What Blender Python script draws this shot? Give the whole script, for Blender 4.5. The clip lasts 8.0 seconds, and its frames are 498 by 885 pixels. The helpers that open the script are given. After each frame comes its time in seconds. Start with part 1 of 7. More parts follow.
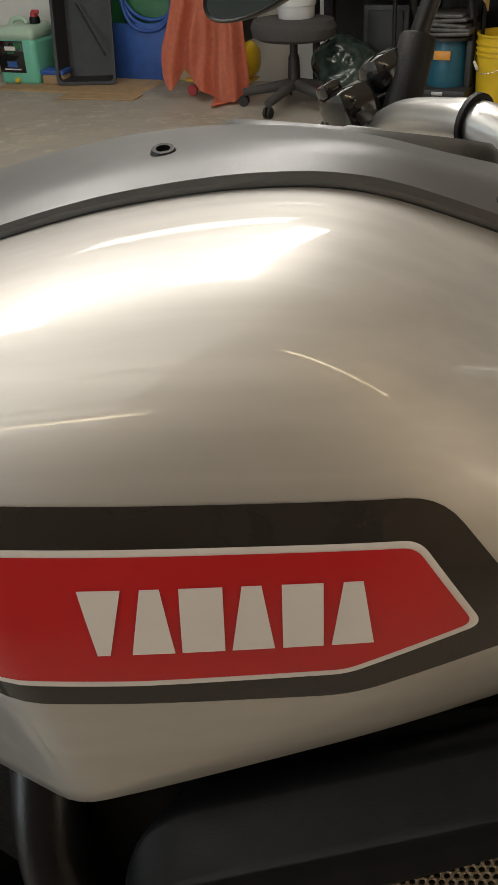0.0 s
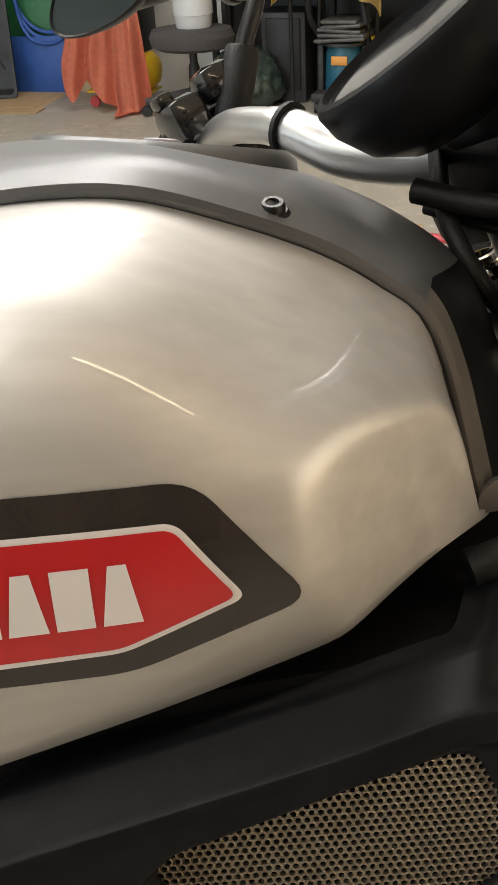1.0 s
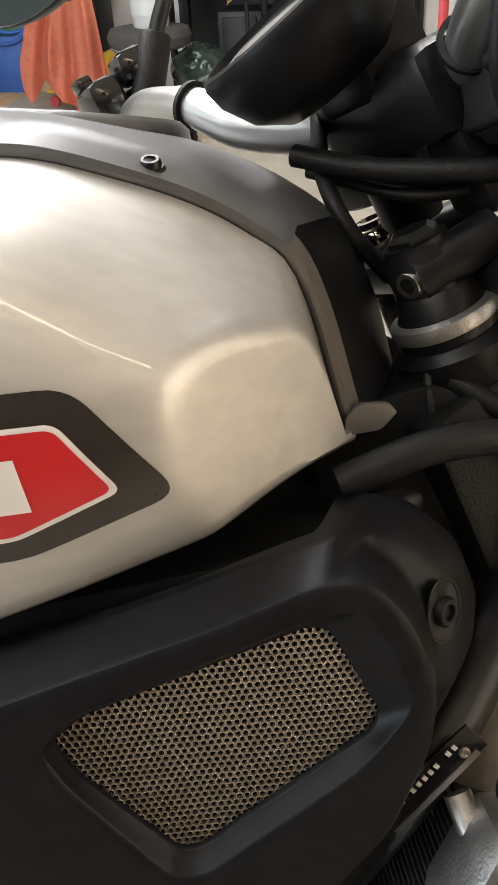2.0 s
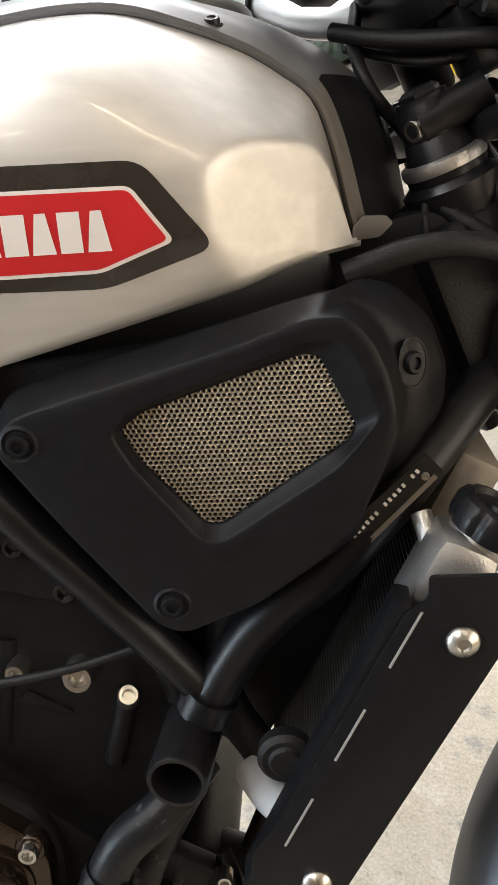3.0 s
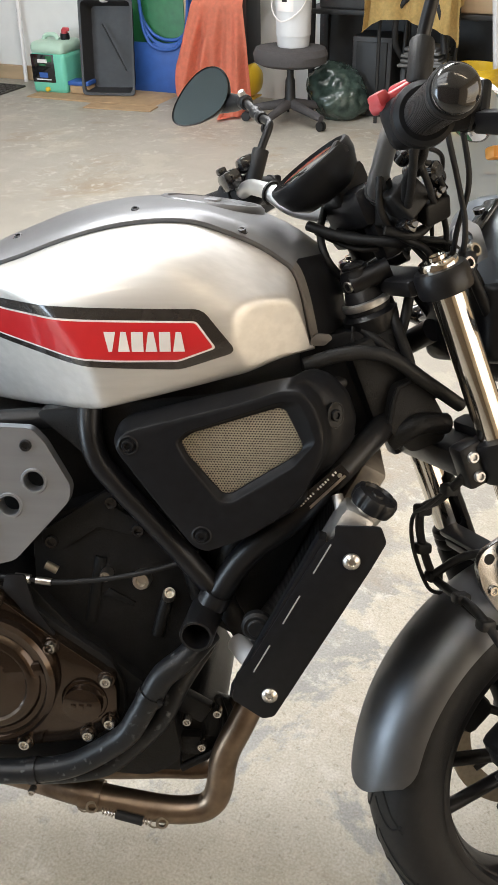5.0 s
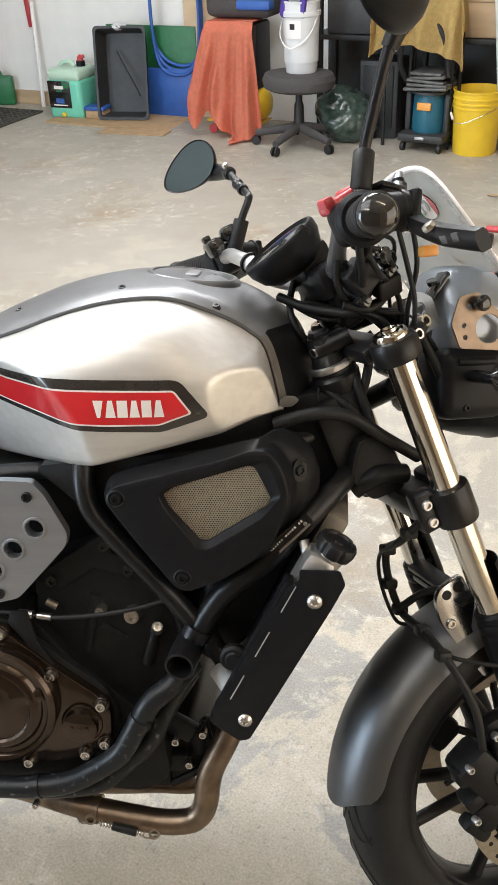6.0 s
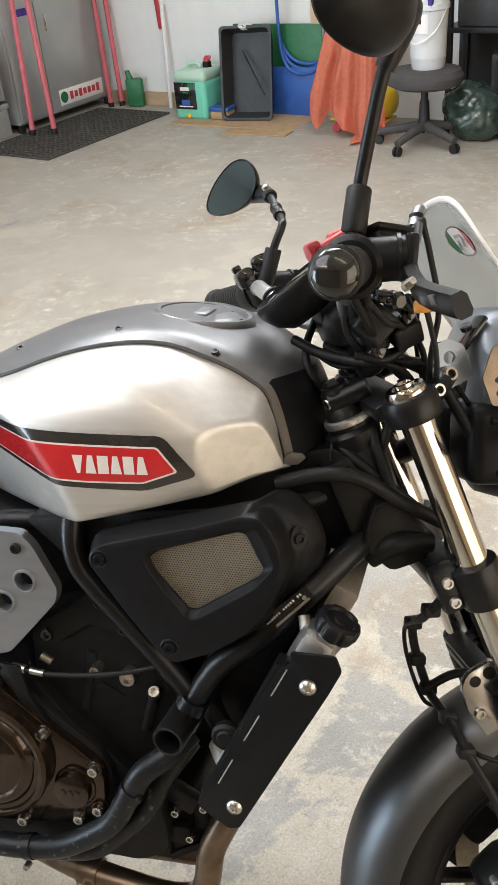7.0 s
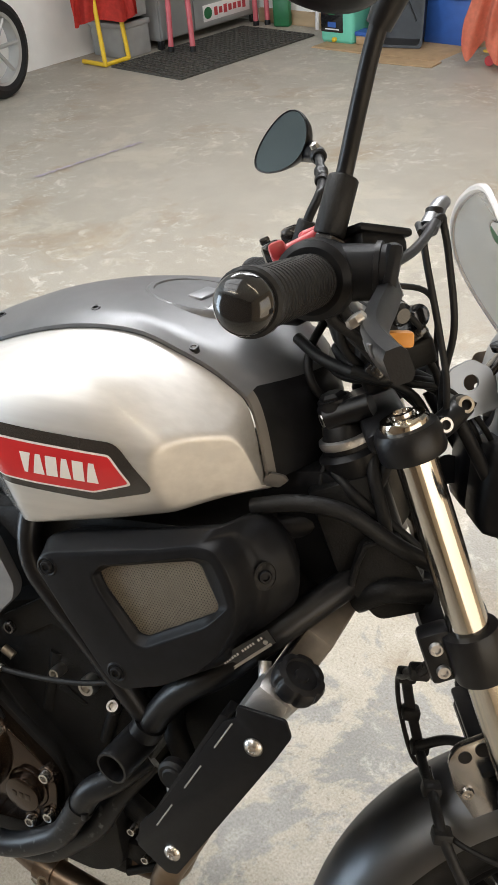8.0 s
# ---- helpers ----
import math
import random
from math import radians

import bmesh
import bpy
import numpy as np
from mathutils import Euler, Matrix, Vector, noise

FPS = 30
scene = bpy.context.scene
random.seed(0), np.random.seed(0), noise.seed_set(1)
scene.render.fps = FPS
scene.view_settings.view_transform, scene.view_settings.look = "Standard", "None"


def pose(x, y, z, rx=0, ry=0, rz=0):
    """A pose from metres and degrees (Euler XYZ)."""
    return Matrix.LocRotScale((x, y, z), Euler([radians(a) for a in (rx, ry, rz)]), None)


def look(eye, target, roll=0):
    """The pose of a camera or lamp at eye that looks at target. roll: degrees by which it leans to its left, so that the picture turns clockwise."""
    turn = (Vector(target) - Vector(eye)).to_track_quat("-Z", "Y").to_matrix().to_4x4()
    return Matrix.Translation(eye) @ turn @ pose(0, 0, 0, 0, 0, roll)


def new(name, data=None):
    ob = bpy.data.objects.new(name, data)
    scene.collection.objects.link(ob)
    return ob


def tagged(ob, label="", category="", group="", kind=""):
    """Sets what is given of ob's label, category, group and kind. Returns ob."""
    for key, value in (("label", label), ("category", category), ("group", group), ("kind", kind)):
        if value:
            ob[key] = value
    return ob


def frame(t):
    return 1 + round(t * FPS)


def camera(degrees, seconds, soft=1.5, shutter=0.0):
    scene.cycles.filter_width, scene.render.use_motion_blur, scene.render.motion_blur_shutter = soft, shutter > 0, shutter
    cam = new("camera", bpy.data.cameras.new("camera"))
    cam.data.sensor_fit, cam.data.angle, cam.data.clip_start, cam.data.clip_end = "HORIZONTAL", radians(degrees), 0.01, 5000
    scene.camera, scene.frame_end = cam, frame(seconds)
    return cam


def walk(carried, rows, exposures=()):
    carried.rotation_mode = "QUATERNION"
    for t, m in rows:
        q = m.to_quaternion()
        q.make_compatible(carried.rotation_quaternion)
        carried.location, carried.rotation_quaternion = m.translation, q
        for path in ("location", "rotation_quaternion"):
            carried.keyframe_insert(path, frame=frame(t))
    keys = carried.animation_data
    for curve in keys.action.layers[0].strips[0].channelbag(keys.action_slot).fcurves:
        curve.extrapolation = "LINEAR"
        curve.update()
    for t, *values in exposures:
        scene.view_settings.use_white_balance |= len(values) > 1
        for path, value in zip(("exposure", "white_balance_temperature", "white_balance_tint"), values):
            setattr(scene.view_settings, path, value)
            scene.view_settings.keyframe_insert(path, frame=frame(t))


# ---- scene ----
cam = camera(30.9, 8.0)
PATH = [
    (0, (0.047, -0.181, 1.176), (-0.074, 1.494, 0.09), -2.9),
    (0.5, (0.075, -0.187, 1.176), (0.032, 1.493, 0.091), -3.1),
    (0.8, (0.09, -0.196, 1.176), (0.089, 1.488, 0.096), -3.4),
    (1, (0.102, -0.2, 1.18), (0.132, 1.483, 0.1), -3.4),
    (1.2, (0.112, -0.203, 1.181), (0.178, 1.48, 0.103), -3.2),
    (2.3, (0.143, -0.305, 1.172), (0.233, 1.371, 0.085), -3.5),
    (2.5, (0.148, -0.337, 1.162), (0.193, 1.334, 0.064), -3.8),
    (2.8, (0.168, -0.398, 1.156), (0.085, 1.261, 0.042), -4.8),
    (3, (0.173, -0.452, 1.158), (0.041, 1.203, 0.043), -4.6),
    (3.5, (0.191, -0.569, 1.184), (-0.019, 1.056, 0.036), -3.8),
    (4, (0.178, -0.667, 1.241), (0.006, 0.951, 0.077), -2.2),
    (4.2, (0.182, -0.706, 1.27), (0.029, 0.916, 0.11), -1.7),
    (4.5, (0.188, -0.771, 1.327), (0.06, 0.862, 0.179), -0.9),
    (4.7, (0.197, -0.813, 1.37), (0.067, 0.838, 0.249), -0.9),
    (5.8, (0.262, -0.938, 1.543), (0.082, 0.744, 0.476), -2.2),
    (6, (0.281, -0.938, 1.551), (0.093, 0.738, 0.475), -2.4),
    (6.5, (0.336, -0.905, 1.552), (0.12, 0.77, 0.48), -5.5),
    (6.9, (0.409, -0.79, 1.548), (-0.039, 0.84, 0.478), -5.8),
    (7, (0.429, -0.772, 1.546), (-0.055, 0.848, 0.479), -5.8),
    (7.5, (0.477, -0.636, 1.516), (-0.084, 0.987, 0.49), -6.3),
    (8, (0.531, -0.551, 1.525), (-0.203, 0.894, 0.353), -5.5),
]
walk(cam, [(t, look(eye, target, roll)) for t, eye, target, roll in PATH], [(0, -1.22, 7300, 10), (0.5, -1.12, 7250, 10), (1.0, -0.5, 7100, 10), (1.7, -0.25, 6850, 10), (2.5, 0.06, 6600, 10), (3.5, 0.08, 6550, 10), (4.5, 0.1, 6500, 10), (6.5, 0.04, 6450, 10), (8, -0.18, 6470, 10)])

# ---- world and light ----
world = bpy.data.worlds.new("world")
scene.world = world
world.use_nodes = True
wn = world.node_tree
sky = wn.nodes.new("ShaderNodeTexSky")
sky.sky_type = "NISHITA"
sky.sun_disc = False
sky.sun_elevation, sky.sun_rotation = radians(38), radians(150)
wn.links.new(sky.outputs[0], wn.nodes["Background"].inputs[0])
wn.nodes["Background"].inputs[1].default_value = 0.12
sun = new("sun", bpy.data.lights.new("sun", "SUN"))
sun.data.energy, sun.data.angle, sun.data.color = 3.0, radians(0.5), (1.0, 0.93, 0.82)
sun.matrix_world = look((3.0, -6.0, 7.0), (0.0, 0.0, 0.0))


def area_lamp(name, w, h, power, color, m):
    lamp = new(name, bpy.data.lights.new(name, "AREA"))
    lamp.data.shape, lamp.data.size, lamp.data.size_y = "RECTANGLE", w, h
    lamp.data.energy, lamp.data.color = power, color
    lamp.matrix_world = m
    return lamp


# ---- materials ----
def nodes_of(m):
    m.use_nodes = True
    return m.node_tree, m.node_tree.nodes["Principled BSDF"]


def mat(name, color, rough=0.5, metal=0.0, coat=0.0, vary=0.12, scale=30.0, bump=0.0, bump_scale=200.0, rough_vary=0.1, second=None, second_scale=3.0, second_at=0.55, stretch=(1, 1, 1), spec=0.5):
    """A surface with colour variation at two scales, uneven gloss and fine relief."""
    m = bpy.data.materials.new(name)
    t, b = nodes_of(m)
    n, l = t.nodes, t.links
    co = n.new("ShaderNodeTexCoord")
    mp = n.new("ShaderNodeMapping")
    mp.inputs["Scale"].default_value = stretch
    l.new(co.outputs["Object"], mp.inputs[0])
    fine = n.new("ShaderNodeTexNoise")
    fine.inputs["Scale"].default_value, fine.inputs["Detail"].default_value = scale, 6
    l.new(mp.outputs[0], fine.inputs["Vector"])
    big = n.new("ShaderNodeTexNoise")
    big.inputs["Scale"].default_value, big.inputs["Detail"].default_value = second_scale, 8
    l.new(mp.outputs[0], big.inputs["Vector"])
    ramp = n.new("ShaderNodeValToRGB")
    lo, hi = (tuple(max(0.0, c * (1 + k)) for c in color) + (1,) for k in (-vary, vary))
    ramp.color_ramp.elements[0].color, ramp.color_ramp.elements[1].color = lo, hi
    ramp.color_ramp.elements[0].position, ramp.color_ramp.elements[1].position = 0.3, 0.7
    l.new(fine.outputs[0], ramp.inputs[0])
    out = ramp.outputs[0]
    mask = n.new("ShaderNodeMapRange")
    mask.inputs[1].default_value, mask.inputs[2].default_value = second_at, second_at + 0.12
    l.new(big.outputs[0], mask.inputs[0])
    if second is not None:
        mix = n.new("ShaderNodeMix")
        mix.data_type = "RGBA"
        l.new(mask.outputs[0], mix.inputs[0])
        l.new(out, mix.inputs[6])
        mix.inputs[7].default_value = (*second, 1)
        out = mix.outputs[2]
    l.new(out, b.inputs["Base Color"])
    rr = n.new("ShaderNodeMapRange")
    rr.inputs[3].default_value, rr.inputs[4].default_value = max(0.02, rough - rough_vary), min(1.0, rough + rough_vary)
    l.new(big.outputs[0], rr.inputs[0])
    l.new(rr.outputs[0], b.inputs["Roughness"])
    b.inputs["Metallic"].default_value = metal
    b.inputs["Coat Weight"].default_value = coat
    b.inputs["Coat Roughness"].default_value = 0.03
    b.inputs["Specular IOR Level"].default_value = spec
    if bump:
        bn = n.new("ShaderNodeTexNoise")
        bn.inputs["Scale"].default_value, bn.inputs["Detail"].default_value = bump_scale, 4
        l.new(mp.outputs[0], bn.inputs["Vector"])
        bp = n.new("ShaderNodeBump")
        bp.inputs["Strength"].default_value, bp.inputs["Distance"].default_value = bump, 0.002
        l.new(bn.outputs[0], bp.inputs["Height"])
        l.new(bp.outputs[0], b.inputs["Normal"])
    return m


M = dict(
    tank=mat("silver_paint", (0.66, 0.645, 0.62), 0.53, 0.8, 1.0, 0.06, 110, stretch=(0.03, 1, 1), rough_vary=0.1, second=(0.64, 0.63, 0.61), second_scale=40),
    grey=mat("satin_grey_metal_cover", (0.17, 0.172, 0.178), 0.4, 0.7, 0.0, 0.05, 60, 0.05, 900, rough_vary=0.04),
    flange=mat("flange_plastic", (0.15, 0.138, 0.125), 0.42, 0.25, 0.0, 0.05, 40),
    fender=mat("satin_grey_metal", (0.27, 0.277, 0.292), 0.42, 0.95, 0.0, 0.05, 30, rough_vary=0.05),
    black=mat("black_plastic", (0.0085, 0.0088, 0.0102), 0.4, 0.0, 0.0, 0.2, 80, 0.07, 1400, spec=0.17),
    satin=mat("satin_black_metal", (0.009, 0.009, 0.0102), 0.34, 0.0, 0.0, 0.2, 60, 0.08, 700, spec=0.33),
    rubber=mat("rubber", (0.0115, 0.0115, 0.012), 0.5, 0.0, 0.0, 0.25, 120, 0.2, 600, spec=0.3),
    gloss=mat("gloss_black", (0.012, 0.012, 0.013), 0.12, 0.0, 0.6, 0.1, 40),
    decal_black=mat("decal_black", (0.028, 0.024, 0.022), 0.25, 0.0, 0.8, 0.15, 30),
    decal_red=mat("decal_red", (0.56, 0.02, 0.025), 0.25, 0.0, 0.8, 0.08, 20),
    decal_white=mat("decal_white", (0.78, 0.74, 0.72), 0.3, 0.0, 0.6, 0.03, 20),
    mesh=mat("champagne_metal", (0.33, 0.29, 0.23), 0.38, 0.9, 0.0, 0.12, 120),
    bronze=mat("bronze_paint", (0.06, 0.042, 0.031), 0.17, 0.85, 0.3, 0.1, 50),
    engine=mat("engine_black", (0.008, 0.008, 0.0083), 0.45, 0.0, 0.0, 0.3, 50, 0.3, 500, spec=0.22),
    hose=mat("scuffed_hose", (0.011, 0.012, 0.014), 0.36, 0.0, 0.0, 0.2, 90, 0.1, 500, second=(0.11, 0.115, 0.12), second_scale=85, second_at=0.6, spec=0.3),
    plate=mat("anodised_plate", (0.36, 0.375, 0.4), 0.4, 0.85, 0.0, 0.05, 90, rough_vary=0.06, stretch=(0.1, 1, 1)),
    steel=mat("stainless_steel", (0.6, 0.58, 0.55), 0.28, 1.0, 0.0, 0.1, 40),
    chrome=mat("chrome", (0.64, 0.605, 0.55), 0.12, 1.0, 0.0, 0.03, 20, rough_vary=0.02),
    bar=mat("anodised_silver", (0.6, 0.6, 0.6), 0.33, 0.95, 0.0, 0.04, 40, rough_vary=0.05),
    dusty=mat("dusty_metal", (0.2, 0.175, 0.148), 0.5, 0.3, 0.0, 0.2, 40, second=(0.12, 0.105, 0.09), second_scale=14),
    polish=mat("polished_aluminium", (0.5, 0.5, 0.51), 0.27, 1.0, 0.0, 0.08, 30, rough_vary=0.08),
    alu=mat("cast_aluminium", (0.55, 0.54, 0.53), 0.38, 0.9, 0.0, 0.1, 60, 0.2, 500),
    exhaust=mat("heat_tinted_steel", (0.21, 0.155, 0.11), 0.36, 0.95, 0.0, 0.25, 35, second=(0.11, 0.075, 0.052), second_scale=12),
concrete=None,
    white=mat("white_wall_paint", (0.78, 0.77, 0.74), 0.6, 0.0, 0.0, 0.03, 8, 0.1, 60),
    ceil=mat("ceiling_paint", (0.74, 0.72, 0.68), 0.7, 0.0, 0.0, 0.05, 6),
    red=mat("red_paint", (0.5, 0.05, 0.06), 0.35, 0.0, 0.2, 0.1, 20),
    orange=mat("orange_cloth", (0.82, 0.27, 0.17), 0.85, 0.0, 0.0, 0.08, 40, 0.3, 400),
    yellow=mat("yellow_plastic", (0.75, 0.5, 0.03), 0.4, 0.0, 0.0, 0.06, 12),
    board=mat("brown_hardboard", (0.16, 0.12, 0.085), 0.7, 0.0, 0.0, 0.15, 5),
    warm=mat("tan_board", (0.6, 0.45, 0.29), 0.7, 0.0, 0.0, 0.1, 6),
    wood=mat("bare_wood", (0.42, 0.3, 0.18), 0.7, 0.0, 0.0, 0.2, 12, stretch=(0.2, 1, 1)),
    card=mat("cardboard", (0.4, 0.27, 0.15), 0.85, 0.0, 0.0, 0.1, 18),
    cabinet=mat("grey_steel_cabinet", (0.42, 0.42, 0.41), 0.33, 0.4, 0.0, 0.06, 5, rough_vary=0.08),
    tub=mat("black_tub_plastic", (0.03, 0.03, 0.031), 0.5, 0.0, 0.0, 0.2, 25),
    jug=mat("green_fluid_jug", (0.16, 0.55, 0.4), 0.3, 0.0, 0.0, 0.06, 6),
    jug_top=mat("clear_jug_plastic", (0.45, 0.62, 0.5), 0.35, 0.0, 0.0, 0.06, 9),
    blue=mat("blue_plastic", (0.03, 0.1, 0.36), 0.5, 0.0, 0.0, 0.12, 15),
    teal=mat("teal_plastic", (0.015, 0.11, 0.17), 0.4, 0.0, 0.0, 0.1, 15),
    fabric=mat("dark_grey_fabric", (0.06, 0.055, 0.055), 0.95, 0.0, 0.0, 0.2, 150, 0.4, 800),
    towel=mat("yellow_towel", (0.62, 0.44, 0.17), 0.95, 0.0, 0.0, 0.12, 60, 0.4, 300),
    redcloth=mat("red_cloth", (0.62, 0.06, 0.045), 0.9, 0.0, 0.0, 0.12, 40, 0.3, 300),
    milk=mat("milky_plastic", (0.62, 0.63, 0.64), 0.4, 0.0, 0.0, 0.04, 12),
    bag=mat("clear_bag", (0.04, 0.06, 0.05), 0.12, 0.0, 0.0, 0.6, 14, 0.8, 45, second=(0.1, 0.12, 0.11), second_scale=16, second_at=0.6),
    pink=mat("faded_red_pole", (0.55, 0.12, 0.14), 0.4, 0.0, 0.0, 0.12, 12),
    mat_rubber=mat("mat_rubber", (0.06, 0.056, 0.048), 0.8, 0.0, 0.0, 0.2, 30),
    violet=mat("purple_rubber", (0.06, 0.03, 0.25), 0.6, 0.0, 0.0, 0.15, 20),
    orange_glow=mat("orange_plate", (0.7, 0.3, 0.05), 0.4, 0.0, 0.0, 0.1, 20),
    sheeting=mat("grey_sheeting", (0.085, 0.085, 0.083), 0.35, 0.0, 0.0, 0.3, 25),
    milk2=mat("grey_box_plastic", (0.3, 0.3, 0.29), 0.5, 0.0, 0.0, 0.08, 12),
    dark=mat("dark_steel", (0.02, 0.02, 0.02), 0.5, 0.3, 0.0, 0.2, 20),
    green=mat("green_plastic", (0.02, 0.14, 0.05), 0.45, 0.0, 0.0, 0.15, 20),
    # dark base colour stands in for the dim surroundings the glass reflects
    mirror=mat("darkened_mirror", (0.06, 0.07, 0.07), 0.04, 1.0, 0.0, 0.02, 10, rough_vary=0.01),
    slate=mat("blue_grey_paint", (0.3, 0.33, 0.37), 0.32, 0.5, 0.2, 0.05, 25),
    chalk=mat("purple_chalk", (0.34, 0.3, 0.36), 0.9, 0.0, 0.0, 0.25, 40, second=(0.36, 0.335, 0.3), second_scale=25, second_at=0.5),
    screen=mat("smoked_screen", (0.36, 0.41, 0.44), 0.12, 0.0, 0.0, 0.02, 10),
)


PARKED = (4.52, -4.99, 0.0)


def floor_material():
    """Worn grey floor paint with cream bare patches, white scuffs and dark specks."""
    m = bpy.data.materials.new("worn_concrete")
    t, b = nodes_of(m)
    n, l = t.nodes, t.links
    co = n.new("ShaderNodeTexCoord")

    def noise_at(scale, detail=8, rough=0.6, distort=0.0):
        q = n.new("ShaderNodeTexNoise")
        q.inputs["Scale"].default_value, q.inputs["Detail"].default_value = scale, detail
        q.inputs["Roughness"].default_value, q.inputs["Distortion"].default_value = rough, distort
        l.new(co.outputs["Object"], q.inputs["Vector"])
        return q.outputs[0]

    def step(v, lo, hi):
        q = n.new("ShaderNodeMapRange")
        q.inputs[1].default_value, q.inputs[2].default_value = lo, hi
        l.new(v, q.inputs[0])
        return q.outputs[0]

    def blend(f, a, c):
        q = n.new("ShaderNodeMix")
        q.data_type = "RGBA"
        l.new(f, q.inputs[0])
        for v, k in ((a, 6), (c, 7)):
            if isinstance(v, tuple):
                q.inputs[k].default_value = (*v, 1)
            else:
                l.new(v, q.inputs[k])
        return q.outputs[2]

    def sums(op, v, w):
        q = n.new("ShaderNodeMath")
        q.operation = op
        for k, e in enumerate((v, w)):
            if isinstance(e, float):
                q.inputs[k].default_value = e
            else:
                l.new(e, q.inputs[k])
        return q.outputs[0]

    # how near a spot is to the middle of the painted parking place
    far = n.new("ShaderNodeVectorMath")
    far.operation = "DISTANCE"
    far.inputs[1].default_value = PARKED
    l.new(co.outputs["Object"], far.inputs[0])
    near = step(far.outputs["Value"], 1.5, 0.2)
    base = blend(step(noise_at(1.3, 8, 0.6), 0.3, 0.7), (0.36, 0.328, 0.275), (0.43, 0.4, 0.345))
    base = blend(sums("MULTIPLY", step(noise_at(7, 10, 0.7, 0.2), 0.35, 0.75), 0.5), base, (0.3, 0.282, 0.245))
    bare = blend(step(noise_at(5, 10, 0.7), 0.35, 0.65), (0.29, 0.283, 0.262), (0.36, 0.35, 0.323))
    base = blend(near, base, bare)
    cream = blend(step(noise_at(11, 8, 0.7), 0.3, 0.7), (0.45, 0.408, 0.325), (0.55, 0.503, 0.415))
    mask = sums("ADD", noise_at(2.3, 15, 0.72, 0.3), sums("MULTIPLY", near, 0.1))
    paint = sums("MULTIPLY", step(mask, 0.545, 0.578), sums("ADD", sums("MULTIPLY", near, 0.55), 0.4))
    c = blend(paint, base, cream)
    rust = sums("MULTIPLY", step(noise_at(1.7, 9, 0.68, 0.4), 0.55, 0.7), 0.75)
    c = blend(rust, c, (0.3, 0.225, 0.14))
    scuff = sums("MULTIPLY", step(noise_at(1.6, 6, 0.6), 0.42, 0.58), step(noise_at(13, 12, 0.76, 0.5), 0.53, 0.64))
    c = blend(sums("MULTIPLY", scuff, 0.85), c, (0.63, 0.6, 0.54))
    grit = blend(step(noise_at(210, 3), 0.3, 0.7), (0.76, 0.75, 0.73), (1.1, 1.1, 1.1))
    q = n.new("ShaderNodeMix")
    q.data_type, q.blend_type = "RGBA", "MULTIPLY"
    q.inputs[0].default_value = 1.0
    l.new(c, q.inputs[6])
    l.new(grit, q.inputs[7])
    specks = sums("MULTIPLY", step(noise_at(75, 8, 0.74), 0.57, 0.66), sums("ADD", sums("MULTIPLY", near, 0.45), 0.3))
    c = blend(specks, q.outputs[2], (0.2, 0.165, 0.12))
    l.new(c, b.inputs["Base Color"])
    rr = n.new("ShaderNodeMapRange")
    rr.inputs[3].default_value, rr.inputs[4].default_value = 0.38, 0.72
    l.new(noise_at(3), rr.inputs[0])
    l.new(rr.outputs[0], b.inputs["Roughness"])
    bp = n.new("ShaderNodeBump")
    bp.inputs["Strength"].default_value, bp.inputs["Distance"].default_value = 0.3, 0.003
    l.new(noise_at(70, 6), bp.inputs["Height"])
    l.new(bp.outputs[0], b.inputs["Normal"])
    return m


M["concrete"] = floor_material()
M["lit"] = bpy.data.materials.new("lit_tube")
t_, b_ = nodes_of(M["lit"])
b_.inputs["Emission Color"].default_value = (1.0, 0.86, 0.62, 1)
b_.inputs["Emission Strength"].default_value = 26
M["screen"].node_tree.nodes["Principled BSDF"].inputs["Alpha"].default_value = 0.62


# ---- mesh helpers ----
def part(name, bm, material, parent=None, label="", smooth=True):
    me = bpy.data.meshes.new(name)
    bmesh.ops.recalc_face_normals(bm, faces=bm.faces)
    for f in bm.faces:
        f.smooth = smooth
    bm.to_mesh(me)
    bm.free()
    if smooth:
        me.set_sharp_from_angle(angle=radians(38))
    me.materials.append(material)
    ob = new(name, me)
    if parent is not None:
        ob.parent = parent
    return tagged(ob, label)


def apply(bm, m):
    bmesh.ops.transform(bm, matrix=m, verts=bm.verts)
    return bm


def join(*bms):
    out = bmesh.new()
    for b in bms:
        me = bpy.data.meshes.new("tmp")
        b.to_mesh(me)
        b.free()
        out.from_mesh(me)
        bpy.data.meshes.remove(me)
    return out


def smooth_line(pts, n=6):
    """Catmull-Rom points through pts."""
    p = [Vector(q) for q in pts]
    p = [2 * p[0] - p[1], *p, 2 * p[-1] - p[-2]]
    out = []
    for a, b, c, d in zip(p, p[1:], p[2:], p[3:]):
        for k in range(n):
            t = k / n
            out.append(0.5 * (2 * b + (c - a) * t + (2 * a - 5 * b + 4 * c - d) * t * t + (3 * b - a - 3 * c + d) * t ** 3))
    return out + [p[-2]]


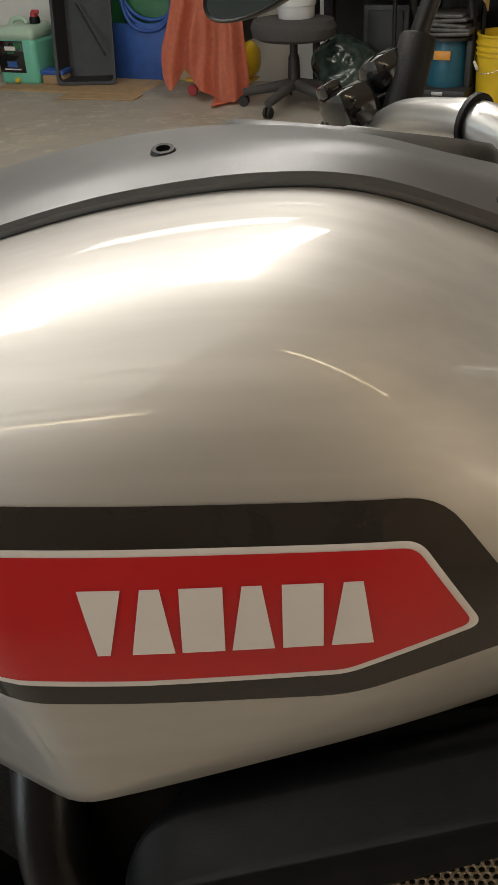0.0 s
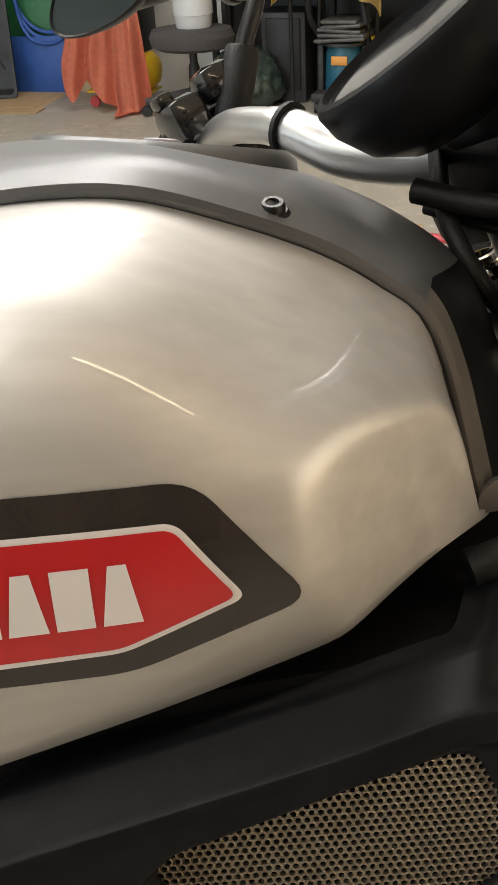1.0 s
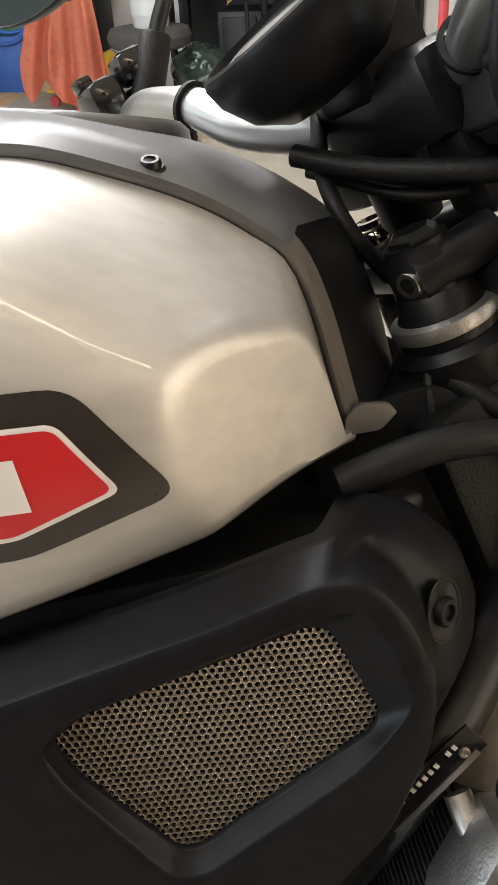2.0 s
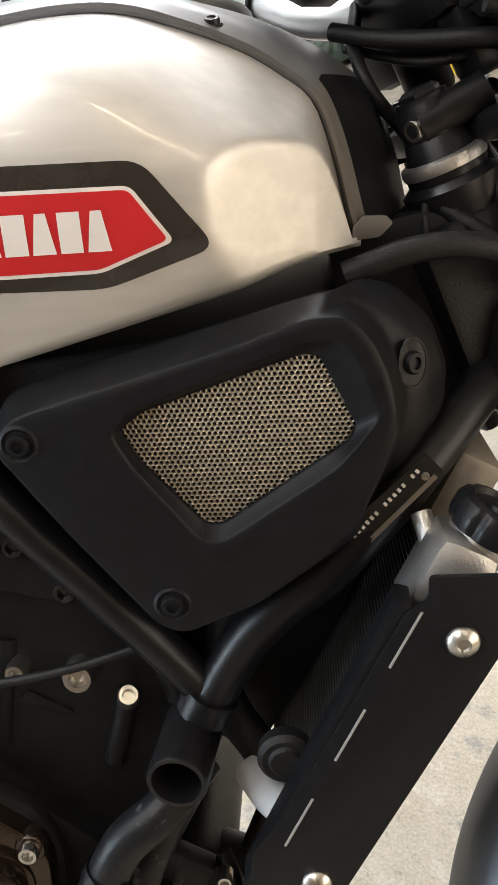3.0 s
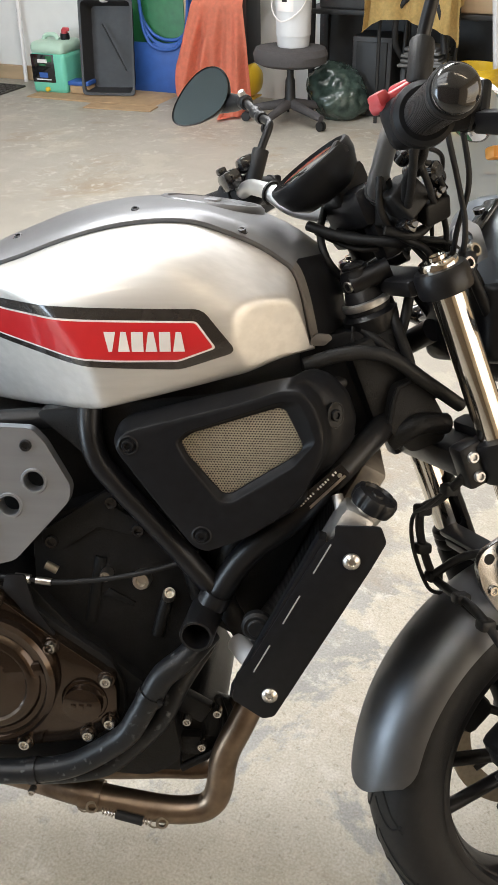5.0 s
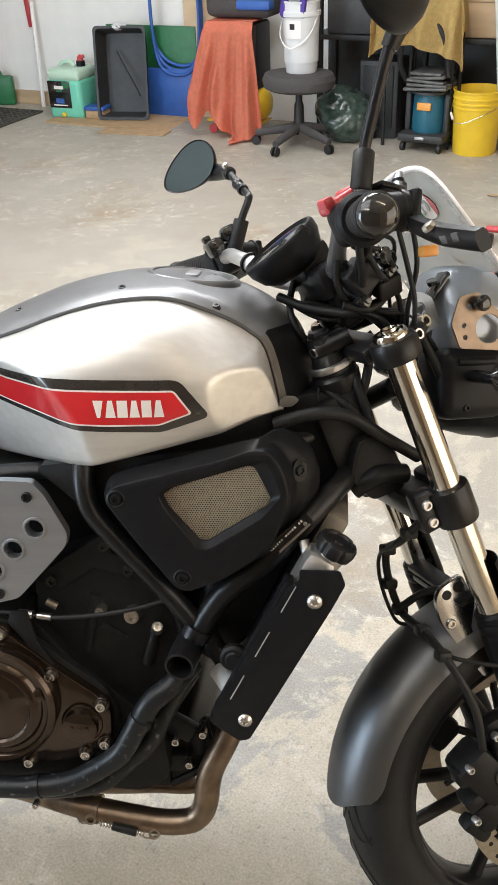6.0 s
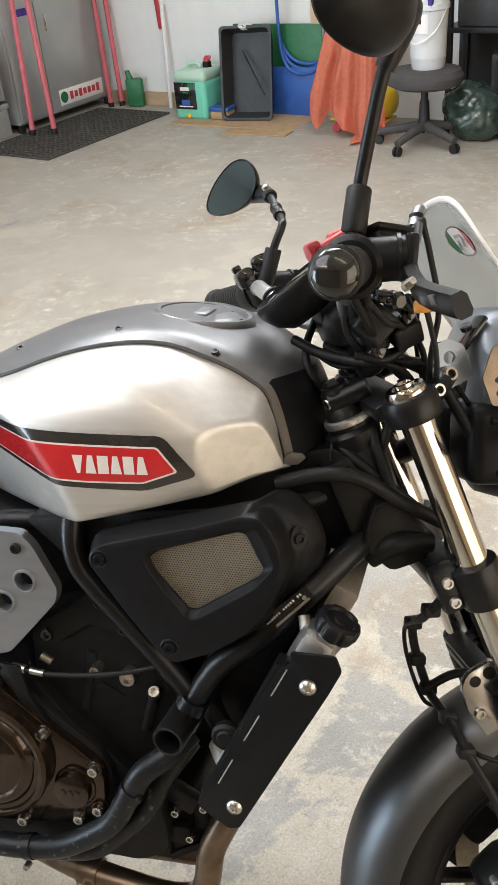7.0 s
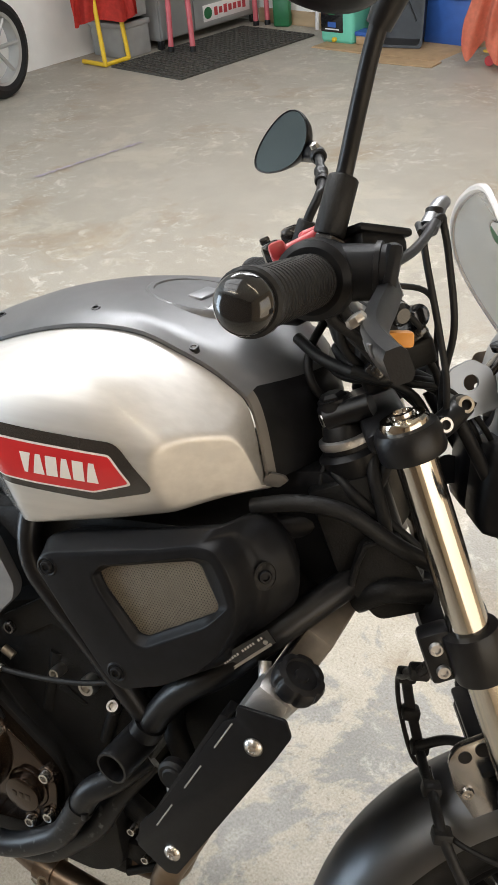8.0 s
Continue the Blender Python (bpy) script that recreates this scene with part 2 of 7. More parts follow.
def tube(pts, r, segs=16, n=6, cap=True, inner=0.0):
    """A round tube through pts; r is one radius or one for each point of the smoothed line by fraction."""
    line = smooth_line(pts, n) if n > 1 else [Vector(q) for q in pts]
    bm = bmesh.new()
    rings = []
    up = Vector((0.12, 0.97, 0.2))
    for i, q in enumerate(line):
        d = (line[min(i + 1, len(line) - 1)] - line[max(i - 1, 0)]).normalized()
        a = (up - d * up.dot(d)).normalized()
        b = d.cross(a)
        up = a
        f = i / (len(line) - 1)
        rad = r(f) if callable(r) else r
        rings.append([bm.verts.new(q + rad * (math.cos(t) * a + math.sin(t) * b)) for t in (2 * math.pi * k / segs for k in range(segs))])
    for x, y in zip(rings, rings[1:]):
        for k in range(segs):
            bm.faces.new((x[k], x[(k + 1) % segs], y[(k + 1) % segs], y[k]))
    if cap:
        bm.faces.new(rings[0])
        bm.faces.new(rings[-1])
    return bm


def lathe(profile, base, axis, segs=32, closed=True):
    """Turns (radius, height) pairs round an axis that starts at base."""
    d = Vector(axis).normalized()
    a = d.orthogonal().normalized()
    b = d.cross(a)
    bm = bmesh.new()
    rings = []
    for r, h in profile:
        if r < 1e-6:
            rings.append([bm.verts.new(Vector(base) + d * h)])
        else:
            rings.append([bm.verts.new(Vector(base) + d * h + r * (math.cos(t) * a + math.sin(t) * b)) for t in (2 * math.pi * k / segs for k in range(segs))])
    for x, y in zip(rings, rings[1:]):
        for k in range(segs):
            q = [x[k % len(x)], x[(k + 1) % len(x)], y[(k + 1) % len(y)], y[k % len(y)]]
            q = list(dict.fromkeys(q))
            if len(q) > 2:
                bm.faces.new(q)
    if closed:
        for e in (rings[0], rings[-1]):
            if len(e) > 2:
                bm.faces.new(e)
    return bm


def prism(outline, y0, y1, bevel=0.0, segs=2):
    """A plate with an outline in x and z, from y0 to y1, its edges rounded."""
    bm = bmesh.new()
    a = [bm.verts.new((x, y0, z)) for x, z in outline]
    f = bm.faces.new(a)
    got = bmesh.ops.extrude_face_region(bm, geom=[f])
    bmesh.ops.translate(bm, vec=(0, y1 - y0, 0), verts=[v for v in got["geom"] if isinstance(v, bmesh.types.BMVert)])
    bmesh.ops.recalc_face_normals(bm, faces=bm.faces)
    if bevel:
        bmesh.ops.bevel(bm, geom=list(bm.edges), offset=bevel, segments=segs, affect="EDGES", profile=0.5, clamp_overlap=True)
    return bm


def box(c, s, bevel=0.004, m=None, segs=2):
    bm = bmesh.new()
    bmesh.ops.create_cube(bm, size=1)
    bmesh.ops.scale(bm, vec=s, verts=bm.verts)
    if bevel:
        bmesh.ops.bevel(bm, geom=list(bm.edges), offset=min(bevel, min(s) * 0.45), segments=segs, affect="EDGES", profile=0.5)
    if m is not None:
        apply(bm, m)
    bmesh.ops.translate(bm, vec=c, verts=bm.verts)
    return bm


def bolt(p, axis=(0, -1, 0), r=0.008, h=0.006):
    """A round head with a hexagonal socket."""
    return join(lathe([(r, -0.006), (r, h * 0.6), (r * 0.85, h), (r * 0.55, h), (r * 0.5, h * 0.35), (0, h * 0.35)], p, axis, 18, closed=False))


def table(rows, x):
    """Smooth interpolation of y in rows of (x, y)."""
    xs, ys = [r[0] for r in rows], [r[1] for r in rows]
    if x <= xs[0]:
        return ys[0]
    for i in range(len(xs) - 1):
        if x <= xs[i + 1]:
            t = (x - xs[i]) / (xs[i + 1] - xs[i])
            h = xs[i + 1] - xs[i]
            s0 = (ys[i + 1] - ys[max(i - 1, 0)]) / (xs[i + 1] - xs[max(i - 1, 0)])
            s1 = (ys[min(i + 2, len(xs) - 1)] - ys[i]) / (xs[min(i + 2, len(xs) - 1)] - xs[i])
            return (2 * t ** 3 - 3 * t * t + 1) * ys[i] + (t ** 3 - 2 * t * t + t) * h * s0 + (3 * t * t - 2 * t ** 3) * ys[i + 1] + (t ** 3 - t * t) * h * s1
    return ys[-1]


# ---- the room ----
ROOM = Matrix.Translation((-2.42, 6.6, 0)) @ Matrix.Rotation(radians(-19.3), 4, "Z")  # x along the far wall, y outwards


def slab(name, c, s, material, m=ROOM, label="", bevel=0.0):
    ob = part(name, box(c, s, bevel), material, None, label, smooth=False)
    ob.matrix_world = m
    return tagged(ob, kind="structure")


W, D, H = 6.8, 8.3, 2.75
X0 = -0.75
slab("floor", ((W + X0) / 2, -D / 2, -0.1), (W - X0 + 0.6, D + 0.6, 0.2), M["concrete"])
slab("wall_north", ((W + X0) / 2, 0.1, H / 2), (W - X0 + 0.4, 0.2, H), M["white"])
# the east wall has a wide opening with warm daylight
EY0, EY1, EZ0, EZ1 = -6.6, -4.3, 0.5, 2.2
slab("wall_east_south", (W + 0.1, (EY0 - D) / 2, H / 2), (0.2, EY0 + D, H), M["warm"])
slab("wall_east_north", (W + 0.1, EY1 / 2, H / 2), (0.2, -EY1, H), M["warm"])
slab("wall_east_sill", (W + 0.1, (EY0 + EY1) / 2, EZ0 / 2), (0.2, EY1 - EY0, EZ0), M["warm"])
slab("wall_east_lintel", (W + 0.1, (EY0 + EY1) / 2, (EZ1 + H) / 2), (0.2, EY1 - EY0, H - EZ1), M["warm"])
area_lamp("east_window_daylight", EZ1 - EZ0, EY1 - EY0, 27, (1.0, 0.82, 0.6), ROOM @ Matrix.Translation((W - 0.01, (EY0 + EY1) / 2, (EZ0 + EZ1) / 2)) @ Matrix.Rotation(radians(90), 4, "Y"))
slab("wall_west", (X0 - 0.1, -D / 2, H / 2), (0.2, D, H), M["white"])
slab("ceiling", ((W + X0) / 2, -D / 2, H + 0.1), (W - X0 + 0.4, D + 0.4, 0.2), M["ceil"])
slab("baseboard", (0.85, -0.02, 0.05), (2.2, 0.04, 0.1), M["wood"], bevel=0.004)
# the wall behind the camera; a side door opening lets in cool daylight
DX0, DX1, DH = -0.3, 1.9, 2.2
slab("wall_south_lintel", ((DX0 + DX1) / 2, -D - 0.1, (H + DH) / 2), (DX1 - DX0, 0.2, H - DH), M["white"])
slab("wall_south_left", ((DX0 + X0) / 2, -D - 0.1, H / 2), (DX0 - X0, 0.2, H), M["white"])
slab("wall_south_right", ((DX1 + W) / 2, -D - 0.1, H / 2), (W - DX1, 0.2, H), M["board"])
slab("driveway", ((W + X0) / 2, -D - 5.3, -0.13), (30, 10, 0.2), M["concrete"])
area_lamp("door_daylight", DX1 - DX0, DH, 150, (0.7, 0.85, 1.0), ROOM @ Matrix.Translation(((DX0 + DX1) / 2, -D + 0.02, DH / 2)) @ Matrix.Rotation(radians(90), 4, "X"))
# roof lights with their frames in the ceiling
# last row: unseen roof light, added only to brighten the far wall
SKYL = [(2.75, 3.3, -5.2, -4.0, 3, 55), (3.65, 4.15, -4.7, -2.1, 5, 82), (2.3, 4.5, -7.7, -5.7, 3, 40), (1.2, 3.4, -2.0, -1.3, 2, 34)]
for i, (xa, xb, ya, yb, n, power) in enumerate(SKYL):
    for k in range(n):
        y0 = ya + (yb - ya) * k / n
        y1 = ya + (yb - ya) * (k + 1) / n - 0.06
        area_lamp("roof_light_sky", xb - xa - 0.04, y1 - y0, power / n, (0.97, 0.98, 1.0), ROOM @ Matrix.Translation(((xa + xb) / 2, (y0 + y1) / 2, H - 0.004)))
    rl = slab("window_%d" % (i + 1), ((xa + xb) / 2, ya - 0.03, H - 0.02), (xb - xa + 0.12, 0.06, 0.04), M["decal_white"])
    for k in range(n):
        slab("window_%d" % (i + 1), ((xa + xb) / 2, ya + (yb - ya) * (k + 1) / n - 0.03, H - 0.02), (xb - xa, 0.05, 0.04), M["decal_white"])


def thing(name, label, category, m, group=""):
    e = new(name)
    e.matrix_world = m
    return tagged(e, label, category, group)


def at_room(x, y, z=0.0, turn=0.0):
    return ROOM @ Matrix.Translation((x, y, z)) @ Matrix.Rotation(radians(turn), 4, "Z")


for k, (x, y) in enumerate(((4.1, -7.4), (5.6, -6.0))):
    f = thing("strip_light", "white fluorescent strip light on the ceiling", "lamp", at_room(x, y, H), "ceiling strip lights")
    part("housing", join(box((0, 0, -0.03), (1.25, 0.1, 0.06), 0.008), box((-0.6, 0, -0.075), (0.03, 0.03, 0.05), 0.004), box((0.6, 0, -0.075), (0.03, 0.03, 0.05), 0.004)), M["decal_white"], f)
    part("lamp_tube", tube([(-0.585, 0, -0.085), (0.585, 0, -0.085)], 0.013, 14, 1), M["lit"], f, "glowing tube")

# ---- the motorcycle ----
LEAN = 15
BIKE = Matrix.Translation((0, -0.016, 0)) @ Matrix.Rotation(radians(-LEAN), 4, "X")
bike = new("motorcycle")
bike.matrix_world = BIKE
tagged(bike, "silver retro roadster motorcycle leaning on its side stand", "motorcycle")

EDGE = [(-0.34, 0.93), (-0.26, 0.985), (-0.2, 1.017), (-0.139, 1.039), (-0.102, 1.053), (-0.06, 1.066), (-0.019, 1.075), (0.028, 1.08), (0.068, 1.078), (0.108, 1.066), (0.142, 1.052), (0.166, 1.037), (0.183, 1.022), (0.193, 0.995), (0.202, 0.955), (0.206, 0.938)]
LOW = [(-0.34, 0.84), (-0.2, 0.852), (-0.131, 0.86), (-0.071, 0.87), (-0.012, 0.884), (0.063, 0.903), (0.131, 0.92), (0.175, 0.931), (0.206, 0.934)]
WIDE = [(-0.34, 0.14), (-0.26, 0.17), (-0.2, 0.195), (-0.13, 0.215), (-0.05, 0.225), (0.05, 0.22), (0.1, 0.213), (0.15, 0.2), (0.206, 0.16)]
EDGE_Y = [(-0.34, 0.1), (-0.2, 0.113), (0, 0.12), (0.12, 0.122), (0.206, 0.113)]


def smin(a, b, k=0.012):
    h = max(k - abs(a - b), 0) / k
    return min(a, b) - h * h * k * 0.25


def tank_point(x, s):
    """A point of the tank's right side: s runs from the top edge (0) to the lower edge (1)."""
    zt, zb, w, yt = table(EDGE, x), table(LOW, x), table(WIDE, x), table(EDGE_Y, x)
    zm = zb + 0.6 * (zt - zb)
    drop = zt - zb
    if s < 0.6:
        t = s / 0.6
        g = max(0.0, min(1.0, (x - 0.03) / 0.15))
        g = g * g * (3 - 2 * g)
        p = [(yt, zt), (yt + (0.62 - 0.33 * g) * (w - yt), zt - (0.06 + 0.14 * g) * drop), (w, zt - (0.12 + 0.32 * g) * drop), (w, zb + 0.45 * drop)]
        k = ((1 - t) ** 3, 3 * t * (1 - t) ** 2, 3 * t * t * (1 - t), t ** 3)
        y, z = (sum(a * q[i] for a, q in zip(k, p)) for i in (0, 1))
    else:
        t = (s - 0.6) / 0.4
        y, z = w - 0.016 * t ** 2, zb + 0.45 * drop * (1 - t)
    y = smin(y, 0.209 - 1.0 * (x - 0.124) + 0.08 * (z - 0.99), 0.004)
    y = smin(y, 0.2 + (x + 0.045) * 0.75 + (z - 0.88) * 0.45, 0.008)
    return y, z


def tank_y(x, z):
    lo, hi = 0.0, 1.0
    for _ in range(24):
        mid = (lo + hi) / 2
        if tank_point(x, mid)[1] > z:
            lo = mid
        else:
            hi = mid
    return tank_point(x, lo)[0]


def grid(rows):
    bm = bmesh.new()
    v = [[bm.verts.new(p) for p in r] for r in rows]
    for a, b in zip(v, v[1:]):
        for i in range(len(a) - 1):
            bm.faces.new((a[i], a[i + 1], b[i + 1], b[i]))
    return bm


def tank_side(sign):
    rows = []
    for i in range(111):
        x = -0.34 + 0.546 * i / 110
        r = []
        for j in range(33):
            y, z = tank_point(x, j / 32)
            r.append((x, -sign * y, z))
        y, z = tank_point(x, 1)
        for dy, dz in ((0.004, -0.003), (0.012, -0.004), (0.03, 0.004), (0.06, 0.02)):
            r.append((x, -sign * (y - dy), z + dz))
        rows.append(r)
    x, r0 = 0.212, rows[-1]
    rows.append([(x, q[1] * 0.94, q[2]) for q in r0])
    rows.append([(x, q[1] * 0.6, q[2]) for q in r0])
    return grid(rows)


tank = part("tank_panel", tank_side(1), M["tank"], bike, "brushed silver tank panel under gloss clear coat")
part("tank_panel", tank_side(-1), M["tank"], bike)


def decal(name, outline, lift, material, parent, label=""):
    bm = bmesh.new()
    bm.faces.new([bm.verts.new((x, 0, z)) for x, z in outline])
    xs, zs = [p[0] for p in outline], [p[1] for p in outline]
    for lo, hi, n in ((min(xs), max(xs), Vector((1, 0, 0))), (min(zs), max(zs), Vector((0, 0, 1)))):
        v = math.ceil(lo / 0.006) * 0.006
        while v < hi:
            bmesh.ops.bisect_plane(bm, geom=bm.verts[:] + bm.edges[:] + bm.faces[:], plane_co=n * v, plane_no=n)
            v += 0.006
    for v in bm.verts:
        v.co.y = -tank_y(v.co.x, v.co.z) - lift
    return part(name, bm, material, parent, label)


def plate_with_holes(outline, holes, y0, y1):
    bm = bmesh.new()
    edges = []
    for loop in (outline, *[[(c[0] + c[2] * math.cos(2 * math.pi * k / 28), c[1] + c[2] * math.sin(2 * math.pi * k / 28)) for k in range(28)] for c in holes]):
        v = [bm.verts.new((x, y0, z)) for x, z in loop]
        edges += [bm.edges.new((v[i - 1], v[i])) for i in range(len(v))]
    bmesh.ops.triangle_fill(bm, use_beauty=True, use_dissolve=False, edges=edges)
    got = bmesh.ops.extrude_face_region(bm, geom=bm.faces[:])
    bmesh.ops.translate(bm, vec=(0, y1 - y0, 0), verts=[v for v in got["geom"] if isinstance(v, bmesh.types.BMVert)])
    return bm


def rounded(pts, r, n=5):
    """Rounds the corners of an outline; r holds one radius for all or one each."""
    out = []
    m = len(pts)
    for i in range(m):
        p = Vector(pts[i])
        a, b = Vector(pts[i - 1]) - p, Vector(pts[(i + 1) % m]) - p
        q = r[i] if isinstance(r, (list, tuple)) else r
        q = min(q, a.length * 0.45, b.length * 0.45)
        s, e = p + a.normalized() * q, p + b.normalized() * q
        for k in range(n + 1):
            t = k / n
            w = (1 - t) ** 2 * s + 2 * t * (1 - t) * p + t * t * e
            out.append((w.x, w.y))
    return out


OUT = [(-0.30, 1.014), (-0.16, 0.998), (-0.05, 0.9965), (0.0875, 0.9955), (0.1255, 0.946), (0.062, 0.926), (-0.005, 0.928), (-0.075, 0.931), (-0.16, 0.942), (-0.30, 0.966)]
INN = [(-0.30, 1.002), (-0.15, 0.986), (-0.05, 0.9835), (0.081, 0.9825), (0.1025, 0.951), (0.06, 0.9355), (-0.005, 0.9355), (-0.07, 0.938), (-0.16, 0.949), (-0.30, 0.973)]


def inset(pts, d):
    out = []
    m = len(pts)
    for i in range(m):
        p, a, b = Vector(pts[i]), Vector(pts[i - 1]), Vector(pts[(i + 1) % m])
        u, v = (p - a).normalized(), (b - p).normalized()
        n1, n2 = Vector((u.y, -u.x)), Vector((v.y, -v.x))
        n = (n1 + n2).normalized()
        out.append(tuple(p + n * d / max(0.4, n.dot(n1))))
    return out


decal("decal_border", rounded(OUT, [0.008, 0.008, 0.008, 0.011, 0.012, 0.01, 0.01, 0.01, 0.01, 0.008]), 0.0006, M["decal_black"], tank, "black decal border")
decal("decal_line", rounded(INN, 0.005), 0.001, M["decal_white"], tank, "thin white pinstripe")
decal("decal_field", rounded(inset(INN, 0.0022), 0.004), 0.0014, M["decal_red"], tank, "glossy red decal field")

# the grey cover along the top of the tank
CREST = [(-0.34, 0.97), (-0.26, 1.02), (-0.2, 1.05), (-0.139, 1.075), (-0.102, 1.088), (-0.06, 1.098), (-0.019, 1.104), (0.028, 1.105), (0.068, 1.101), (0.108, 1.092), (0.15, 1.08), (0.195, 1.058), (0.228, 1.03), (0.245, 0.99), (0.252, 0.96), (0.254, 0.95)]


def cover_rows(lo, hi):
    rows = []
    n = (len(EDGE) - 1) * 6
    for i in range(n + 1):
        f = i / 6
        if not lo <= f <= hi:
            continue
        e = smooth_line([(a, table(EDGE_Y, a), b) for a, b in EDGE], 6)[i]
        c = smooth_line([(a, 0, b) for a, b in CREST], 6)[i]
        nose = max(0.0, min(1.0, (f - 11) / 3))
        out = Vector((0.35 + 0.65 * nose, 0, 1 - 0.7 * nose)).normalized()
        half = [e + Vector((0, -0.006, -0.006)), e + Vector((0, 0.002, 0.0)) + out * 0.003, e + Vector((0, 0.002, 0)) + out * 0.006, e + out * 0.012 + Vector((0, -0.006, 0))]
        s = e + out * 0.016 + Vector((0, -0.012, 0))
        mid = c.lerp(s, 0.5) + out * 0.35 * (c - s).length * 0.25
        for q in range(9):
            u = q / 8
            half.append((1 - u) ** 2 * s + 2 * u * (1 - u) * (Vector((c.x, s.y * 0.55, c.z)) * 0.6 + mid * 0.4) + u * u * c)
        left = [(p.x, -p.y, p.z) for p in half]
        rows.append(left + [(p.x, p.y, p.z) for p in reversed(half[:-1])])
    return rows


cover = part("tank_cover", grid(cover_rows(0, 11.84)), M["grey"], bike, "satin grey plastic tank centre cover")
nose_rows = cover_rows(11.83, 15)
part("tank_nose", grid([r[3:-3] for r in nose_rows]), M["black"], bike, "dark plastic tank nose")
for sl in (slice(0, 4), slice(-4, None)):
    part("cover_flange", grid([r[sl] for r in nose_rows]), M["flange"], cover, "grey edge flange of the cover")
part("flange_tab", prism(rounded([(0.206, 0.9355), (0.224, 0.937), (0.233, 0.9455), (0.2285, 0.9505), (0.214, 0.951), (0.207, 0.945)], 0.002), -0.1185, -0.1135, 0.0012), M["flange"], cover, "grey end tab of the cover")
CAPM = Matrix.Translation((0.075, 0.0, 1.0925)) @ Matrix.Rotation(radians(7), 4, "Y")
filler = part("filler_ring", apply(lathe([(0.07, -0.004), (0.068, 0.004), (0.063, 0.008), (0.058, 0.008), (0.055, 0.002), (0.054, -0.006)], (0, 0, 0), (0, 0, 1), 56, closed=False), CAPM), M["grey"], cover, "raised filler surround")
part("filler_cap", apply(join(lathe([(0.055, 0.0), (0.05, 0.002), (0.047, 0.0045), (0.03, 0.0055), (0, 0.006)], (0, 0, 0), (0, 0, 1), 48, closed=False), box((0.0, 0.0, 0.0075), (0.018, 0.05, 0.005), 0.002)), CAPM), M["fender"], cover, "round metal fuel cap")
for k in range(6):
    a = 2 * math.pi * k / 6
    part("cap_screw", apply(bolt((0.0505 * math.cos(a), 0.0505 * math.sin(a), 0.0025), (0, 0, 1), 0.003, 0.002), CAPM), M["gloss"], cover)


# white blocks that stand for the maker's name
def wordmark(x0, x1, z0, z1, lift):
    n = 6
    pitch = (x1 - x0) / n
    for i, (top, bottom) in enumerate(((1.0, 0.3), (0.45, 1.0), (1.0, 1.0), (0.45, 1.0), (0.95, 0.95), (0.45, 1.0))):
        c, h = x0 + pitch * (i + 0.5), pitch * 0.43
        decal("letter_block", [(c - h * top, z1), (c + h * top, z1), (c + h * bottom, z0), (c - h * bottom, z0)], lift, M["decal_white"], tank, "plain white block")


wordmark(-0.022, 0.069, 0.948, 0.9705, 0.0018)
for x, y, z in ((-0.163, 0.061, 1.0545), (-0.006, 0.097, 1.0905), (0.123, 0.115, 1.0693)):
    part("cover_screw", join(lathe([(0.0075, -0.006), (0.0075, 0.0008), (0.006, 0.002), (0, 0.002)], (x, -y, z), (0.0, -0.45, 0.89), 18), bolt((x, -y - 0.0008, z + 0.0016), (0.0, -0.45, 0.89), 0.0052, 0.0035)), M["satin"], cover, "small black screw")

# airbox side panel with its perforated insert
PANEL = [(-0.022, 0.832), (-0.02, 0.842), (-0.014, 0.858), (-0.001, 0.868), (0.075, 0.888), (0.152, 0.909), (0.185, 0.917), (0.207, 0.917), (0.23, 0.911), (0.253, 0.889), (0.264, 0.858), (0.262, 0.829), (0.245, 0.797), (0.19, 0.752), (0.14, 0.718), (0.09, 0.7), (0.07, 0.707), (0.02, 0.772)]
# the raised plate, the sunk pocket in it and the opening of the insert
PLATE = [(-0.015, 0.831), (-0.012, 0.844), (0.0, 0.854), (0.038, 0.865), (0.13, 0.891), (0.174, 0.906), (0.198, 0.906), (0.212, 0.89), (0.221, 0.869), (0.225, 0.847), (0.221, 0.822), (0.203, 0.783), (0.18, 0.756), (0.138, 0.726), (0.09, 0.706), (0.074, 0.712), (0.025, 0.775)]
POCKET = [(0.056, 0.842), (0.068, 0.856), (0.087, 0.862), (0.174, 0.893), (0.195, 0.894), (0.205, 0.876), (0.216, 0.846), (0.19, 0.815), (0.119, 0.769), (0.105, 0.77), (0.066, 0.822)]
HOLE = [(0.06, 0.841), (0.074, 0.852), (0.172, 0.884), (0.181, 0.882), (0.202, 0.839), (0.198, 0.83), (0.119, 0.778), (0.108, 0.778), (0.067, 0.825)]


def by_angle(loop, c, n):
    """n points of a closed outline, evenly by angle round c."""
    out = []
    for k in range(n):
        a = 2 * math.pi * k / n
        d = Vector((math.cos(a), math.sin(a)))
        best = 0.0
        for i in range(len(loop)):
            p, q = Vector(loop[i - 1]) - c, Vector(loop[i]) - c
            e = q - p
            den = d.x * e.y - d.y * e.x
            if abs(den) < 1e-9:
                continue
            r = (p.x * e.y - p.y * e.x) / den
            u = (p.x * d.y - p.y * d.x) / den
            if r > 0 and -1e-6 <= u <= 1 + 1e-6:
                best = max(best, r)
        out.append(c + d * best)
    return out


def lobe(x, z):
    """How far a point lies on the rounded front lobe of the panel, from 0 to 1."""
    q = max(0.0, min(1.0, (x - 0.185) / 0.03)) * max(0.0, min(1.0, (z - 0.755) / 0.03))
    return q * q * (3 - 2 * q)


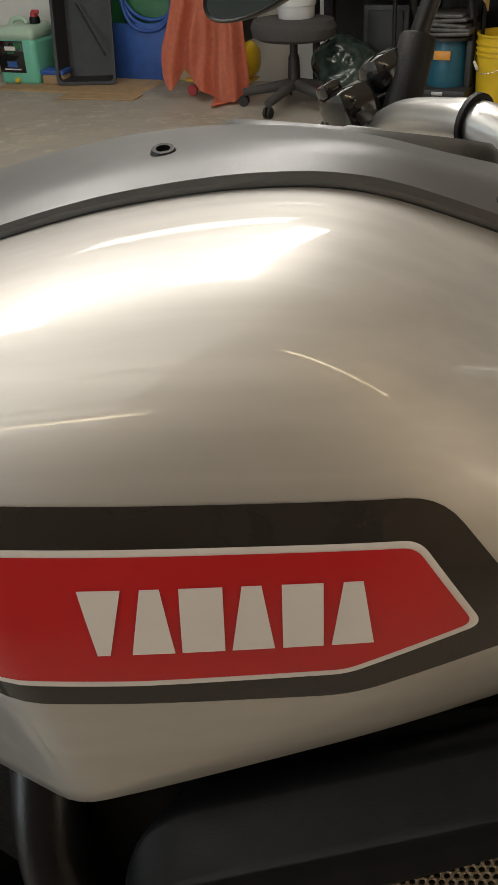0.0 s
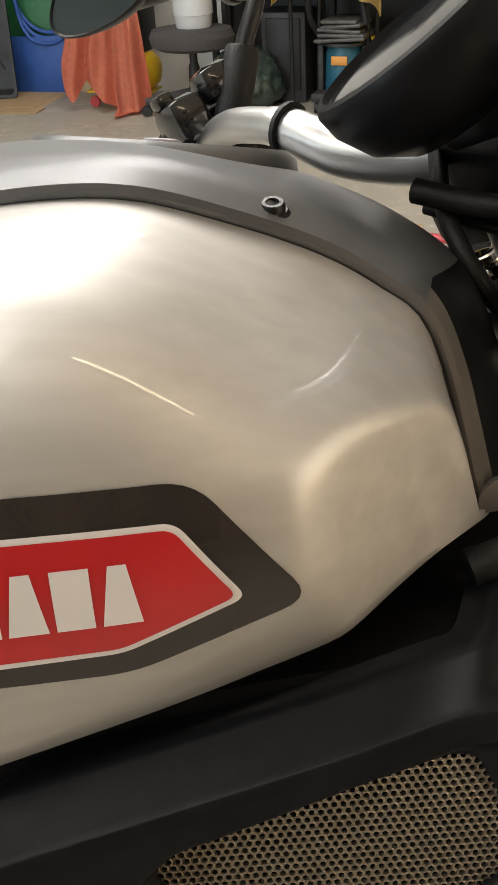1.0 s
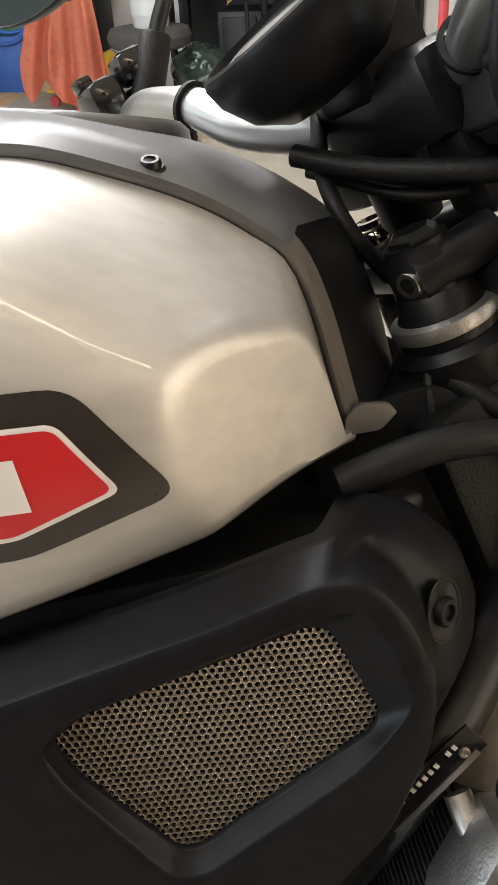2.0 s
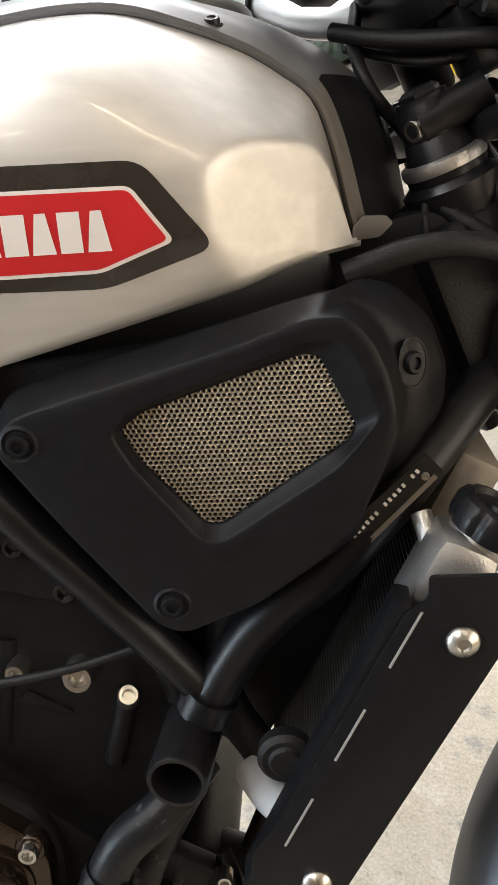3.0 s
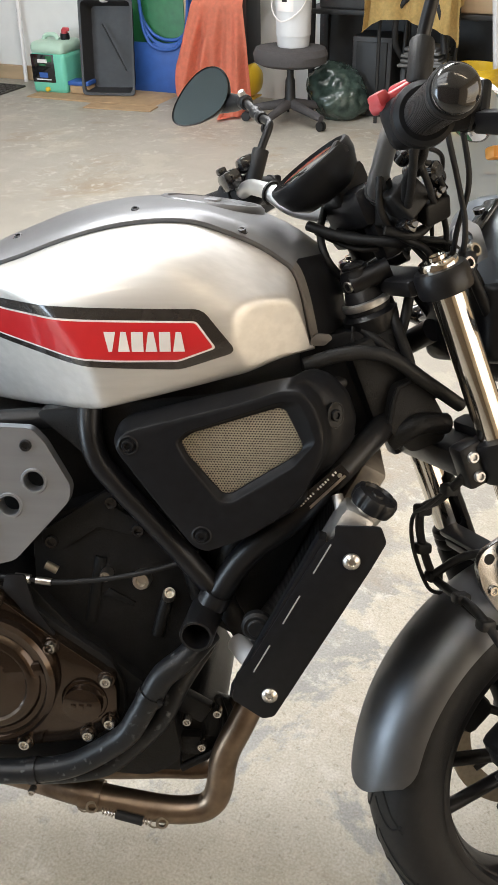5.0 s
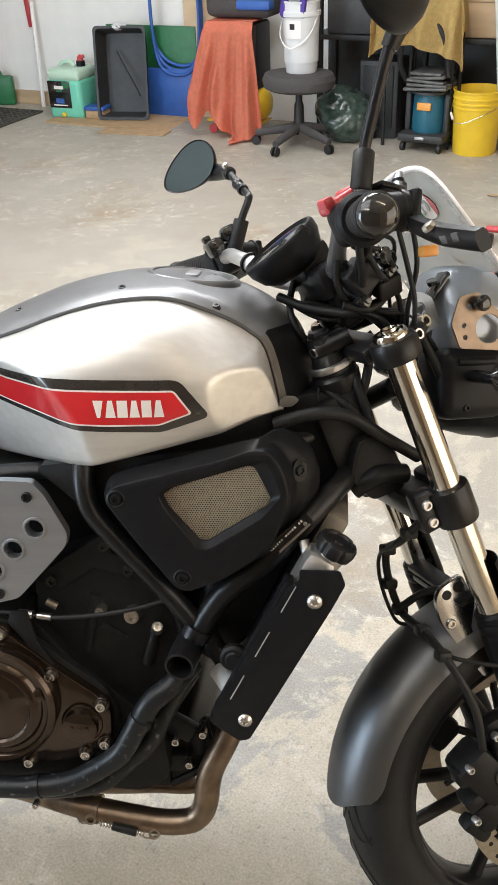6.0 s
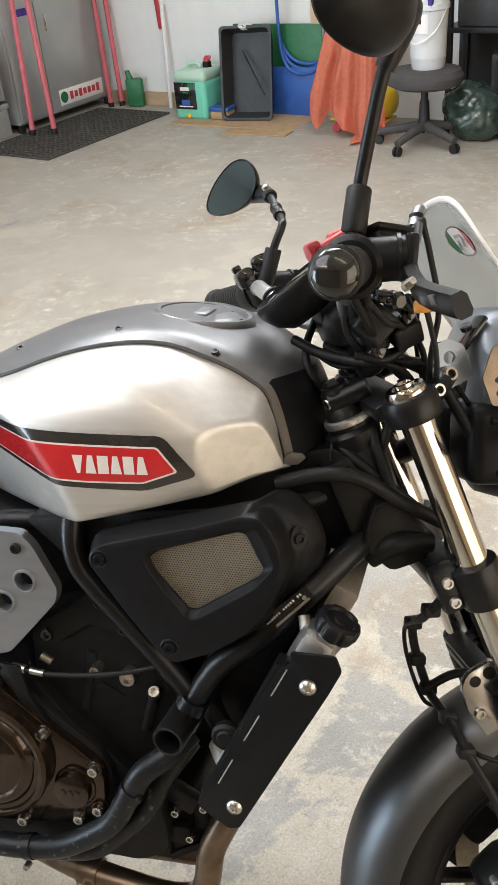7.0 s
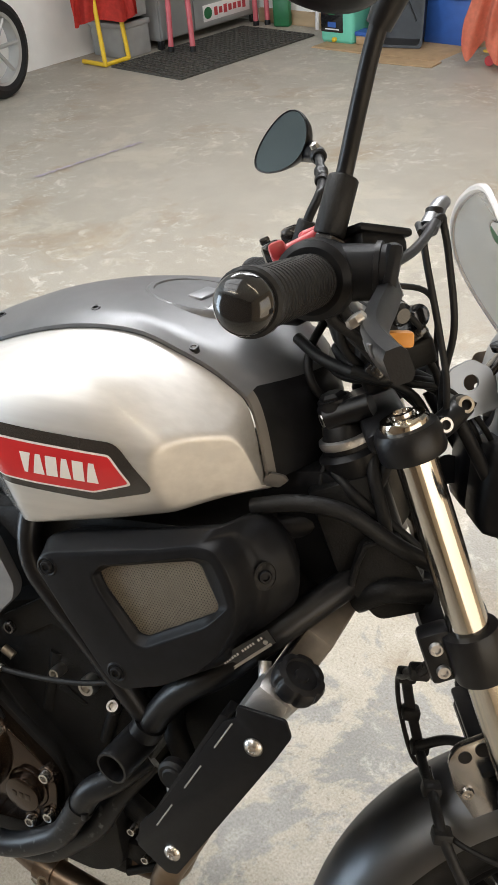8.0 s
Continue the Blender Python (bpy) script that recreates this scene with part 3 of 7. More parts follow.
PC = Vector((0.132, 0.823))
outer = by_angle(rounded(PANEL, 0.008), PC, 240)
plate_ring = by_angle(rounded(PLATE, 0.008), PC, 240)
pocket = by_angle(rounded(POCKET, 0.006), PC, 240)
inner = by_angle(rounded(HOLE, 0.004), PC, 240)


def lobe_y(u, o):
    """Depth of the panel between its outline (0) and the raised plate (1)."""
    w = lobe(o.x, o.y)
    band = -0.198 - 0.0215 * u
    front_lobe = -0.148 - 0.034 * math.sin(min(1.0, u / 0.72) * math.pi / 2) - 0.0375 * max(0.0, (u - 0.72) / 0.28) ** 1.3
    return band * (1 - w) + front_lobe * w


bm = bmesh.new()
rings = []
for where, u in [("skirt", 0.0), ("skirt", 0.5)] + [("band", k / 10) for k in range(10)] + [("plate", 0.0), ("plate", 0.02), ("plate", 0.05), ("plate", 0.5), ("plate", 0.93), ("pocket", 0.0), ("pocket", 0.12), ("pocket", 0.45), ("pocket", 0.9), ("hole", 0.0), ("hole", 1.0)]:
    ring = []
    for o, e, f, i in zip(outer, plate_ring, pocket, inner):
        if where == "skirt":
            p, y = o + (PC - o).normalized() * 0.012 * (1 - u), lobe_y(0, o) + 0.03 * (1 - u)
        elif where == "band":
            p, y = o.lerp(e, u), lobe_y(u, o)
        elif where == "plate":
            p, y = e.lerp(f, u), -0.2195 - 0.0009 * min(1.0, u * 18)
        elif where == "pocket":
            p, y = f.lerp(i, u), -0.2204 + 0.0012 * min(1.0, u / 0.12) + 0.007 * max(0.0, u - 0.12) / 0.78
        else:
            p, y = i, -0.2118 + 0.006 * u
        ring.append(bm.verts.new((p.x, y, p.y)))
    rings.append(ring)
for a, b in zip(rings, rings[1:]):
    for k in range(240):
        bm.faces.new((a[k], a[(k + 1) % 240], b[(k + 1) % 240], b[k]))
panel = part("side_panel", bm, M["black"], bike, "matte black plastic airbox side panel")
if "sharp_edge" in panel.data.attributes:
    panel.data.attributes.remove(panel.data.attributes["sharp_edge"])


def perforated(loop, pitch, r, y, depth):
    """A sheet of hexagonal cells, each with a round hole, inside an outline."""
    bm = bmesh.new()
    xs, zs = [p.x for p in loop], [p.y for p in loop]
    n = len(loop)
    row = 0
    z = min(zs) - pitch
    rowh = pitch * math.sqrt(3) / 2
    while z < max(zs) + pitch:
        x = min(xs) - pitch + (pitch / 2 if row % 2 else 0)
        while x < max(xs) + pitch:
            c = Vector((x, z))
            q = PC + (c - PC) * max(0.0, 1 - 0.0008 / max(0.003, (c - PC).length))
            inside = sum(((loop[i].y > q.y) != (loop[i - 1].y > q.y)) and (q.x < (loop[i - 1].x - loop[i].x) * (q.y - loop[i].y) / (loop[i - 1].y - loop[i].y) + loop[i].x) for i in range(n)) % 2
            if inside:
                k = 12
                oo, ii, jj = [], [], []
                for m in range(k):
                    a = math.pi / 6 + 2 * math.pi * m / k
                    hexr = pitch / math.sqrt(3) if m % 2 == 0 else pitch / 2
                    oo.append(bm.verts.new((x + hexr * math.cos(a), y, z + hexr * math.sin(a))))
                    ii.append(bm.verts.new((x + r * math.cos(a), y - 0.0003, z + r * math.sin(a))))
                    jj.append(bm.verts.new((x + r * math.cos(a), y + depth, z + r * math.sin(a))))
                for m in range(k):
                    w = (m + 1) % k
                    bm.faces.new((oo[m], oo[w], ii[w], ii[m]))
                    bm.faces.new((ii[m], ii[w], jj[w], jj[m]))
            x += pitch
        z += rowh
        row += 1
    bmesh.ops.remove_doubles(bm, verts=bm.verts, dist=2e-5)
    return bm


part("perforated_insert", perforated(inner, 0.0034, 0.00116, -0.2085, 0.0012), M["mesh"], panel, "champagne perforated metal insert", smooth=False)
part("insert_backing", prism([(p.x, p.y) for p in inner[::4]], -0.2, -0.196), M["rubber"], panel)
for x, z, y, n in ((0.0, 0.837, -0.2203, (0, -1, 0)), (0.084, 0.727, -0.2203, (0, -1, 0)), (0.238, 0.868, -0.1815, (0.6, -0.8, 0.1))):
    part("panel_bolt", bolt((x, y - 0.0005, z), n, 0.0072, 0.0035), M["black"], panel, "black socket bolt")
    if x > 0.2:
        # raised dark disc stands for the shade in the hollow round this bolt
        cup = lathe([(0.0, 0.0), (0.0105, 0.0), (0.0112, 0.0007), (0.0118, 0.0007), (0.012, 0.0)], (0, 0, 0), (0, 0, 1), 32, closed=False)
        turn_to = Vector(n).normalized().to_track_quat("Z", "Y").to_matrix().to_4x4()
        part("bolt_recess", apply(cup, Matrix.Translation((x, y, z)) @ Matrix.Diagonal((1, 1, 1.35, 1)) @ turn_to), M["rubber"], panel, "dark oval disc for the shaded bolt recess")
    else:
        part("bolt_recess", lathe([(0.0085, 0.0), (0.0105, 0.0012), (0.0125, 0.0)], (x, y, z), n, 28, closed=False), M["black"], panel)

# frame tubes
frame_part = part("frame", join(
    tube([(-0.056, -0.165, 0.875), (-0.054, -0.178, 0.84), (-0.045, -0.182, 0.806), (-0.019, -0.18, 0.769), (0.028, -0.176, 0.713), (0.083, -0.172, 0.645), (0.09, -0.165, 0.63)], 0.0145, 18),
    tube([(0.345, -0.02, 0.84), (0.318, -0.06, 0.838), (0.283, -0.12, 0.82), (0.235, -0.166, 0.781), (0.186, -0.178, 0.731), (0.15, -0.176, 0.7), (0.125, -0.174, 0.672), (0.101, -0.172, 0.632), (0.084, -0.172, 0.598), (0.07, -0.17, 0.57)], 0.0165, 20),
    tube([(0.37, 0.03, 0.93), (0.27, 0.15, 0.836), (0.186, 0.178, 0.734), (0.07, 0.17, 0.57)], 0.0165, 16),
    tube([(0.3, -0.045, 0.9), (0.2, -0.09, 0.87), (0.05, -0.11, 0.85), (-0.1, -0.12, 0.84), (-0.3, -0.12, 0.82)], 0.015, 14),
    tube([(0.3, 0.045, 0.9), (0.2, 0.09, 0.87), (0.05, 0.11, 0.85), (-0.1, 0.12, 0.84), (-0.3, 0.12, 0.82)], 0.015, 14),
    tube([(-0.3, -0.12, 0.82), (-0.3, 0.12, 0.82)], 0.013, 12, 1),
), M["satin"], bike, "satin black tubular steel frame")
RAKE, TURNED = radians(24.8), radians(24.5)
e_f, e_a = Vector((math.cos(RAKE), 0, math.sin(RAKE))), Vector((-math.sin(RAKE), 0, math.cos(RAKE)))
HEAD = Matrix(((e_f.x, 0, e_a.x, 0.273), (0, 1, 0, -0.018), (e_f.z, 0, e_a.z, 1.01), (0, 0, 0, 1)))
STEER = HEAD @ Matrix.Rotation(TURNED, 4, "Z")


def front(bm):
    """Moves a mesh from the fork's own axes (ahead, left, up the steering stem) to the motorcycle's."""
    return apply(bm, STEER)


# the fork's own axes: ahead, left and up, from the middle between the two fork caps
FORK = Matrix(((0.8448, -0.3867, -0.3699, 0.3072), (0.3946, 0.9171, -0.0577, -0.0281), (0.3615, -0.0972, 0.9273, 1.0277), (0, 0, 0, 1)))
STEM = FORK @ Matrix.Translation((-0.056, -0.008, 0))


def lower(bm):
    """Moves a mesh from the fork's axes to the motorcycle's."""
    return apply(bm, FORK)


def stemmed(bm):
    """Moves a mesh from the steering stem's axes to the motorcycle's."""
    return apply(bm, STEM)


part("steering_head", apply(join(lathe([(0.03, -0.215), (0.034, -0.2), (0.027, -0.185), (0.027, -0.075), (0.034, -0.06), (0.036, -0.045), (0.03, -0.04)], (0, 0, 0), (0, 0, 1), 28), lathe([(0.028, -0.044), (0.029, -0.038), (0.029, -0.03), (0.024, -0.022), (0.022, -0.012), (0.02, -0.01)], (0, 0, 0), (0, 0, 1), 32)), STEM), M["satin"], bike, "black steering head")
part("bearing_ring", apply(lathe([(0.024, -0.0345), (0.03, -0.034), (0.031, -0.03), (0.03, -0.026), (0.024, -0.024)], (0, 0, 0), (0, 0, 1), 40), STEM), M["alu"], bike, "bare aluminium bearing ring")
part("stem_clamp", stemmed(join(lathe([(0.02, -0.022), (0.021, -0.018), (0.021, 0.008), (0.018, 0.012), (0.018, 0.016), (0, 0.017)], (0, 0, 0), (0, 0, 1), 28), tube([(-0.013, -0.006, -0.002), (0.035, -0.022, 0.002)], 0.0135, 18, 1))), M["satin"], bike)
part("stem_nut", stemmed(lathe([(0.015, 0.014), (0.015, 0.019), (0.011, 0.022), (0, 0.022)], (0, 0, 0), (0, 0, 1), 6)), M["satin"], bike, "black stem nut")
part("stem_bolt", stemmed(bolt((-0.014, -0.006, -0.002), (-1, -0.25, 0), 0.0085, 0.006)), M["steel"], bike, "bright clamp bolt")

FC, FY = -0.021, 0.1125
ring_u = [(0.024, -0.036), (0.0315, -0.035), (0.033, -0.031), (0.033, -0.011), (0.03, -0.005), (0.024, -0.004)]
fork = part("fork_clamp", lower(join(
    lathe(ring_u, (0, -FY, 0), (0, 0, 1), 36), lathe(ring_u, (0, FY, 0), (0, 0, 1), 36),
    tube([(0.022, -FY + 0.002, -0.02), (0.038, -FY + 0.012, -0.018), (0.06, -FY + 0.034, -0.014)], 0.0125, 14),
    tube([(0.022, FY - 0.002, -0.02), (0.038, FY - 0.012, -0.018), (0.06, FY - 0.034, -0.014)], 0.0125, 14),
    box((-0.014, 0, -0.019), (0.05, 2 * FY - 0.03, 0.022), 0.007))), M["satin"], bike, "black upper triple clamp")
for sgn in (-1, 1):
    fy = sgn * FY
    part("fork_cap", lower(lathe([(0.0235, -0.008), (0.0245, 0.0), (0.022, 0.0045), (0.016, 0.0045), (0.0145, 0.0015), (0.012, 0.0015), (0.0112, 0.009), (0.008, 0.0095), (0.007, 0.006), (0, 0.006)], (0, fy, 0), (0, 0, 1), 28)), M["chrome"], fork, "polished fork cap")
    tb = part("fork_tube", lower(lathe([(0.0205, -0.01), (0.0205, -0.47)], (0, fy, 0), (0, 0, 1), 40)), M["chrome"], bike, "chromed fork tube")
    slider = part("fork_slider", lower(lathe([(0.0225, -0.43), (0.027, -0.434), (0.028, -0.442), (0.0255, -0.446), (0.0285, -0.45), (0.0285, -0.458), (0.0265, -0.463), (0.0295, -0.468), (0.0295, -0.56), (0.027, -0.6), (0.0265, -0.77), (0.03, -0.775), (0.03, -0.81), (0.02, -0.825)], (0, fy, 0), (0, 0, 1), 30)), M["black"], bike, "matte black fork slider")
    guard_rows = [[(rr * math.cos(t), fy + rr * math.sin(t), a) for t in (radians(-62 + 124 * k / 14) for k in range(15))] for a, rr in ((-0.5, 0.032), (-0.46, 0.034), (-0.41, 0.034), (-0.365, 0.033), (-0.352, 0.032))]
    gd = grid(guard_rows)
    bmesh.ops.solidify(gd, geom=gd.faces[:], thickness=0.003)
    part("slider_shield", lower(gd), M["black"], slider, "thin black stanchion shield")
    part("clamp_ring", lower(join(lathe([(0.0215, -0.226), (0.0288, -0.227), (0.03, -0.231), (0.03, -0.277), (0.0288, -0.281), (0.0215, -0.282)], (0, fy, 0), (0, 0, 1), 36), box((-0.036, fy - sgn * 0.012, -0.25), (0.034, 0.03, 0.058), 0.006))), M["satin"], fork)
    for k in (0, 1):
        part("clamp_bolt", lower(bolt((-0.038, fy + sgn * 0.003, -0.237 - 0.027 * k), (0, sgn, 0), 0.0075, 0.005)), M["alu"], fork, "silver socket bolt")
    part("clamp_bolt", lower(bolt((0.033, fy + sgn * 0.0, -0.016), (0.3, sgn * 0.93, 0.2), 0.0085, 0.008)), M["steel"], fork)
    part("bracket_bolt", lower(bolt((0.058, fy - sgn * 0.028, -0.012), (0.3, sgn * 0.93, 0.2), 0.0095, 0.012)), M["mesh"], fork, "dull champagne bolt")
part("lower_clamp", lower(join(box((-0.022, 0, -0.256), (0.05, 2 * FY - 0.03, 0.044), 0.012), box((0.01, -0.05, -0.244), (0.03, 0.07, 0.046), 0.01))), M["satin"], fork, "black lower triple clamp")

# front wheel, mudguard and brakes, in the fork's axes
AX = Vector((-0.01, -0.02, -0.78))


def ring_about(profile, segs=96):
    return lathe(profile, AX, (0, 1, 0), segs, closed=False)


wheel = part("front_wheel", lower(join(
    ring_about([(0.222, -0.042), (0.226, -0.046), (0.219, -0.047), (0.212, -0.043), (0.208, -0.03), (0.2, -0.012), (0.2, 0.012), (0.208, 0.03), (0.212, 0.043), (0.219, 0.047), (0.226, 0.046), (0.222, 0.042), (0.206, 0.03), (0.206, -0.03), (0.222, -0.042)]),
    ring_about([(0.034, -0.05), (0.034, 0.05), (0.018, 0.055), (0.018, -0.055), (0.034, -0.05)], 40))), M["satin"], bike, "black cast alloy front wheel")
for k in range(10):
    a = 2 * math.pi * (k // 2) / 5 + (0.13 if k % 2 else -0.13) + 0.35
    b = 2 * math.pi * (k // 2) / 5 + (0.2 if k % 2 else -0.2) + 0.35
    p, q = Vector((math.cos(a) * 0.03, 0, math.sin(a) * 0.03)), Vector((math.cos(b) * 0.206, 0, math.sin(b) * 0.206))
    part("spoke", lower(tube([AX + p, AX + p.lerp(q, 0.5), AX + q], 0.0105, 10, 2)), M["satin"], wheel)
tyre = ring_about([(0.223, -0.046), (0.235, -0.058), (0.266, -0.064), (0.288, -0.057), (0.301, -0.038), (0.307, -0.014), (0.3078, 0), (0.307, 0.014), (0.301, 0.038), (0.288, 0.057), (0.266, 0.064), (0.235, 0.058), (0.223, 0.046)], 120)
part("tyre", lower(tyre), M["rubber"], wheel, "black road tyre with angled tread grooves")
# near-black colour stands for the shade inside tread grooves and drilled holes
hollow_shade = mat("hollow_shade_black", (0.006, 0.006, 0.006), 0.9)
for k in range(36):
    a = 2 * math.pi * k / 36
    for sg in (-1, 1):
        pts = []
        for j in range(9):
            t = j / 8
            ang = a + (0.3 * t if k % 2 else 0.12 * math.sin(2.4 * t))
            y = sg * (0.004 + 0.046 * t)
            r = table([(0, 0.3082), (0.014, 0.3073), (0.038, 0.3013), (0.057, 0.2883)], abs(y)) - 0.0009
            pts.append(AX + Vector((r * math.cos(ang), y, r * math.sin(ang))))
        part("tread_groove", lower(tube(pts, 0.0019, 6, 1)), hollow_shade, wheel)


def mudguard():
    rows = []
    n = 64
    for i in range(n + 1):
        q = i / n
        a = radians(153 - 113 * q)
        tip = min(1.0, q / 0.075)
        k = 0.5 + 0.5 * (1 - (1 - tip) ** 2) ** 0.5
        r = []
        for j in range(29):
            phi = 1.42 * k * (-1 + j / 14)
            y = 0.072 * math.sin(phi) / math.sin(1.42)
            rad = 0.335 - 0.05 * (1 - math.cos(phi)) / (1 - math.cos(1.42))
            b = a + radians(3.5) * (1 - tip) ** 2 * (1 - (j / 14 - 1) ** 2)
            r.append(AX + Vector((rad * math.cos(b), y, rad * math.sin(b))))
        rows.append(r)
    bm = grid(rows)
    bmesh.ops.solidify(bm, geom=bm.faces[:], thickness=0.0025)
    return bm


part("front_mudguard", lower(mudguard()), M["fender"], bike, "satin grey metal front mudguard")
part("brace_arch", lower(join(box((-0.02, -0.01, -0.415), (0.03, 0.17, 0.01), 0.004), box((-0.028, -0.01, -0.425), (0.02, 0.14, 0.014), 0.005))), M["black"], bike, "black arch over the mudguard")
for sg in (-1,):
    side = prism(rounded([(-0.064, -0.395), (-0.05, -0.382), (-0.012, -0.378), (-0.008, -0.43), (-0.028, -0.465), (-0.02, -0.51), (-0.014, -0.546), (-0.036, -0.552), (-0.054, -0.49), (-0.068, -0.432)], 0.008), sg * 0.071, sg * 0.081, 0.003, 2)
    br = part("mudguard_brace", lower(side), M["polish"], bike, "polished aluminium mudguard brace")
    # dark discs on the uncut plate stand for the shade in its openings
    for f_, a_, r_ in ((-0.045, -0.396, 0.0075), (-0.024, -0.393, 0.0085)):
        part("brace_opening", lower(lathe([(r_, 0.0), (r_, 0.0008), (0, 0.0008)], (f_, sg * 0.0812, a_), (0, sg, 0), 20)), M["rubber"], br, "dark disc for a shaded oval opening")
    part("brace_bolt", lower(bolt((-0.055, sg * 0.081, -0.44), (0, sg, 0), 0.0075, 0.005)), M["steel"], br)
for sg in (-1, 1):
    disc = part("brake_disc", lower(ring_about([(0.141, sg * 0.075), (0.141, sg * 0.0795), (0.105, sg * 0.0795), (0.105, sg * 0.075), (0.141, sg * 0.075)], 90)), M["mesh"], wheel, "wavy drilled brake disc with bronze tint")
    for k in range(30):
        a = 2 * math.pi * k / 30
        rr = 0.117 + 0.012 * (k % 3) / 2
        part("disc_hole", lower(lathe([(0.0038, 0), (0.0038, 0.0006), (0, 0.0006)], AX + Vector((rr * math.cos(a), sg * 0.0795, rr * math.sin(a))), (0, sg, 0), 10)), hollow_shade, disc)
    part("disc_carrier", lower(join(*[tube([AX + Vector((0.03 * math.cos(t), sg * 0.06, 0.03 * math.sin(t))), AX + Vector((0.112 * math.cos(t + 0.2), sg * 0.078, 0.112 * math.sin(t + 0.2)))], 0.007, 8, 1) for t in (2 * math.pi * k / 6 for k in range(6))])), M["satin"], disc)
    CX = AX + Vector((0.012, 0, 0.035))
    cal = part("brake_caliper", lower(join(box(CX + Vector((-0.105, sg * 0.092, 0.07)), (0.062, 0.06, 0.115), 0.014, Matrix.Rotation(radians(-20), 4, "Y")), box(CX + Vector((-0.125, sg * 0.106, 0.02)), (0.045, 0.03, 0.05), 0.01), box(CX + Vector((-0.06, sg * 0.085, 0.12)), (0.05, 0.03, 0.06), 0.01))), M["engine"], bike, "black brake caliper with road dirt")
    for p_, q_ in (((-0.135, 0.1, 0.1), (0.035, 0.035, 0.03)), ((-0.07, 0.105, 0.115), (0.03, 0.03, 0.045)), ((-0.14, 0.1, 0.055), (0.03, 0.04, 0.025)), ((-0.1, 0.112, 0.0), (0.05, 0.03, 0.03)), ((-0.15, 0.095, 0.0), (0.024, 0.03, 0.05))):
        part("caliper_lug", lower(box(CX + Vector((p_[0], sg * p_[1], p_[2])), q_, 0.008, Matrix.Rotation(radians(-25 + 300 * p_[2]), 4, "Y"))), M["engine"], cal)
    for x_, z_ in ((-0.13, 0.115), (-0.075, 0.14), (-0.15, 0.03)):
        part("caliper_bolt", lower(bolt(CX + Vector((x_, sg * 0.118, z_)), (0, sg, 0), 0.006, 0.006)), M["alu"], cal)
    for dz in (0.0, 0.04):
        part("caliper_cap", lower(lathe([(0.016, 0), (0.016, 0.006), (0.013, 0.009), (0.012, 0.005), (0, 0.005)], CX + Vector((-0.085, sg * 0.12, 0.035 + dz)), (0, sg, 0), 26)), M["mesh"], cal, "champagne piston cap")

# ---- engine ----
def disc_prism(c, r, y0, y1, bevel=0.003, n=40):
    return prism([(c[0] + r * math.cos(2 * math.pi * k / n), c[1] + r * math.sin(2 * math.pi * k / n)) for k in range(n)], y0, y1, bevel)


engine = part("engine_block", join(
    prism(rounded([(-0.15, 0.70), (-0.06, 0.735), (0.02, 0.7), (0.075, 0.63), (0.085, 0.56), (0.06, 0.5), (0.02, 0.44), (-0.04, 0.4), (-0.15, 0.4)], 0.02), -0.135, 0.15, 0.008),
    prism(rounded([(-0.32, 0.63), (-0.16, 0.63), (-0.1, 0.56), (-0.03, 0.5), (0.03, 0.45), (0.045, 0.36), (0.0, 0.33), (-0.1, 0.335), (-0.32, 0.34)], 0.02), -0.155, 0.17, 0.008),
    prism(rounded([(0.0, 0.43), (0.07, 0.44), (0.095, 0.39), (0.09, 0.345), (0.05, 0.325), (0.03, 0.335), (0.0, 0.32)], 0.012), -0.12, 0.1, 0.008),
    prism(rounded([(-0.13, 0.86), (0.2, 0.9), (0.24, 0.86), (0.1, 0.71), (0.0, 0.72), (-0.06, 0.8)], 0.02), -0.165, 0.15, 0.01),
    prism(rounded([(-0.34, 0.83), (-0.08, 0.84), (-0.06, 0.72), (-0.14, 0.62), (-0.34, 0.62)], 0.02), -0.09, 0.1, 0.01),
    # filler block added to darken the gap between side panel and radiator
    prism(rounded([(0.08, 0.7), (0.2, 0.83), (0.25, 0.82), (0.235, 0.74), (0.17, 0.6), (0.12, 0.52), (0.07, 0.55)], 0.02), -0.1, 0.13, 0.01),
), M["engine"], bike, "black painted engine with cast ribs")
for p, q, r in (((-0.06, -0.131, 0.655), (-0.078, -0.131, 0.56), 0.009), ((0.03, -0.137, 0.61), (0.012, -0.137, 0.545), 0.0085), ((0.055, -0.13, 0.66), (0.07, -0.13, 0.6), 0.014)):
    part("cast_rib", tube([p, q], r, 12, 1), M["engine"], engine)
for x, z, r in ((-0.005, 0.628, 0.0125), (-0.052, 0.633, 0.008)):
    part("cover_bolt", bolt((x, -0.14, z), (0, -1, 0.1), r, 0.014), M["steel"], engine, "bright steel bolt")
part("cover_bolt", bolt((0.03, -0.145, 0.607), (0.2, -0.7, 0.7), 0.0085, 0.012), M["steel"], engine)
part("cast_web", prism([(-0.06, 0.6), (-0.02, 0.585), (-0.015, 0.59), (-0.05, 0.61)], -0.1375, -0.13, 0.002), M["engine"], engine)
CL = [(-0.32, 0.64), (-0.19, 0.618), (-0.118, 0.56), (-0.052, 0.512), (-0.036, 0.49), (-0.037, 0.445), (-0.06, 0.416), (-0.085, 0.406), (-0.17, 0.392), (-0.32, 0.385)]
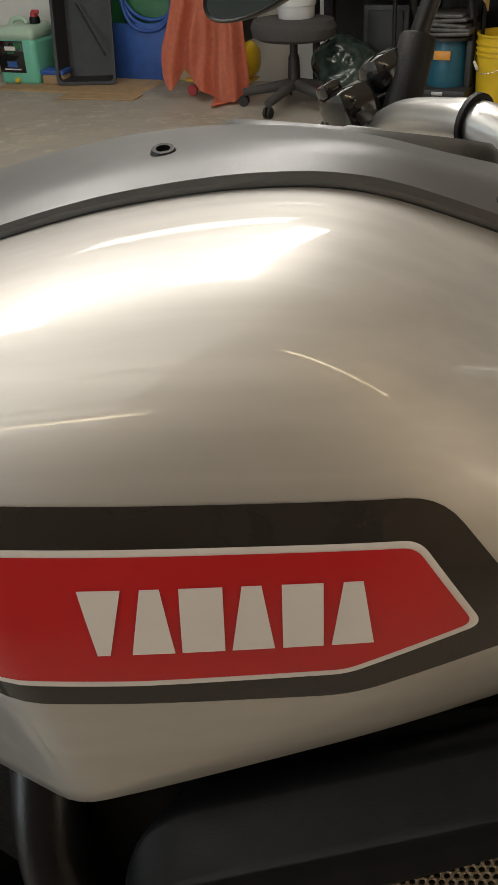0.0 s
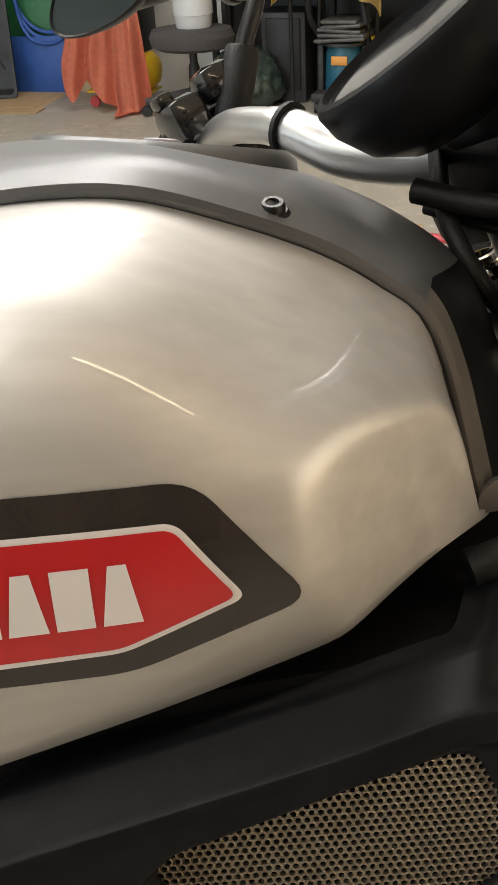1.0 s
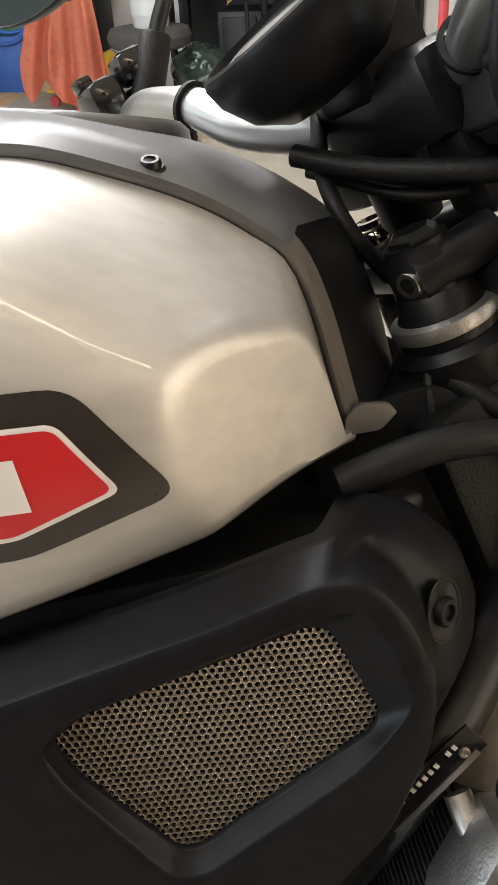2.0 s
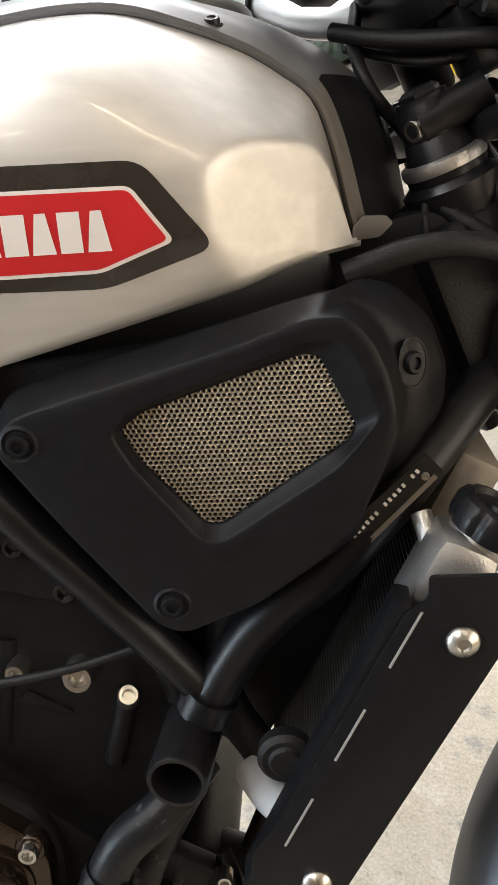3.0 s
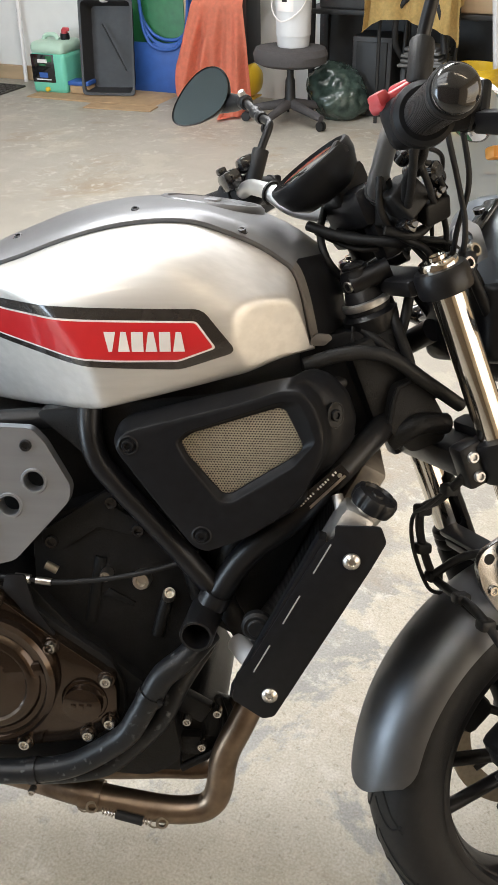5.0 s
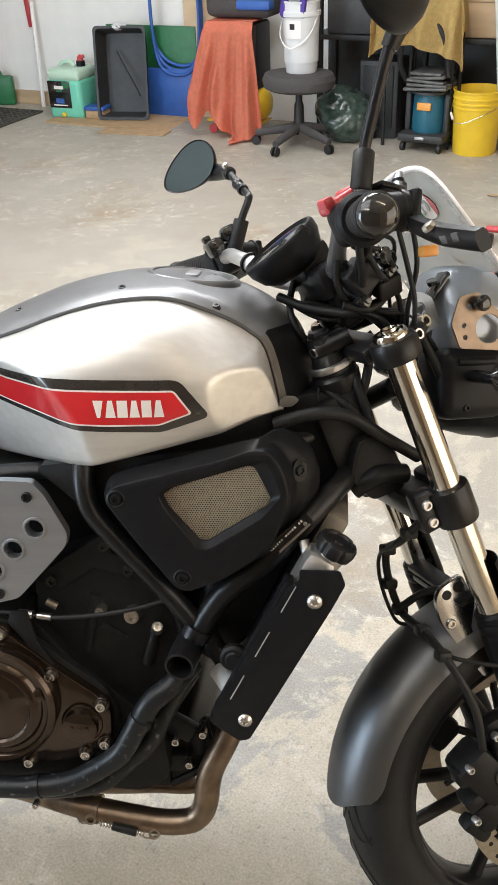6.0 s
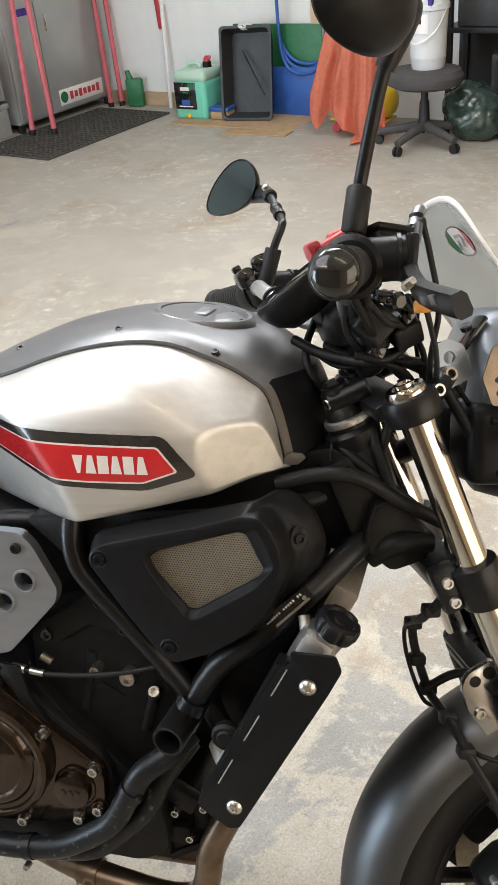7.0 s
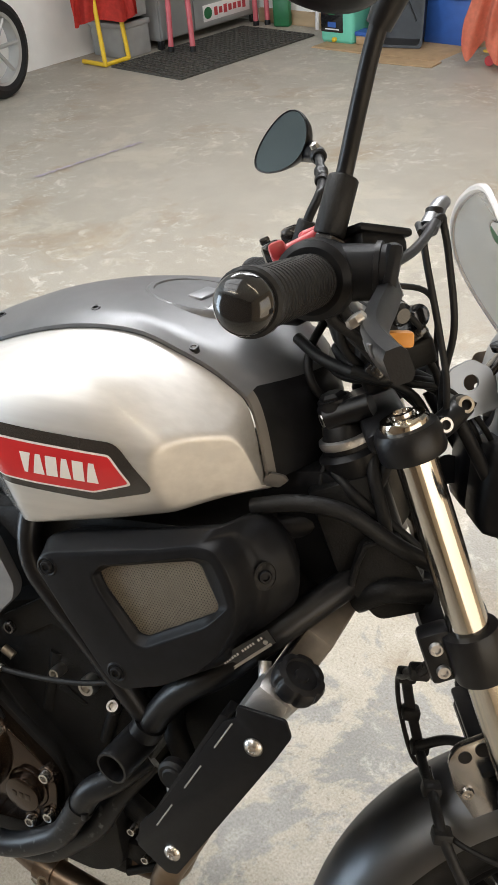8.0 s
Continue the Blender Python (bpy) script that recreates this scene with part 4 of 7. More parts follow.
clutch = part("clutch_cover", join(prism(rounded(CL, 0.01), -0.183, -0.15, 0.006, 3), disc_prism((-0.205, 0.503), 0.093, -0.2, -0.175, 0.007), disc_prism((-0.205, 0.503), 0.062, -0.206, -0.19, 0.006),
    prism([(-0.2, 0.523), (-0.13, 0.535), (-0.125, 0.518), (-0.2, 0.49)], -0.2065, -0.19, 0.003), disc_prism((-0.08, 0.468), 0.031, -0.186, -0.17, 0.003)), M["bronze"], bike, "bronze painted clutch cover")
part("clutch_ring", lathe([(0.094, -0.004), (0.093, 0.003), (0.088, 0.007), (0.083, 0.006), (0.08, 0.0015), (0.074, 0.001), (0.07, 0.006), (0.064, 0.0095), (0.058, 0.0095), (0.054, 0.005), (0.048, 0.004), (0.02, 0.0085), (0, 0.009)], (-0.205, -0.2, 0.503), (0, -1, 0), 56, closed=False), M["bronze"], clutch, "stepped round clutch housing")
part("cover_gasket", prism(rounded([(x + (0.006 if x > -0.2 else 0), z + (0.006 if z > 0.5 else -0.006)) for x, z in CL], 0.01), -0.166, -0.15, 0.002), M["rubber"], clutch, "black gasket edge")
cap = part("timing_cap", disc_prism((-0.08, 0.468), 0.026, -0.199, -0.18, 0.004), M["bronze"], clutch, "round bronze timing cap")
for k, w in enumerate((0.006, 0.006, 0.007)):
    part("raised_mark", box((-0.091 + 0.0105 * k, -0.1993, 0.468), (w, 0.001, 0.008), 0.0003), M["bronze"], clutch)
for x, z in ((-0.12, 0.548), (-0.049, 0.501), (-0.047, 0.437), (-0.077, 0.417), (-0.19, 0.612), (-0.165, 0.398)):
    part("cover_bolt", bolt((x, -0.1835, z), (0, -1, 0), 0.0082, 0.009), M["steel"], clutch, "silver socket bolt")
    part("bolt_boss", lathe([(0.0125, -0.01), (0.0125, 0.0), (0.011, 0.002), (0.0, 0.002)], (x, -0.183, z), (0, -1, 0), 20), M["bronze"], clutch)
part("engine_bracket", join(prism(rounded([(-0.135, 0.69), (-0.12, 0.7), (-0.05, 0.748), (-0.035, 0.745), (-0.035, 0.725), (-0.0, 0.705), (0.0, 0.69), (-0.02, 0.69), (-0.06, 0.7), (-0.11, 0.665), (-0.135, 0.665)], 0.005), -0.142, -0.128, 0.003)), M["engine"], bike, "black engine mount bracket")
for x, z in ((-0.122, 0.678), (-0.041, 0.735), (-0.008, 0.698)):
    part("mount_bolt", bolt((x, -0.142, z), (0, -1, 0), 0.009, 0.006), M["gloss"], engine)
part("brass_fitting", tube([(-0.13, -0.15, 0.648), (-0.115, -0.15, 0.64)], 0.006, 12, 1), M["mesh"], engine, "small brass fitting")
oil = part("oil_filter", lathe([(0.02, -0.02), (0.033, -0.018), (0.034, 0.0), (0.0335, 0.045), (0.03, 0.052), (0.012, 0.054), (0, 0.05)], (0.06, -0.075, 0.385), (0.95, -0.25, -0.15), 24), M["engine"], engine, "black oil filter canister")
for c, q, turn in (((0.055, -0.125, 0.43), (0.05, 0.02, 0.03), 30), ((0.083, -0.118, 0.402), (0.025, 0.016, 0.05), 0), ((0.045, -0.13, 0.372), (0.045, 0.02, 0.03), 0), ((0.02, -0.135, 0.345), (0.04, 0.018, 0.026), 0)):
    part("filter_bracket", box(c, q, 0.004, Matrix.Rotation(radians(turn), 4, "Y")), M["engine"], engine)
part("oil_pipe", tube([(0.09, -0.12, 0.44), (0.1, -0.125, 0.4), (0.085, -0.13, 0.36), (0.04, -0.14, 0.335)], 0.006, 10), M["engine"], engine)
for x, z in ((0.07, 0.375), (0.05, 0.415), (0.092, 0.43)):
    part("bracket_bolt", bolt((x, -0.14, z), (0, -1, 0), 0.0065, 0.008), M["steel"], engine)
part("side_bar", tube([(-0.035, -0.12, 0.69), (0.03, -0.12, 0.655)], 0.006, 8, 1), M["exhaust"], engine, "bare metal strip")
part("clutch_cable", tube([(-0.3, -0.165, 0.64), (-0.17, -0.17, 0.638), (-0.12, -0.17, 0.633), (-0.06, -0.17, 0.638), (-0.001, -0.17, 0.65), (0.05, -0.165, 0.664)], 0.0035, 10), M["rubber"], bike, "thin black control cable")
part("cable_ferrule", join(tube([(-0.165, -0.17, 0.6375), (-0.145, -0.17, 0.636)], 0.0065, 12, 1), tube([(-0.138, -0.17, 0.635), (-0.118, -0.17, 0.633)], 0.005, 12, 1)), M["steel"], bike, "steel cable ferrule")
part("cable_bracket", prism(rounded([(-0.175, 0.645), (-0.15, 0.645), (-0.14, 0.6), (-0.115, 0.56), (-0.135, 0.555), (-0.16, 0.6), (-0.18, 0.625)], 0.004), -0.178, -0.174, 0.001), M["satin"], bike)

# side plate with round holes
HOLES = [(-0.128, 0.774, 0.0125), (-0.161, 0.741, 0.0125), (-0.193, 0.708, 0.0125)]
plate = part("side_plate", plate_with_holes(rounded([(-0.32, 0.845), (-0.128, 0.842), (-0.112, 0.825), (-0.082, 0.768), (-0.086, 0.748), (-0.16, 0.666), (-0.2, 0.655), (-0.32, 0.645)], 0.008), HOLES, -0.162, -0.178), M["plate"], bike, "brushed aluminium side plate with round holes")
for x, z, r in HOLES:
    part("hole_rim", lathe([(r, -0.004), (r, 0.001), (r + 0.001, 0.0025), (r + 0.0035, 0.0022), (r + 0.0045, 0.0)], (x, -0.178, z), (0, -1, 0), 32, closed=False), M["plate"], plate)
for x, z in ((-0.135, 0.82), (-0.187, 0.672)):
    part("plate_bolt", bolt((x, -0.178, z), (0, -1, 0), 0.0075, 0.004), M["satin"], plate)

# engine guard stub, hoses, exhaust
part("guard_tube", lathe([(0.0215, 0.0), (0.0215, 0.06), (0.0205, 0.062), (0.0175, 0.062), (0.0172, 0.05), (0.0172, 0.01), (0, 0.01)], (0.082, -0.164, 0.598), (-0.1, -1.0, -0.06), 36), M["satin"], bike, "open black tube end of a mount")
part("weld_collar", tube([(0.098, -0.172, 0.63), (0.09, -0.172, 0.613)], 0.0205, 20, 1), M["satin"], bike)
part("coolant_hose", tube([(0.085, -0.16, 0.565), (0.06, -0.19, 0.545), (0.03, -0.2, 0.522), (0.012, -0.2, 0.49), (-0.003, -0.2, 0.462), (-0.018, -0.2, 0.435), (-0.04, -0.2, 0.414), (-0.087, -0.2, 0.383), (-0.13, -0.2, 0.369), (-0.2, -0.2, 0.362), (-0.32, -0.19, 0.36)], 0.0165, 18), M["hose"], bike, "scuffed black rubber coolant hose")
part("coolant_hose", tube([(0.075, -0.13, 0.53), (0.045, -0.165, 0.49), (0.02, -0.175, 0.44), (-0.02, -0.175, 0.395), (-0.06, -0.175, 0.36), (-0.12, -0.175, 0.345), (-0.2, -0.18, 0.345), (-0.32, -0.18, 0.35)], 0.015, 16), M["hose"], bike, "lower black rubber hose")
for c, d in (((0.012, -0.2, 0.49), (0.45, 0, 0.85)), ((-0.15, -0.2, 0.366), (1, 0, 0.2))):
    part("hose_clamp", join(lathe([(0.0168, -0.006), (0.0185, -0.006), (0.0185, 0.006), (0.0168, 0.006)], c, d, 26, closed=False), box(Vector(c) + Vector((0.014, -0.012, 0)), (0.008, 0.008, 0.01), 0.002)), M["satin"], bike, "hose clamp")
part("clamp_screw", bolt((-0.15, -0.215, 0.345), (0, -1, 0), 0.005, 0.006), M["steel"], bike)
for k, (dy, dz) in enumerate(((0.0, 0.0), (0.062, 0.026))):
    part("exhaust_header", tube([(0.16, -0.1 + dy, 0.53), (0.15, -0.125 + dy, 0.475), (0.128, -0.14 + dy, 0.422), (0.103, -0.145 + dy, 0.365), (0.094, -0.147 + dy, 0.31 + dz), (0.083, -0.147 + dy, 0.285 + dz), (0.06, -0.147 + dy, 0.272 + dz), (0.01, -0.147 + dy, 0.27 + dz), (-0.1, -0.14 + dy, 0.283), (-0.22, -0.11 + dy * 0.5, 0.29), (-0.32, -0.1 + dy * 0.4, 0.29)], 0.0195, 22), M["exhaust"], bike, "heat-tinted stainless exhaust header")
part("exhaust_collar", tube([(-0.075, -0.142, 0.281), (-0.105, -0.14, 0.284)], 0.0225, 24, 1), M["exhaust"], bike)


def spring(p, q, r, turns):
    p, q = Vector(p), Vector(q)
    d = (q - p).normalized()
    a = d.orthogonal().normalized()
    b = d.cross(a)
    return tube([p + (q - p) * (k / (turns * 10)) + r * (math.cos(2 * math.pi * k / 10) * a + math.sin(2 * math.pi * k / 10) * b) for k in range(turns * 10 + 1)], 0.0009, 6, 1)


part("exhaust_spring", join(spring((-0.07, -0.166, 0.276), (0.0, -0.168, 0.262), 0.0045, 16)), M["steel"], bike, "steel exhaust spring")
part("spring_sleeve", tube([(-0.05, -0.166, 0.272), (-0.012, -0.168, 0.264)], 0.0068, 14, 1), M["rubber"], bike)
for c in ((0.015, -0.166, 0.262), (-0.085, -0.163, 0.28)):
    part("spring_lug", join(lathe([(0.0055, -0.002), (0.009, -0.0015), (0.009, 0.0025), (0.0055, 0.003), (0.0055, -0.002)], c, (0.2, -1, 0.2), 18, closed=False), tube([Vector(c) + Vector((0, 0, -0.006)), Vector(c) + Vector((-0.012, -0.002, -0.008)), Vector(c) + Vector((-0.02, -0.001, -0.003))], 0.0014, 6)), M["mesh"], bike, "spring hook on a welded lug")
part("spring_sleeve", tube([(-0.06, -0.055, 0.327), (-0.015, -0.055, 0.322)], 0.008, 12, 1), M["rubber"], bike)
part("exhaust_spring", spring((-0.03, -0.06, 0.31), (0.045, -0.06, 0.3), 0.0045, 14), M["steel"], bike)

# radiator and its guard
RD, RN = Vector((0.456, 0, 0.89)), Vector((0.89, 0, -0.456))
RC = Vector((0.205, 0, 0.63))


def rad_point(a, n, y):
    return RC + RD * a + RN * n + Vector((0, y, 0))


RADM = Matrix(((RN.x, 0, RD.x, RC.x), (0, 1, 0, 0), (RN.z, 0, RD.z, RC.z), (0, 0, 0, 1)))
rad = part("radiator", apply(join(box((0, 0, 0.0), (0.026, 0.4, 0.25), 0.003), box((0, -0.21, 0), (0.032, 0.03, 0.262), 0.008), box((0, 0.21, 0), (0.032, 0.03, 0.262), 0.008)), RADM), M["satin"], bike, "black radiator with fine fins")
fins = bmesh.new()
for k in range(62):
    z = -0.122 + 0.004 * k
    g = join(box((-0.0145, -0.0, z), (0.003, 0.385, 0.0012), 0))
    me = bpy.data.meshes.new("tmp")
    g.to_mesh(me)
    g.free()
    fins.from_mesh(me)
    bpy.data.meshes.remove(me)
part("radiator_tank", apply(box((0.002, 0.02, 0.152), (0.034, 0.34, 0.06), 0.006), RADM), M["dusty"], rad, "dusty brown radiator top tank")
tagged(part("fin_pack", apply(fins, RADM), M["grey"], rad, smooth=False), kind="stuff")
part("filler_neck", join(tube([rad_point(0.1, 0.0, -0.2), rad_point(0.135, 0.004, -0.2), rad_point(0.158, 0.008, -0.2)], 0.0215, 24), apply(box((-0.002, -0.203, 0.115), (0.046, 0.052, 0.07), 0.014), RADM), tube([rad_point(0.125, -0.014, -0.2), rad_point(0.142, -0.03, -0.185)], 0.007, 12, 1)), M["alu"], rad, "cast aluminium filler neck")
cap_bm = lathe([(0.021, -0.004), (0.0265, -0.002), (0.028, 0.003), (0.028, 0.012), (0.0255, 0.0165), (0.019, 0.018), (0.0175, 0.0145), (0.008, 0.0145), (0.007, 0.017), (0, 0.017)], (0, 0, 0), (0, 0, 1), 84)
for v in cap_bm.verts:
    if math.hypot(v.co.x, v.co.y) > 0.022:
        w = 1 - 0.09 * max(0.0, math.cos(7 * math.atan2(v.co.y, v.co.x))) ** 4
        v.co.x, v.co.y = v.co.x * w, v.co.y * w
part("radiator_cap", apply(cap_bm, Matrix.Translation(rad_point(0.155, 0.008, -0.2)) @ Vector((0.46, -0.08, 0.89)).to_track_quat("Z", "Y").to_matrix().to_4x4()), M["satin"], rad, "black lobed radiator cap")
GUARD = [(0.24, 0.757), (0.292, 0.757), (0.299, 0.738), (0.283, 0.705), (0.174, 0.502), (0.16, 0.498), (0.122, 0.524), (0.127, 0.558), (0.148, 0.585), (0.226, 0.733), (0.24, 0.742)]
guard = part("radiator_guard", prism(rounded(GUARD, 0.004), -0.249, -0.245, 0.0012), M["black"], bike, "black bent sheet metal radiator guard")
part("guard_flange", prism(rounded([(0.118, 0.527), (0.127, 0.523), (0.232, 0.737), (0.222, 0.74)], 0.003), -0.247, -0.222, 0.002), M["black"], guard)
for a in (-0.085, -0.01, 0.065):
    part("guard_slot", join(tube([rad_point(a, -0.02, -0.2488), rad_point(a + 0.042, -0.02, -0.2488)], 0.001, 8, 1)), M["cabinet"], guard, "bright slot edge")
for x, z in ((0.26, 0.714), (0.168, 0.532)):
    part("guard_bolt", lathe([(0.0105, 0.0), (0.0105, 0.001), (0.009, 0.0035), (0.0045, 0.0055), (0.0038, 0.003), (0, 0.003)], (x, -0.249, z), (0, -1, 0), 28), M["steel"], guard, "dome head stainless bolt")
part("rubber_mount", lathe([(0.019, 0), (0.0195, 0.01), (0.016, 0.014), (0.012, 0.0135), (0.01, 0.016), (0, 0.016)], (0.15, -0.205, 0.605), (0, -1, 0), 26), M["rubber"], rad, "round rubber mount")
# pale material instead of aluminium stands in for sunlight on the fitting
part("water_fitting", tube([(0.12, -0.15, 0.545), (0.14, -0.18, 0.54), (0.16, -0.2, 0.55)], 0.014, 16), M["milk"], rad, "whitish water fitting, made paler for the sun on it")
part("white_clip", box((0.152, -0.215, 0.565), (0.02, 0.012, 0.02), 0.003), M["decal_white"], rad, "white plastic clip")
part("water_hose", tube([(0.13, -0.14, 0.55), (0.1, -0.12, 0.6), (0.12, -0.1, 0.68), (0.2, -0.08, 0.75)], 0.015, 14), M["rubber"], bike)
# chassis label on the frame tube
label = part("chassis_label", prism([(0.196, 0.765), (0.246, 0.812), (0.256, 0.8), (0.19, 0.735), (0.186, 0.744)], -0.1905, -0.189, 0.0), M["gloss"], bike, "black chassis label strip")
lo, hi = Vector((0.2, -0.191, 0.7575)), Vector((0.24, -0.191, 0.8005))
for k in range(15):
    if k not in (6, 12):
        part("label_bar", box(lo.lerp(hi, k / 14), (0.0021, 0.0006, 0.0028), 0, Matrix.Rotation(radians(-47), 4, "Y")), M["decal_white"], label, smooth=False)
part("label_bar", box((0.221, -0.191, 0.7655), (0.088, 0.0007, 0.0032), 0, Matrix.Rotation(radians(-46), 4, "Y")), M["steel"], label, "bright metal strip", smooth=False)
for x, z in ((0.2, 0.748), (0.245, 0.797)):
    part("label_rivet", bolt((x, -0.1905, z), (0, -1, 0), 0.0028, 0.0015), M["steel"], label)

# ---- handlebar, in the fork's axes ----
BAR = [(-0.066, 0.42, 0.16), (-0.02, 0.285, 0.153), (-0.02, 0.24, 0.157), (-0.023, 0.2, 0.158), (-0.025, 0.165, 0.152), (-0.022, 0.131, 0.139), (-0.012, 0.1, 0.112), (0.008, 0.06, 0.09), (0.022, 0.02, 0.084),
       (0.03, -0.05, 0.082), (0.016, -0.1, 0.104), (0.009, -0.15, 0.13), (0.0, -0.2, 0.149), (-0.008, -0.245, 0.155), (-0.01, -0.285, 0.153), (-0.056, -0.414, 0.161)]
bar = part("handlebar", front(tube(BAR, lambda f: 0.0112 + 0.004 * max(0.0, 1 - (abs(f - 0.5) / 0.2) ** 3), 24)), M["bar"], bike, "silver anodised tapered handlebar")
part("bar_clamp", front(box((0.022, -0.01, 0.08), (0.05, 0.11, 0.05), 0.012)), M["satin"], bar, "black bar clamp")
for sg in (-1, 1):
    part("bar_riser", front(box((0.022, sg * 0.035 - 0.01, 0.045), (0.03, 0.035, 0.07), 0.008)), M["satin"], bar)
for y in (1, -1):
    c = Vector((-0.022, 0.131, 0.139)) if y > 0 else Vector((0.023, -0.076, 0.093))
    part("cable_tie", front(lathe([(0.0135, -0.002), (0.0165, -0.0015), (0.0165, 0.0015), (0.0135, 0.002)], c, (-0.2, 1, 0.6) if y > 0 else (-0.28, -1, 0.45), 22, closed=False)), M["rubber"], bar)
for sg in (-1, 1):
    g0, g1 = Vector((-0.01 if sg < 0 else -0.02, sg * 0.285, 0.152)), Vector((-0.066 if sg < 0 else -0.076, sg * 0.444, 0.162))
    d = (g1 - g0).normalized()
    prof = [(0.013, -0.012), (0.0235, -0.01), (0.024, -0.004), (0.0205, 0.0)]
    n = 18
    for k in range(n):
        h = 0.004 + 0.124 * (k + 0.5) / n
        prof += [(0.0203, h - 0.0026), (0.0203, h + 0.001), (0.0188, h + 0.0018), (0.0188, h + 0.0034)]
    prof += [(0.0203, 0.132), (0.0222, 0.134), (0.0222, 0.141), (0.02, 0.143)]
    grip = part("grip", front(lathe(prof, g0, d, 28)), M["rubber"], bar, "ribbed black rubber grip")
    part("bar_end", front(lathe([(0.012, 0.135), (0.0185, 0.141)] + [(0.0195 * math.cos(math.pi / 2 * k / 14), 0.149 + 0.011 * math.sin(math.pi / 2 * k / 14)) for k in range(15)], g0, d, 48)), M["gloss"], bar, "gloss black bar end weight")
    hs = part("switch_housing", front(join(box((-0.008, sg * 0.262, 0.153), (0.05, 0.05, 0.05), 0.014, Matrix.Rotation(sg * radians(-20), 4, "Z"), 3), lathe([(0.02, -0.018), (0.029, -0.014), (0.031, 0.0), (0.03, 0.014), (0.025, 0.019)], g0 - d * 0.006, d, 32))), M["black"], bar, "black throttle and switch housing")
    mcyl = part("master_cylinder", front(join(tube([(-0.006, sg * 0.27, 0.156), (0.018, sg * 0.28, 0.147), (0.046, sg * 0.288, 0.137)], lambda f: 0.0225 - 0.002 * f, 20), box((0.042, sg * 0.288, 0.138), (0.012, 0.042, 0.044), 0.008, Matrix.Rotation(radians(30), 4, "Y")))), M["black"], bar, "black brake master cylinder")
    part("clamp_edge", front(lathe([(0.018, 0), (0.0225, 0.001), (0.0225, 0.005), (0.018, 0.006)], (0.034, sg * 0.284, 0.142), (0.036, sg * 0.01, -0.014), 24)), M["satin"], mcyl)
    lv = [Vector((0.04, sg * 0.285, 0.125)), Vector((0.03, sg * 0.32, 0.121)), Vector((0.018, sg * 0.36, 0.117)), Vector((0.009, sg * 0.4, 0.112)), Vector((0.009, sg * 0.435, 0.105)), Vector((0.012, sg * 0.459, 0.099))]
    blade = bmesh.new()
    loops = []
    for p in smooth_line(lv, 4):
        p = Vector(p)
        loops.append([blade.verts.new(p + Vector((q * 0.0075, 0, w * 0.0105))) for q, w in ((-1, -0.6), (-0.6, -1), (0.6, -1), (1, -0.6), (1, 0.6), (0.6, 1), (-0.6, 1), (-1, 0.6))])
    for a_, b_ in zip(loops, loops[1:]):
        for k in range(8):
            blade.faces.new((a_[k], a_[(k + 1) % 8], b_[(k + 1) % 8], b_[k]))
    blade.faces.new(loops[0])
    blade.faces.new(loops[-1])
    lever = part("lever", front(blade), M["satin"], bar, "black adjustable lever")
    part("lever_adjuster", front(join(lathe([(0.0065, 0), (0.0075, 0.003), (0.0065, 0.006), (0.003, 0.007), (0, 0.007)], (0.003, sg * 0.39, 0.1215), (-0.25, 0, 0.95), 8))), M["steel"], lever, "bright lever adjuster")
    for y_ in (0.39, 0.412):
        part("lever_slot", front(box((0.002, sg * (y_ + 0.02), 0.109), (0.003, 0.012, 0.009), 0.001)), M["grey"], lever)
    part("lever_pivot", front(lathe([(0.009, 0), (0.009, 0.02), (0.006, 0.024), (0, 0.024)], (0.04, sg * 0.277, 0.117), (0, 0, 1), 18)), M["steel"], lever)
    # mirrors
    if sg < 0:
        st = [(0.012, -0.258, 0.178), (0.038, -0.25, 0.215), (0.066, -0.272, 0.262), (0.0905, -0.2907, 0.2999), (0.1139, -0.3027, 0.3235), (0.1197, -0.3210, 0.3366), (0.09, -0.345, 0.346)]
        mc, nrm, axis = Vector((0.06, -0.387, 0.346)), Vector((-0.58, 0.78, 0.2)), Vector((0.78, 0.58, 0.0))
        tip_len, far_len, half = 0.064, 0.064, 0.047
    else:
        st = [(-0.007, 0.227, 0.161), (0.024, 0.22, 0.2), (0.046, 0.216, 0.222), (0.054, 0.228, 0.231), (0.064, 0.278, 0.247), (0.073, 0.33, 0.278), (0.064, 0.375, 0.303)]
        mc, nrm, axis = Vector((0.036, 0.404, 0.317)), Vector((-0.69, -0.63, 0.356)), Vector((0.473, -1.437, 0.496))
        tip_len, far_len, half = 0.0654, 0.0571, 0.0385
    st = [Vector(p) for p in st]
    nrm.normalize()
    axis = (axis - nrm * nrm.dot(axis)).normalized()
    side = nrm.cross(axis)
    if sg > 0:
        st[6] = st[5].lerp(mc, 0.4) - nrm * 0.018
    stem = part("mirror_stem", front(tube(st, 0.0068 if sg < 0 else 0.0062, 16)), M["satin"], bike, "black mirror stem")
    part("stem_boot", front(tube([st[0], st[0].lerp(st[1], 0.04), st[0].lerp(st[1], 0.96), st[1]], lambda f: 0.0112 if f < 0.02 or f > 0.98 else 0.0124, 24, 1)), M["rubber"], stem, "rubber boot")
    part("stem_nut", front(lathe([(0.011, -0.012), (0.013, -0.01), (0.013, -0.002), (0.011, 0.0)], st[0], st[1] - st[0], 6)), M["gloss"], stem)
